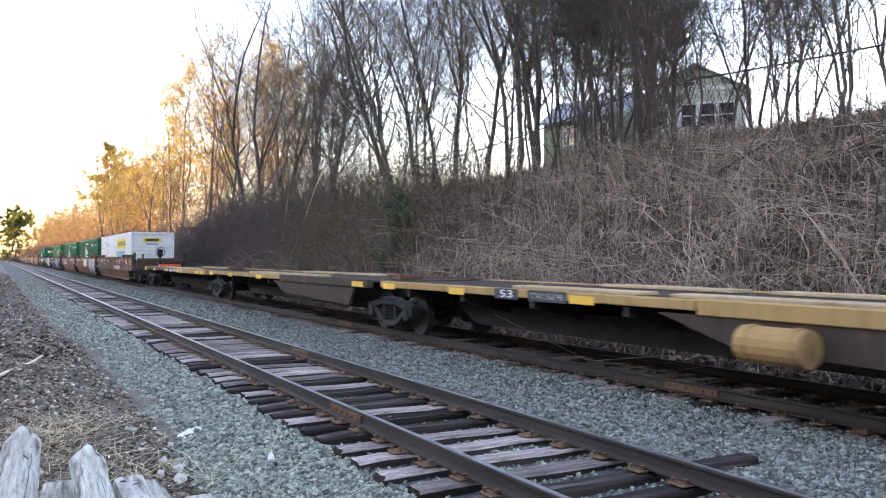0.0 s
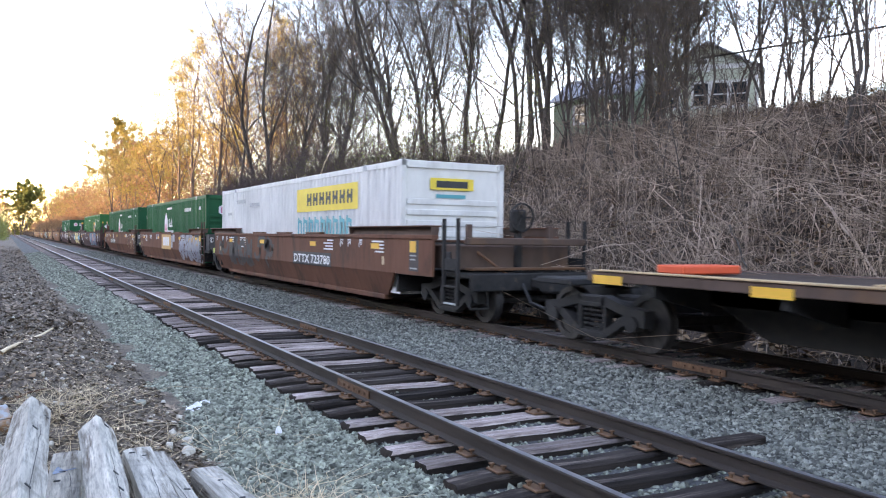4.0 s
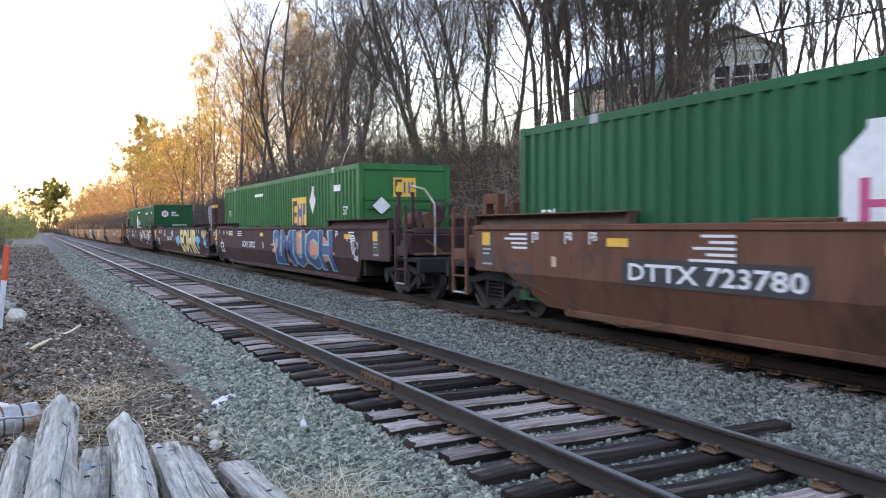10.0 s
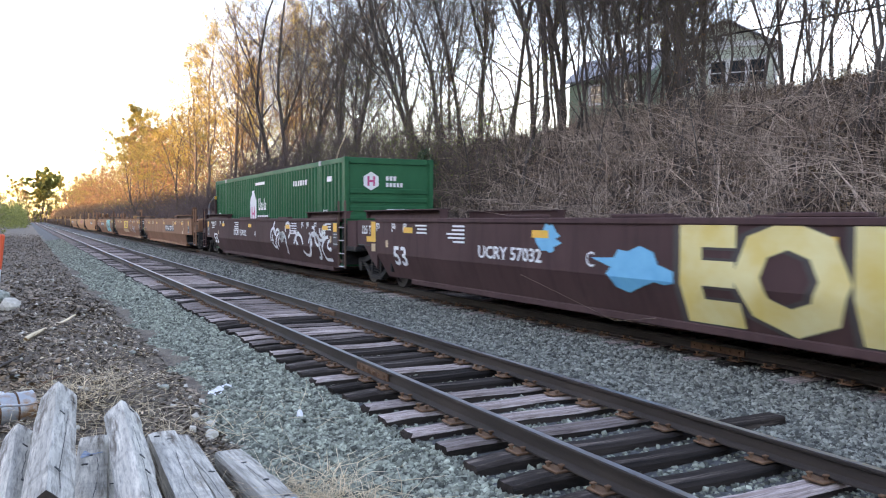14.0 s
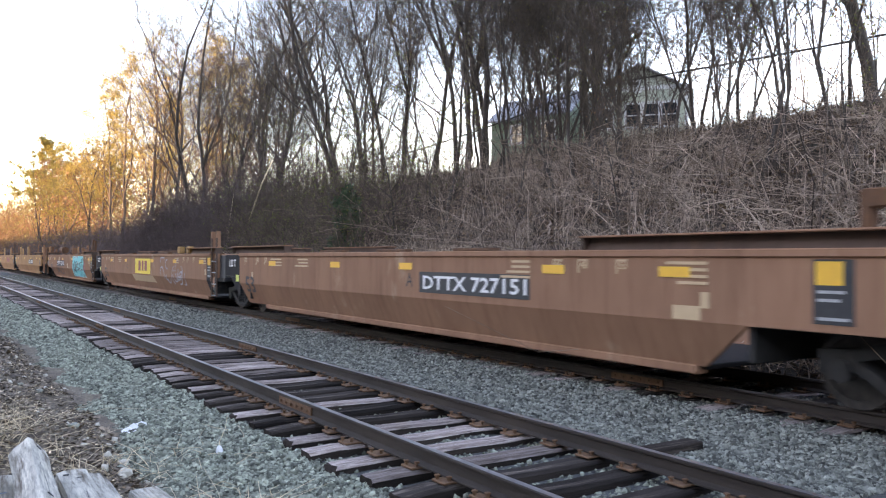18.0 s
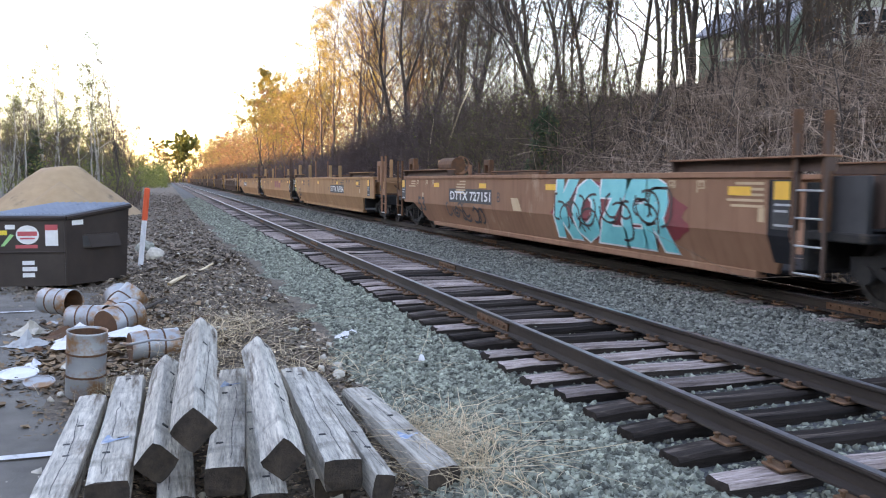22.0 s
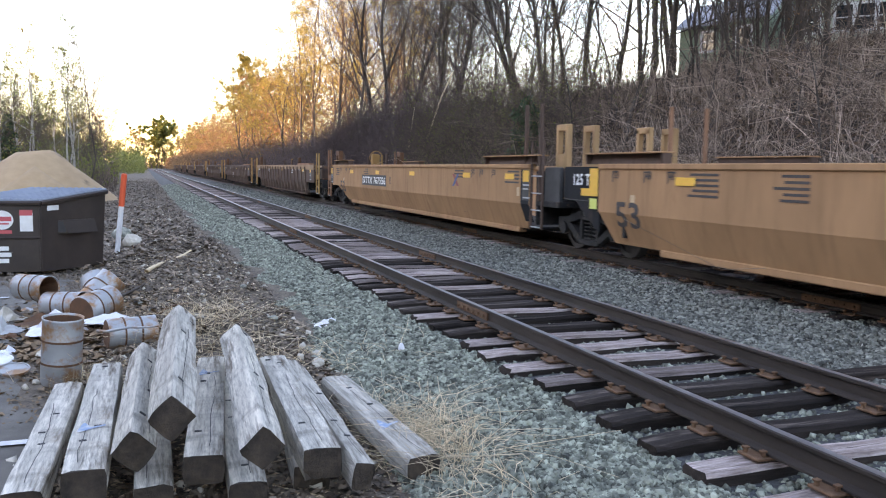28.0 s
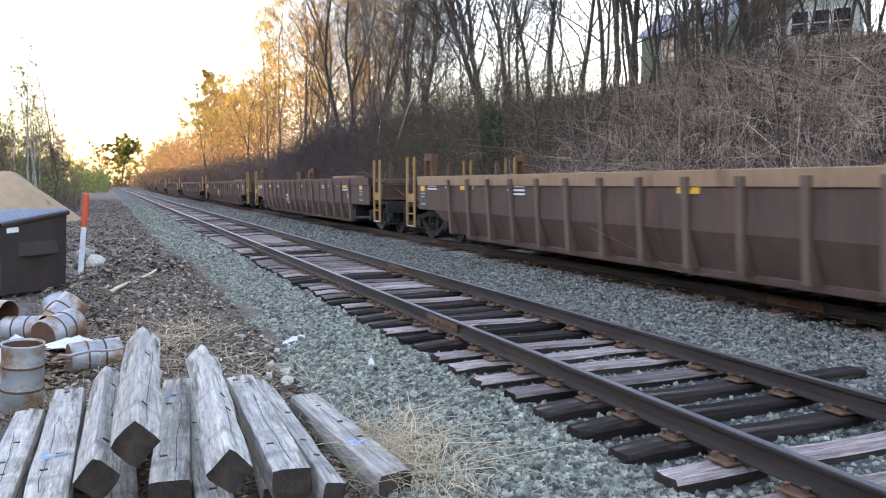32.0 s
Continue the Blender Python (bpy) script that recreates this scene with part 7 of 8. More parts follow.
stems("yard_edge_brush", 3000, lambda g, n: np.stack([-4.6 - (y := 62 + 250 * g.random(n) ** 1.3) * (0.028 + 0.13 * g.random(n)), y], -1), (1.2, 4.2), 0.02, 0.4, 108, "brush", "scrubby growth at the far edge of the yard", k=5)
ob, tipsC = stems("yard_edge_shrubs", 1400, lambda g, n: np.stack([-4.4 - (y := 64 + 240 * g.random(n) ** 1.2) * (0.028 + 0.13 * g.random(n)), y], -1), (2.0, 5.0), 0.02, 0.4, 109, "brush", "leafy shrubs at the far edge of the yard", k=5)
solo("yard_edge_leaves", mesh_np("yard_edge_leaves", *leaf_quads([tuple(v) for v in tipsC[:, 2:].reshape(-1, 3)], 22000, (0.06, 0.16), 10, 0.35)), "leaf", "yellow-green young leaves on far shrubs", "foliage", kind="stuff")
stems("straw_grass", 2600, lambda g, n: np.concatenate([np.stack([g.normal(-2.40, 0.16, n // 3), g.normal(5.2, 0.5, n // 3)], -1), np.stack([g.normal(-3.2, 0.7, n // 10), g.normal(7.9, 0.35, n // 10)], -1), np.stack([g.normal(-3.7, 0.3, n // 8), g.normal(9.2, 0.5, n // 8)], -1)]), (0.12, 0.42), 0.0042, 1.6, 110, "straw", "flattened dead straw grass", k=4, kind="grass", base=lambda x, y: max(ground_h(x, y), bed_h(x, y)) if x > -3.1 else ground_h(x, y))
stems("dry_weeds", 160, lambda g, n: np.concatenate([np.stack([g.normal(-4.82, 0.12, n // 2), g.normal(7.3, 0.2, n // 2)], -1), np.stack([g.normal(-3.9, 0.4, n - n // 2), g.normal(9.6, 0.7, n - n // 2)], -1)]), (0.25, 0.6), 0.002, 0.6, 111, "straw", "dry weed stalks by the scrap heap", k=5, kind="grass")


def leafy_band(name, n, region, size, seed, material, label):
    """Loose young foliage filling far woodland."""
    rg = np.random.default_rng(seed)
    solo(name, mesh_np(name, *leaf_quads(region(rg), n, size, seed, 0.6)), material, label, "foliage", kind="stuff")


def wood_points(g, n, x0, x1, y0, y1, h, power=1.2):
    y = y0 + (y1 - y0) * g.random(n) ** power
    x = x0 + (x1 - x0) * g.random(n)
    z = np.array([ground_h(float(a), float(b)) for a, b in zip(x, y)]) + h * g.random(n) ** 1.3
    return np.stack([x, y, z], -1)


leafy_band("far_bank_foliage", 70000, lambda g: wood_points(g, 7000, 9.0, 27, 96, 400, 12.5), (0.10, 0.26), 201, "bud_red", "reddish-gold young foliage of far woods")
leafy_band("far_bank_gold", 30000, lambda g: wood_points(g, 3600, 9.5, 26, 78, 260, 13), (0.06, 0.17), 202, "bud", "golden young foliage of far woods")
leafy_band("yard_wood_foliage", 18000, lambda g: wood_points(g, 1800, -40, -13, 100, 330, 6), (0.08, 0.2), 203, "leaf", "yellow-green young foliage beyond the yard")
leafy_band("end_wood_foliage", 15000, lambda g: wood_points(g, 1100, -95, 95, 496, 540, 17, 1.0), (0.4, 1.1), 204, "bud", "golden woods closing the end of the line")
stems("end_wood_stems", 900, lambda g, n: np.stack([g.uniform(-95, 95, n), g.uniform(494, 530, n)], -1), (6, 20), 0.16, 0.12, 205, "brush", "dim trunks closing the end of the line", k=4)
for sx, x0, x1, seed in ((1, 7.6, 12.0, 206), (-1, -11.0, -4.6, 207)):
    leafy_band("far_verge_bushes" if sx > 0 else "far_yard_bushes", 30000, lambda g: wood_points(g, 2600, x0, x1, 190, 490, 5.5, 1.0), (0.10, 0.26), seed, "bud_red" if sx > 0 else "leaf", "leafy bushes crowding the far line")


# ---- stack of old railway ties ----
def old_tie(a, b, w, h, roll, label, mark=None, seed=0):
    """A tie whose top middle line runs from a (near end) to b (far end)."""
    r = random.Random(seed)
    a, b = Vector(a), Vector(b)
    L = (b - a).length
    yv = (b - a).normalized()
    xv = yv.cross(Vector((0, 0, 1))).normalized()
    zv = xv.cross(yv)
    m = Matrix((xv, yv, zv)).transposed().to_4x4() @ Matrix.Rotation(radians(roll), 4, "Y")
    top = h / 2 if not roll else (w + h) * 0.5 * 0.7071
    m = Matrix.Translation((a + b) / 2 - zv * top) @ m
    t = thing("old_tie", label, "railway tie", "stacked old ties", at=m)
    st = [-L / 2 + L * k / 9 for k in range(10)]
    prof = [(-1, -1), (-0.55, -1), (0.55, -1), (1, -1), (1, -0.4), (1, 0.45), (1, 1), (0.5, 1), (-0.5, 1), (-1, 1), (-1, 0.4), (-1, -0.4)]
    V = []
    for k, y in enumerate(st):
        e = 1.0 if 0 < k < 9 else 0.97
        for px, pz in prof:
            c = 0.93 if abs(px) == 1 and abs(pz) == 1 else 1.0
            V.append((px * w / 2 * c * e + r.gauss(0, 0.0025), y + (r.gauss(0, 0.008) if e < 1 else 0), pz * h / 2 * c * e + r.gauss(0, 0.003)))
    n = len(prof)
    F = [(k * n + i, k * n + (i + 1) % n, (k + 1) * n + (i + 1) % n, (k + 1) * n + i) for k in range(9) for i in range(n)]
    part("timber", MB().add(V, [tuple(reversed(q)) for q in F]), "pile", t)
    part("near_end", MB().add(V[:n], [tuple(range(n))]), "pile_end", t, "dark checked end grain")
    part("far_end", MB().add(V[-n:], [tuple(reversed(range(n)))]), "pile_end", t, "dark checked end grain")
    for k in range(3):
        y = r.uniform(-L * 0.4, L * 0.45)
        x = r.uniform(-0.25, 0.25) * w
        part("spike_hole", MB().box((x - 0.022, y - 0.009, h / 2 - 0.006), (x + 0.022, y + 0.012, h / 2 + 0.006), 0.003), "black", t, "dark spike hole")
    cr = MB()
    x = r.uniform(-0.2, 0.2) * w
    y = -L * 0.45
    while y < L * 0.2:
        y2 = y + r.uniform(0.1, 0.22)
        x2 = x + r.gauss(0, 0.008)
        cr.add([(x - 0.002, y, h / 2 + 0.003), (x + 0.003, y, h / 2 + 0.003), (x2 + 0.003, y2, h / 2 + 0.003), (x2 - 0.002, y2, h / 2 + 0.003)], [(0, 1, 2, 3)])
        x, y = x2, y2
    part("crack", cr, "black", t, "drying crack")
    if mark is not None:
        part("paint_mark", MB().add([(-w * 0.36, mark - 0.05, h / 2 + 0.0045), (-w * 0.30, mark - 0.075, h / 2 + 0.0045), (0.0, mark - 0.012, h / 2 + 0.0045), (w * 0.33, mark + 0.03, h / 2 + 0.0045), (w * 0.30, mark + 0.055, h / 2 + 0.0045), (-0.01, mark + 0.018, h / 2 + 0.0045), (-w * 0.2, mark + 0.12, h / 2 + 0.0045), (-w * 0.26, mark + 0.11, h / 2 + 0.0045)], [(0, 1, 2, 5), (2, 3, 4, 5), (0, 5, 6, 7)]), "blue", t, "faded blue spray mark")
    return t


LT = "weathered grey railway tie lying in a stack"
old_tie((-4.66, 4.62, 0.04), (-4.64, 7.22, 0.03), 0.24, 0.18, 0, LT + " with blue mark", -0.55, 1)
old_tie((-4.20, 4.55, 0.45), (-4.06, 7.15, 0.53), 0.205, 0.205, 45, LT + ", set on its edge", None, 2)
old_tie((-4.40, 4.72, 0.22), (-4.34, 7.25, 0.20), 0.20, 0.19, 40, LT + ", brown end showing", None, 3)
old_tie((-4.03, 4.62, 0.06), (-3.80, 7.12, 0.05), 0.235, 0.18, 0, LT + " with blue mark", 0.65, 4)
old_tie((-3.735, 4.32, 0.30), (-3.61, 6.92, 0.38), 0.195, 0.195, 45, LT + ", set on its edge", None, 5)
old_tie((-3.36, 4.52, 0.06), (-3.29, 7.0, 0.05), 0.235, 0.19, 0, LT, None, 6)
old_tie((-3.14, 4.42, 0.0), (-3.13, 6.95, 0.04), 0.13, 0.17, 8, LT + ", split lengthwise", None, 7)
old_tie((-2.66, 4.70, -0.13), (-2.82, 6.62, -0.07), 0.235, 0.16, 0, LT + " with blue paint", -0.35, 8)
old_tie((-4.98, 4.75, -0.09), (-4.93, 7.1, -0.09), 0.22, 0.17, 0, LT + ", half buried", None, 9)
old_tie((-4.30, 4.7, -0.125), (-4.28, 7.2, -0.125), 0.23, 0.17, 0, LT + " at the bottom", None, 10)
old_tie((-3.78, 4.6, -0.125), (-3.66, 7.1, -0.125), 0.23, 0.17, 0, LT + " at the bottom", None, 11)
old_tie((-3.38, 4.75, -0.13), (-3.16, 7.2, -0.13), 0.23, 0.17, 0, LT + " at the bottom", None, 12)

# ---- dumpster ----
ux, uy = Vector((-1.0, 0.09, 0)).normalized(), Vector((0.72, 0.69, 0)).normalized()
dm = Matrix(((-ux[0], uy[0], 0, -6.05), (-ux[1], uy[1], 0, 15.78), (0, 0, 1, -0.26), (0, 0, 0, 1)))
dump = thing("dumpster", "dark brown steel dumpster with grey plastic lids", "dumpster", at=pose(-6.05, 15.78, -0.28, 0, 0, 0))
DW, DD, H0, H1 = 1.25, 1.42, 1.28, 1.46


def dpt(a, d, z):
    """a: along the front towards the yard, d: back along the side, z: up."""
    return ux * a + uy * d + Vector((0, 0, z))


b = MB()
P8 = [dpt(0, 0, 0.06), dpt(DW, 0, 0.06), dpt(DW, DD, 0.06), dpt(0, DD * 0.93, 0.06), dpt(0, 0, H0), dpt(DW, 0, H0), dpt(DW, DD, H1), dpt(0, DD, H1)]
b.hexa([tuple(p) for p in P8])
part("body", b, "dump", dump)
rim = MB()
for p, q in ((dpt(-0.03, -0.03, H0), dpt(DW + 0.03, -0.03, H0)), (dpt(-0.03, -0.03, H0), dpt(-0.03, DD, H1)), (dpt(DW, -0.03, H0), dpt(DW, DD, H1)), (dpt(0, DD, H1), dpt(DW, DD, H1))):
    rim.tube(p, q, 0.045, n=6)
part("rim", rim, "dump", dump)
rib = MB()
rib.tube(dpt(0.0, -0.012, H0 * 0.52), dpt(DW, -0.012, H0 * 0.52), 0.022, n=6)
rib.tube(dpt(0.0, 0.0, 0.06), dpt(0.0, 0.0, H0), 0.03, n=6)
part("stiffener", rib, "dump", dump)
sl = MB().hexa([tuple(p) for p in (dpt(0.0, 0.35, 0.72), dpt(-0.16, 0.35, 0.72), dpt(-0.16, 1.02, 0.72), dpt(0.0, 1.02, 0.72), dpt(0.0, 0.35, 0.96), dpt(-0.10, 0.35, 0.96), dpt(-0.10, 1.02, 0.96), dpt(0.0, 1.02, 0.96))])
part("fork_pocket", sl, "dump", dump, "welded fork pocket")
# Flat black sheet on the solid pocket, painted as the shade inside its opening.
part("pocket_opening", MB().add([dpt(-0.005, 0.345, 0.745), dpt(-0.14, 0.345, 0.745), dpt(-0.088, 0.345, 0.935), dpt(-0.005, 0.345, 0.935)], [(0, 1, 2, 3)]), "black", dump)
for k, (a0, a1) in enumerate(((-0.02, DW * 0.49), (DW * 0.51, DW + 0.02))):
    ldm = MB().hexa([tuple(p) for p in (dpt(a0, -0.05, H0 + 0.03), dpt(a1, -0.05, H0 + 0.03), dpt(a1, DD, H1 + 0.03), dpt(a0, DD, H1 + 0.03), dpt(a0, -0.05, H0 + 0.065), dpt(a1, -0.05, H0 + 0.065), dpt(a1, DD, H1 + 0.065), dpt(a0, DD, H1 + 0.065))])
    lid = part("lid", ldm, "lid", dump, "grey ribbed plastic lid")
    for j in range(6):
        a = a0 + (a1 - a0) * (j + 0.5) / 6
        part("lid_rib", MB().tube(dpt(a, -0.02, H0 + 0.067), dpt(a, DD - 0.05, H1 + 0.067), 0.018, n=6), "lid", lid)


def sticker(a0, z0, a1, z1, m, lab, off=0.012, parent=dump):
    return part("sticker", MB().add([dpt(a0, -off, z0), dpt(a1, -off, z0), dpt(a1, -off, z1), dpt(a0, -off, z1)], [(0, 1, 2, 3)]), m, parent, lab)


M["sticker_red"] = mat("red_sticker", (0.62, 0.10, 0.11), (0.55, 0.09, 0.10), 5.0, 0.4, bump=0.0)
M["sticker_green"] = mat("green_sticker", (0.30, 0.62, 0.25), (0.26, 0.55, 0.22), 5.0, 0.4, bump=0.0)
rd = MB().add([dpt(0.62 + 0.19 * math.cos(2 * math.pi * k / 20), -0.012, 0.98 + 0.17 * math.sin(2 * math.pi * k / 20)) for k in range(20)], [tuple(range(20))])
part("sticker", rd, "white", dump, "round white and red company sticker")
sticker(0.78, 0.96, 0.46, 1.04, "sticker_red", "red lettering bar", 0.016)
sticker(0.74, 0.90, 0.50, 0.93, "sticker_red", "red lettering bar", 0.016)
sticker(0.82, 0.74, 0.46, 0.80, "sticker_red", "red number bar")
sticker(0.33, 0.78, 0.12, 1.1, "white", "white notice")
sticker(0.33, 1.06, 0.12, 1.16, "sticker_red", "red notice heading", 0.016)
for z in (0.44, 0.33, 0.22):
    sticker(0.72, z, 0.52 if z != 0.33 else 0.48, z + 0.075, "white", "small white label")
sticker(1.08, 0.98, 0.95, 1.06, "decal_bright", "small yellow label")
sticker(0.98, 1.08, 0.82, 1.16, "white", "small white label")
part("sticker", MB().add([dpt(1.06, -0.012, 0.78), dpt(1.0, -0.012, 0.78), dpt(0.84, -0.012, 0.97), dpt(0.9, -0.012, 1.0)], [(0, 1, 2, 3)]), "sticker_green", dump, "green strip label")
part("sticker", MB().add([dpt(-0.012, 0.12, 1.14), dpt(-0.012, 0.36, 1.15), dpt(-0.012, 0.36, 1.24), dpt(-0.012, 0.12, 1.23)], [(0, 1, 2, 3)]), "white", dump, "small white label")

# ---- marker post ----
mp_ = thing("marker_post", "leaning white marker post with an orange top", "post", at=pose(-4.9, 18.3, -0.32, 0, 6.0, 0))
part("post", MB().tube((0, 0, 0), (0, 0, 1.2), 0.055, n=12), "litter_white", mp_)
part("sleeve", MB().tube((0, 0, 1.15), (0, 0, 1.83), 0.06, n=12), "post_orange", mp_, "orange reflective sleeve")
part("cap", MB().tube((0, 0, 1.83), (0, 0, 1.85), 0.06, 0.03, n=12), "post_orange", mp_)


# ---- spike kegs and scrap ----
def keg(m, label, rusty=False, open_end=True, rr=0.165, hh=0.5):
    k = thing("metal_keg", label, "keg", "old spike kegs", at=m)
    n = 20
    V, F = [], []
    prof = [(rr * 0.95, 0), (rr, 0.02), (rr, hh * 0.3), (rr * 1.02, hh * 0.32), (rr, hh * 0.34), (rr, hh * 0.66), (rr * 1.02, hh * 0.68), (rr, hh * 0.7), (rr, hh - 0.02), (rr * 1.03, hh), (rr * 0.98, hh), (rr * 0.95, hh - 0.02), (rr * 0.95, 0.03)]
    for r, z in prof:
        V += [(r * math.cos(2 * math.pi * i / n), r * math.sin(2 * math.pi * i / n), z) for i in range(n)]
    for j in range(len(prof) - 1):
        F += [(j * n + i, j * n + (i + 1) % n, (j + 1) * n + (i + 1) % n, (j + 1) * n + i) for i in range(n)]
    part("shell", MB().add(V, F), "pail", k, smooth=True)
    part("inside", MB().ring((0, 0, hh * 0.52), 2, rr * 0.944, rr * 0.935, hh * 0.9, n), "rust", k, "rusted inside")
    part("bottom", MB().tube((0, 0, 0.0), (0, 0, 0.02), rr * 0.94, n=n), "rust", k, "rusted bottom")
    for z in (0.33, 0.67):
        part("hoop", MB().ring((0, 0, hh * z), 2, rr * 1.035, rr * 1.0, 0.018, n), "rust", k, "rusty hoop")
    return k


KL = "dented galvanised spike keg, rust-stained"
keg(pose(-5.05, 7.75, -0.25, 4, 3, 10), KL + ", standing", rr=0.17, hh=0.60)
keg(pose(-5.85, 11.45, 0.12, 90, 0, 50), KL + ", lying on others")
keg(pose(-5.5, 11.0, -0.06, 88, 0, 62), KL + ", lying on its side")
keg(pose(-5.05, 10.35, -0.06, 82, 0, 140), KL + ", mouth open and rusty", rr=0.19)
keg(pose(-5.05, 11.1, -0.12, 50, 0, 120), KL + ", tipped over", rr=0.19)
keg(pose(-4.82, 11.2, -0.1, 62, 0, 200), KL + ", tipped over", rr=0.19)
keg(pose(-4.72, 8.95, -0.07, 90, 0, 105), KL + ", lying behind the ties", rr=0.16)


def disc_lid(x, y, r, tilt, turn, m, label):
    b = MB().tube((0, 0, 0), (0, 0, 0.012), r, r * 0.97, 22)
    b.ring((0, 0, 0.014), 2, r, r * 0.9, 0.012, 22)
    return solo("keg_lid", b, m, label, "lid", "scrap lids", at=pose(x, y, ground_h(x, y) + 0.05, tilt, 0, turn))


disc_lid(-5.75, 8.75, 0.19, 6, 0, "litter_white", "round white lid lying on the scrap heap")
disc_lid(-6.25, 8.6, 0.2, -7, 40, "pale_stone", "round cream lid lying on the scrap heap")
disc_lid(-6.05, 8.2, 0.2, 4, 80, "litter_white", "round white lid lying on the asphalt")
disc_lid(-5.5, 8.3, 0.14, 12, 10, "pail", "bent grey lid on the scrap heap")


def crumple(name, x, y, z, size, seed, m, label, category="scrap", flat=0.5):
    r = random.Random(seed)
    b = MB()
    n, V = 7, []
    for j in range(n):
        for i in range(n):
            a, c = (i / (n - 1) - 0.5), (j / (n - 1) - 0.5)
            q = max(0.0, 1 - 2.1 * math.hypot(a, c))
            V.append((a * size * r.uniform(0.8, 1.15), c * size * r.uniform(0.6, 1.0), size * flat * q * r.uniform(0.4, 1.0) - 0.01))
    b.add(V, [(j * n + i, j * n + i + 1, (j + 1) * n + i + 1, (j + 1) * n + i) for j in range(n - 1) for i in range(n - 1)])
    return solo(name, b, m, label, category, "scraps", at=pose(x, y, z, 0, 0, r.uniform(0, 360)))


def rest_z(x, y):
    return max(ground_h(x, y), bed_h(x, y)) if x > -3.05 else ground_h(x, y)


crumple("plastic_scrap", -2.28, 9.55, rest_z(-2.28, 9.55) + 0.02, 0.30, 1, "litter_white", "crumpled white plastic scrap on ballast", flat=0.28)
crumple("plastic_scrap", -2.15, 9.75, rest_z(-2.15, 9.75) + 0.02, 0.16, 2, "litter_white", "crumpled white plastic scrap on ballast", flat=0.3)
crumple("plastic_sheet", -5.3, 10.0, ground_h(-5.3, 10.0) + 0.08, 0.75, 3, "litter_white", "torn white plastic sheet over the scrap heap", flat=0.35)
crumple("plastic_sheet", -4.72, 9.9, ground_h(-4.72, 9.9) + 0.06, 0.6, 4, "litter_white", "torn white plastic sheet over the scrap heap", flat=0.3)
crumple("rusty_sheet", -5.5, 10.9, ground_h(-5.5, 10.9) + 0.05, 0.6, 5, "rust", "crumpled rusty sheet metal in the heap", flat=0.35)
crumple("rag", -6.0, 11.2, ground_h(-6.0, 11.2) + 0.05, 0.5, 6, "pale_stone", "dirty cream rag in the heap", flat=0.4)
crumple("plastic_scrap", -5.9, 10.4, ground_h(-5.9, 10.4) + 0.05, 0.5, 16, "castgrey", "grey scrap in the heap", flat=0.4)


rs = random.Random(31)
for k in range(16):
    x, y = rs.uniform(-6.3, -4.75), rs.uniform(8.4, 12.6)
    what, m = rs.choice((("rusty_scrap", "rust"), ("metal_scrap", "pail"), ("plastic_scrap", "litter_white"), ("bark_scrap", "bark"), ("cardboard_scrap", "pale_stone")))
    crumple(what, x, y, ground_h(x, y) + 0.03, rs.uniform(0.18, 0.45), 40 + k, m, "bent " + what.replace("_", " ") + " in the scrap heap", flat=rs.uniform(0.2, 0.45))
flakes("heap_leaves", 2600, lambda g, n: np.stack([g.normal(-5.25, 0.45, n), g.normal(10.3, 1.1, n)], -1), (0.03, 0.09), 19, ground_h, "deadleaf", "dry leaves blown into the scrap heap", 0.6)


def rock(name, x, y, size, seed, m, label):
    r = random.Random(seed)
    bm = bmesh.new()
    bmesh.ops.create_icosphere(bm, subdivisions=2, radius=0.5)
    for v in bm.verts:
        d = 1 + 0.28 * noise.noise(v.co * 2.2 + Vector((seed, 0, 0)))
        v.co = Vector((v.co.x * size[0] * d, v.co.y * size[1] * d, v.co.z * size[2] * d))
    me = bpy.data.meshes.new(name)
    bm.to_mesh(me)
    bm.free()
    return solo(name, me, m, label, "stone", "loose stones", at=pose(x, y, rest_z(x, y) + size[2] * 0.25, 0, 0, r.uniform(0, 360)))


rock("stone", -2.72, 7.78, (0.17, 0.13, 0.11), 3, "pale_stone", "rounded cream stone at the ballast edge")
rock("stone", -1.88, 7.68, (0.09, 0.07, 0.12), 4, "litter_white", "pale upright stone on ballast")
rock("stone", -2.62, 8.32, (0.2, 0.12, 0.06), 5, "pale_stone", "flat pale stone at the ballast edge")
rock("stone", -4.6, 19.6, (0.5, 0.4, 0.35), 6, "pale_stone", "tan boulder behind the marker post")
rock("stone", -4.9, 22.5, (0.6, 0.5, 0.4), 7, "stone2", "grey boulder in the yard")
rr2 = random.Random(9)
for k in range(16):
    x, y = rr2.uniform(-4.6, -2.5), rr2.uniform(7, 20)
    s = rr2.uniform(0.06, 0.13)
    rock("stone", x, y, (s, s * 0.8, s * 0.6), 20 + k, "stone2" if k % 3 else "pale_stone", "small loose stone on dirt")


def log(name, p, q, r0, m, label, seed):
    r = random.Random(seed)
    p, q = Vector(p), Vector(q)
    pts = [p.lerp(q, k / 5) + Vector((r.gauss(0, 0.03), r.gauss(0, 0.03), r.gauss(0, 0.008))) for k in range(6)]
    V, F = tubes_np([(pts, [r0 * (1 - 0.1 * k) for k in range(6)])], 6)
    return solo(name, mesh_np(name, V, F), m, label, "branch", "fallen wood", at=None)


log("branch", (-4.35, 13.6, 0.0), (-3.55, 15.3, 0.14), 0.035, "straw", "bleached fallen branch on the dirt berm", 1)
log("branch", (-4.85, 11.5, -0.14), (-4.2, 12.3, 0.02), 0.025, "bark", "dark fallen branch on dirt", 2)
log("branch", (-4.7, 11.9, -0.12), (-4.0, 12.2, 0.05), 0.02, "bark", "dark fallen branch on dirt", 3)
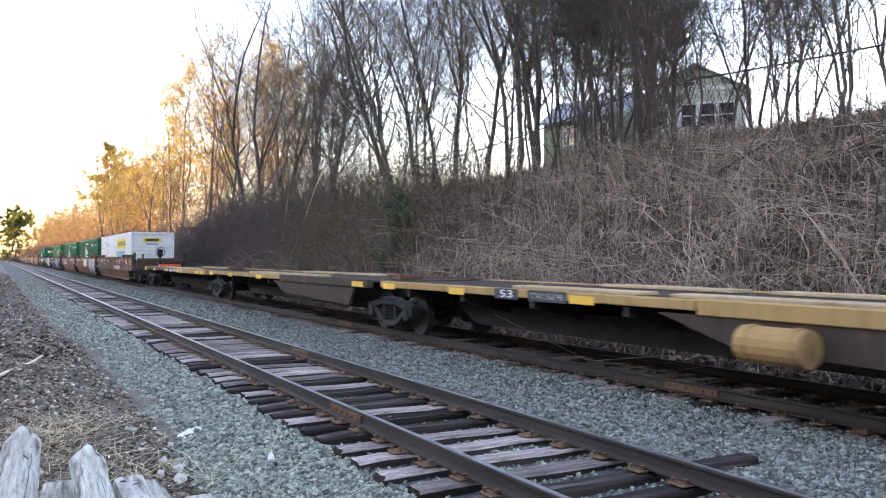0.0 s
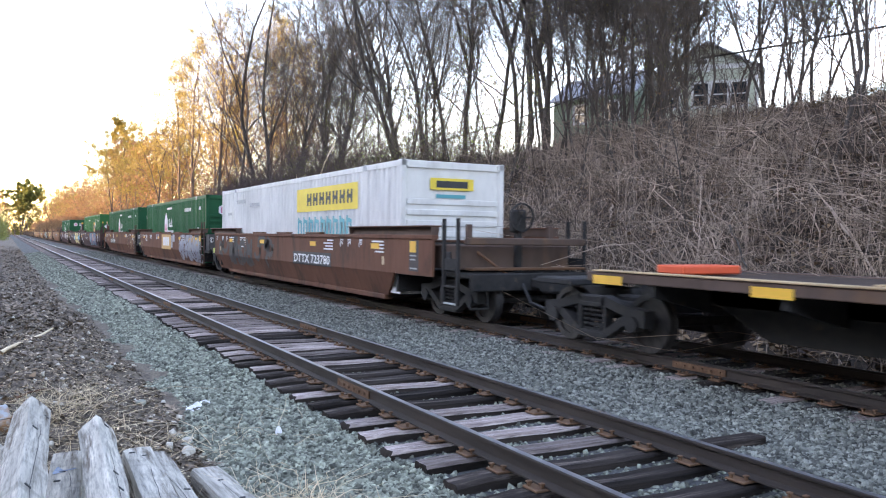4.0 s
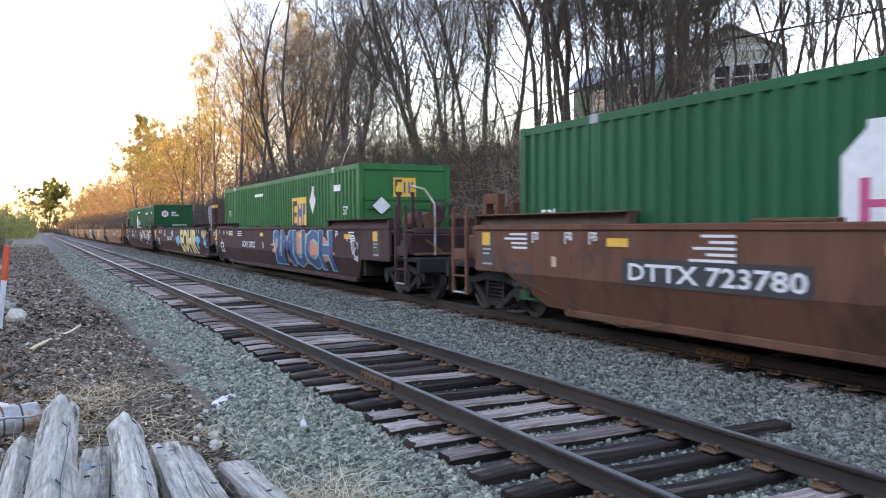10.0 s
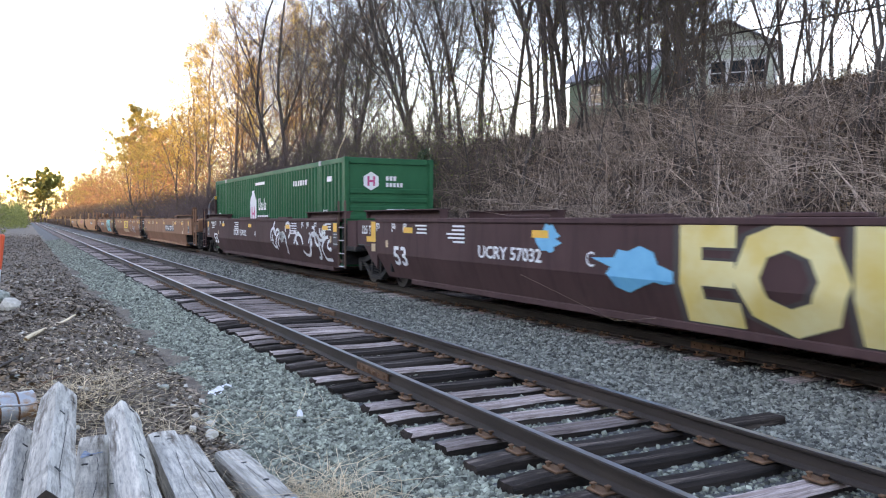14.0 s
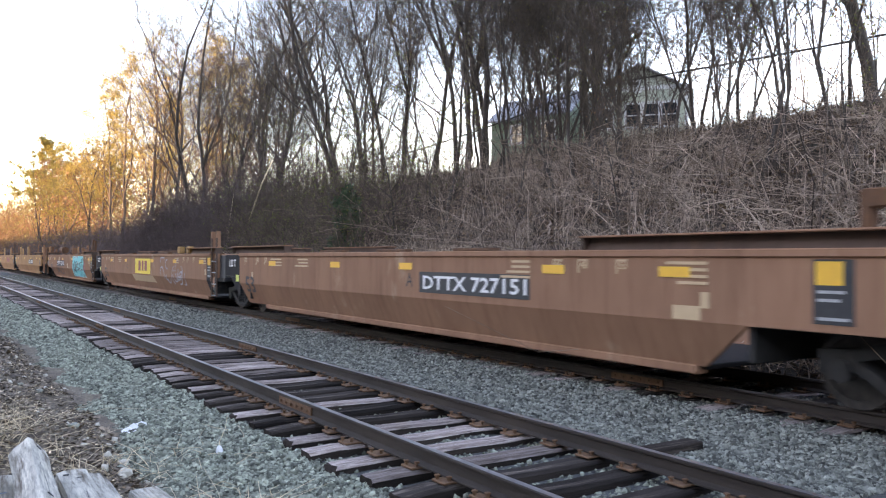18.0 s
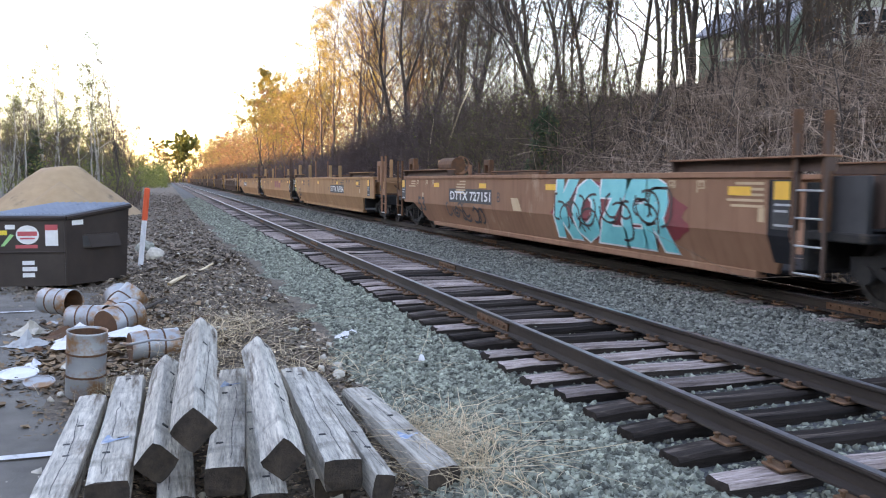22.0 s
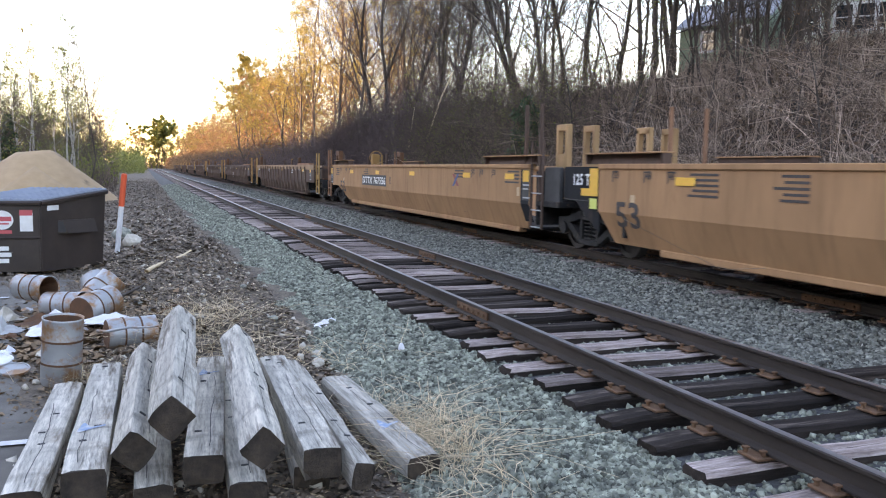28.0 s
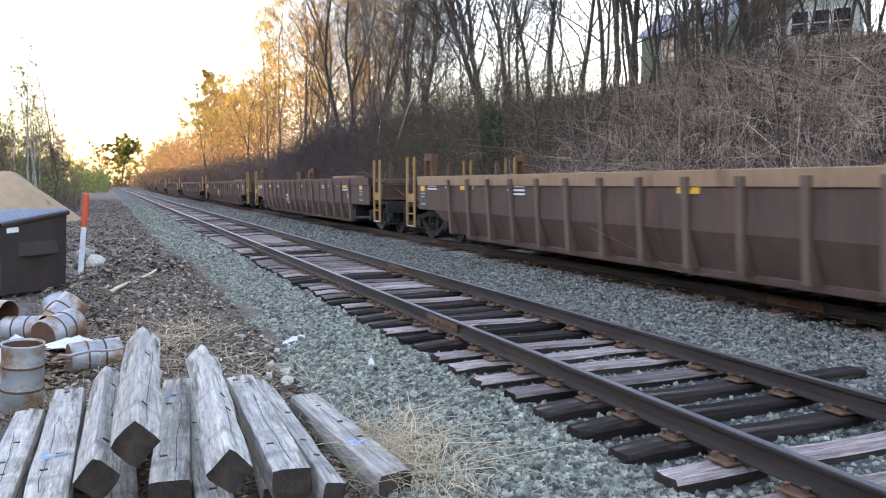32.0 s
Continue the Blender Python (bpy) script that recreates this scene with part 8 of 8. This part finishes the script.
log("branch", (-4.4, 9.9, -0.1), (-3.9, 10.1, 0.05), 0.02, "rust", "rusty rod lying on dirt", 4)
log("branch", (-4.75, 8.55, 0.05), (-4.15, 8.3, 0.12), 0.018, "pail", "grey metal strap across the ties", 5)
rl = random.Random(4)
for k in range(26):
    x, y, a = rl.uniform(-4.7, -2.6), 5 + 14 * rl.random() ** 1.3, rl.uniform(0, 6.28)
    ln = rl.uniform(0.12, 0.5)
    x2, y2 = x + ln * math.cos(a), y + ln * math.sin(a)
    log("stick", (x, y, rest_z(x, y) + 0.012), (x2, y2, rest_z(x2, y2) + 0.018), rl.uniform(0.004, 0.012), rl.choice(("straw", "bark", "straw")), "short dry stick on dirt", 10 + k)
rb_ = random.Random(23)
for k in range(16):
    x, y = rb_.uniform(8.2, 13.5), rb_.uniform(8, 26)
    a, ln = rb_.uniform(2.2, 4.4), rb_.uniform(1.6, 3.8)
    x2, y2 = x + ln * 0.7 * math.cos(a), y + ln * math.sin(a)
    log("fallen_limb", (x, y, ground_h(x, y) + rb_.uniform(0.1, 0.9)), (x2, y2, ground_h(x2, y2) + rb_.uniform(0.2, 1.3)), rb_.uniform(0.018, 0.04), rb_.choice(("bark", "bark", "cane")), "long dead limb caught in the brush of the bank", 60 + k)
log("branch", (8.3, 39.5, 0.4), (10.2, 38.0, 6.6), 0.06, "straw", "bleached leaning dead trunk above the line", 7)
log("branch", (8.8, 41.5, 0.4), (9.9, 43.0, 5.2), 0.05, "straw", "bleached leaning dead trunk above the line", 8)

# loose tie end beyond the far rail of the siding
solo("tie_stub", MB().box((1.05, 5.02, -0.05), (1.9, 5.22, 0.03), 0.015), "tie_dark", "dark broken tie stub between the tracks", "railway tie")


# ---- sand heap ----
def sand_h(x, y):
    d = math.hypot((x + 9.9) / 0.92, (y - 50) / 1.2)
    h = max(0.0, 3.6 - 0.76 * d) if d > 1.1 else 2.764 + 0.05 * (1.1 - d)
    h2 = max(0.0, 2.0 - 0.8 * math.hypot(x + 9.5, y - 45.6))
    return -0.42 + max(h, h2) + 0.10 * fbm(x, y, 0.7, 1.0) * (1 if max(h, h2) > 0.2 else 0.2)


solo("sandy_mound", grid_mesh("sand_pile", [-16.5 + 0.35 * k for k in range(41)], [42 + 0.4 * k for k in range(38)], sand_h), "sand", "large heap of tan sand in the yard", "sand heap")

# ---- red machine parked by the heap ----
rm = thing("red_shed_wagon", "dull red boxy machine parked beside the sand heap", "vehicle", at=pose(-15.2, 52, -0.3, 0, 0, 12))
part("body", MB().box((-1.6, -1.2, 0.7), (1.7, 1.2, 2.2), 0.06), "truck_red", rm)
part("roof", MB().hexa([(-1.7, -1.35, 2.2), (1.85, -1.35, 2.2), (1.85, 1.35, 2.2), (-1.7, 1.35, 2.2), (-1.2, -0.6, 3.1), (1.3, -0.6, 3.1), (1.3, 0.6, 3.1), (-1.2, 0.6, 3.1)]), "truck_red", rm)
part("chassis", MB().box((-1.7, -0.9, 0.45), (1.8, 0.9, 0.7), 0.04), "steel", rm)
for x in (-1.0, 1.1):
    for y in (-1.15, 1.15):
        w = part("wheel", MB().ring((x, y, 0.42), 1, 0.42, 0.2, 0.26, 18), "rubber", rm)
        part("hub", MB().tube((x, y - 0.1, 0.42), (x, y + 0.1, 0.42), 0.2, n=12), "castgrey", w)


# ---- house on the bank ----
def clapboards(parent, p, q, z0, z1, m, step=0.17):
    """Overlapping boards along a wall from p to q."""
    p, q = Vector((*p, 0)), Vector((*q, 0))
    d = (q - p).normalized()
    nrm = Vector((d.y, -d.x, 0))
    k, z = 0, z0
    me = None
    while z < z1 - 0.01:
        t = min(z + step, z1)
        b = MB().add([p + nrm * 0.03 + Vector((0, 0, z)), q + nrm * 0.03 + Vector((0, 0, z)), q + nrm * 0.008 + Vector((0, 0, t)), p + nrm * 0.008 + Vector((0, 0, t)), p + Vector((0, 0, z)), q + Vector((0, 0, z))], [(0, 1, 2, 3), (4, 5, 1, 0)])
        part("clapboard", b, m, parent)
        z += step


def window(parent, c, d, w, h):
    """A framed window; c: middle on the wall, d: along the wall."""
    d = Vector((*d, 0)).normalized()
    nrm = Vector((d.y, -d.x, 0))
    c = Vector(c)
    fr = MB()
    for a, z, hw, hh in ((-w / 2, 0, 0.06, h / 2 + 0.06), (w / 2, 0, 0.06, h / 2 + 0.06), (0, h / 2, w / 2, 0.06), (0, -h / 2, w / 2 + 0.1, 0.07), (0, 0, w / 2, 0.03)):
        o = c + d * a + Vector((0, 0, z)) + nrm * 0.05
        fr.hexa([tuple(o + d * s * hw + Vector((0, 0, zz * hh)) + nrm * k * 0.04) for k in (-1, 1) for s, zz in ((-1, -1), (1, -1), (1, 1), (-1, 1))])
    wf = part("window", fr, "trim", parent, "white framed sash window")
    for zz in (-1, 1):
        o = c + nrm * 0.04 + Vector((0, 0, zz * h / 4))
        part("pane", MB().add([o - d * w / 2 - Vector((0, 0, h / 4)), o + d * w / 2 - Vector((0, 0, h / 4)), o + d * w / 2 + Vector((0, 0, h / 4)), o - d * w / 2 + Vector((0, 0, h / 4))], [(0, 1, 2, 3)]), "glass", wf, "dark window glass")


house = thing("house", "pale green clapboard house with a grey shingle roof", "house")
A0, A1, B0, B1 = (26.3, 32.2), (29.38, 28.37), (31.7, 36.7), (34.78, 32.87)


def block(parent, a, b, c, d, z0, z1, zr, m, ridge_along):
    """a-b: front wall, c-d: back wall; ridge_along: True when the ridge runs along the front."""
    V = [(*a, z0), (*b, z0), (*d, z0), (*c, z0), (*a, z1), (*b, z1), (*d, z1), (*c, z1)]
    part("wall", MB().hexa(V), m, parent)
    A, B, C, D = (Vector((*p, 0)) for p in (a, b, c, d))
    up = Vector((0, 0, 1))
    if ridge_along:
        r0, r1 = (A + C) / 2 + up * zr, (B + D) / 2 + up * zr
        e0, e1, f0, f1 = A + up * (z1 - 0.05), B + up * (z1 - 0.05), C + up * (z1 - 0.05), D + up * (z1 - 0.05)
        ends = ((A, C, r0), (B, D, r1))
    else:
        r0, r1 = (A + B) / 2 + up * zr, (C + D) / 2 + up * zr
        e0, e1, f0, f1 = A + up * (z1 - 0.05), C + up * (z1 - 0.05), B + up * (z1 - 0.05), D + up * (z1 - 0.05)
        ends = ((A, B, r0), (C, D, r1))
    for p, q, r in ends:
        part("gable", MB().add([p + up * z1, q + up * z1, r - up * 0.04], [(0, 1, 2)]), m, parent)
    for p, q in ((e0, e1), (f0, f1)):
        out = ((p + q) / 2 - (r0 + r1) / 2)
        out.z = 0
        o = out.normalized() * 0.35 - up * 0.12
        ext = (q - p).normalized() * 0.3
        s = MB().hexa([tuple(v) for v in (p + o - ext, q + o + ext, r1 + ext, r0 - ext, p + o - ext + up * 0.1, q + o + ext + up * 0.1, r1 + ext + up * 0.1, r0 - ext + up * 0.1)])
        part("roof_slope", s, "shingle", parent)


block(house, A0, A1, B0, B1, 6.0, 10.7, 12.1, "clap", False)
clapboards(house, A0, A1, 6.6, 10.7, "clap")
dv = (A1[0] - A0[0], A1[1] - A0[1])
for f, z, w, h in ((0.44, 9.42, 0.84, 1.3), (0.63, 9.42, 0.84, 1.3), (0.82, 9.42, 0.84, 1.3), (0.16, 9.3, 0.6, 1.1), (0.45, 11.0, 0.6, 0.6)):
    window(house, (A0[0] + dv[0] * f, A0[1] + dv[1] * f, z), dv, w, h)
part("corner_board", MB().box((A1[0] - 0.08, A1[1] - 0.08, 7.0), (A1[0] + 0.05, A1[1] + 0.08, 10.9), 0.01), "trim", house, "white corner board")
part("frieze", MB().hexa([(A0[0] - 0.06, A0[1], 10.75), (A1[0] - 0.06, A1[1], 10.75), (A1[0], A1[1], 10.75), (A0[0], A0[1], 10.75), (A0[0] - 0.06, A0[1], 10.98), (A1[0] - 0.06, A1[1], 10.98), (A1[0], A1[1], 10.98), (A0[0], A0[1], 10.98)]), "trim", house, "white trim board")
wing = thing("house_wing", "low deep green house wing with a grey roof", "house")
W0, W1, X0, X1 = (25.2, 40.0), (26.6, 34.4), (30.0, 42.4), (31.2, 37.2)
block(wing, W0, W1, X0, X1, 6.0, 10.2, 11.8, "clap_dark", True)
clapboards(wing, W0, W1, 7.0, 10.2, "clap_dark")
dw = (W1[0] - W0[0], W1[1] - W0[1])
for f in (0.35, 0.75):
    window(wing, (W0[0] + dw[0] * f, W0[1] + dw[1] * f, 9.2), dw, 0.9, 1.1)

# ---- utility pole and cable ----
up_ = thing("utility_pole", "weathered wooden utility pole with a crossarm", "pole", at=pose(16.0, 21.2, ground_h(16, 21.2) - 0.3))
zb = ground_h(16, 21.2) - 0.3
part("pole", MB().tube((0, 0, 0), (0, 0, 11.2 - zb), 0.17, 0.12, 12), "pole", up_)
part("crossarm", MB().box((-0.06, -2.1, 9.02 - zb), (0.06, 2.4, 9.16 - zb), 0.015, Matrix.Rotation(radians(-4), 4, "X")), "pole", up_)
for y in (-1.9, -1.0, 1.1, 2.1):
    part("insulator", MB().tube((0, y, 9.1 - zb - 0.07 * y), (0, y, 9.32 - zb - 0.07 * y), 0.045, 0.03, 8), "steel", up_)
part("transformer", MB().tube((-0.3, -0.35, 8.1 - zb), (-0.3, -0.35, 8.9 - zb), 0.22, n=14), "steel", up_, "grey can transformer")


def cable(name, p, q, sag, r):
    pts = []
    for k in range(25):
        t = k / 24
        v = Vector(p).lerp(Vector(q), t)
        v.z -= sag * 4 * t * (1 - t)
        pts.append(v)
    V, F = tubes_np([(pts, [r] * 25)], 6)
    solo(name, mesh_np(name, V, F), "cable", "thick black overhead cable", "cable", "overhead cables")


cable("overhead_cable", (16, 21.2, 8.0), (16, 62, 8.2), 1.2, 0.032)
cable("overhead_cable", (16, 21.2, 8.0), (16, -20, 8.4), 0.9, 0.032)


def motions():
    """The train rolls by; its wheels turn while they are near."""
    times = [float(t) for t in range(0, 33)]
    for ob, u in MOVERS:
        walk(ob, [(t, pose(TRACK2_X, u - run(t), RAIL_TOP2)) for t in times])
    for ws, w, u in WHEELS:
        near = [k / 30 for k in range(0, 961) if 3.0 < u - run(k / 30) < 26.0]
        if not near:
            near = [0.0]
        rows = sorted({0.0, *near, 32.0})
        lo, hi = near[0], near[-1]
        walk(ws, [(t, pose(0, w, 0.42) @ Matrix.Rotation((run(min(max(t, lo), hi)) - run(lo)) / 0.42, 4, "X")) for t in rows])


motions()
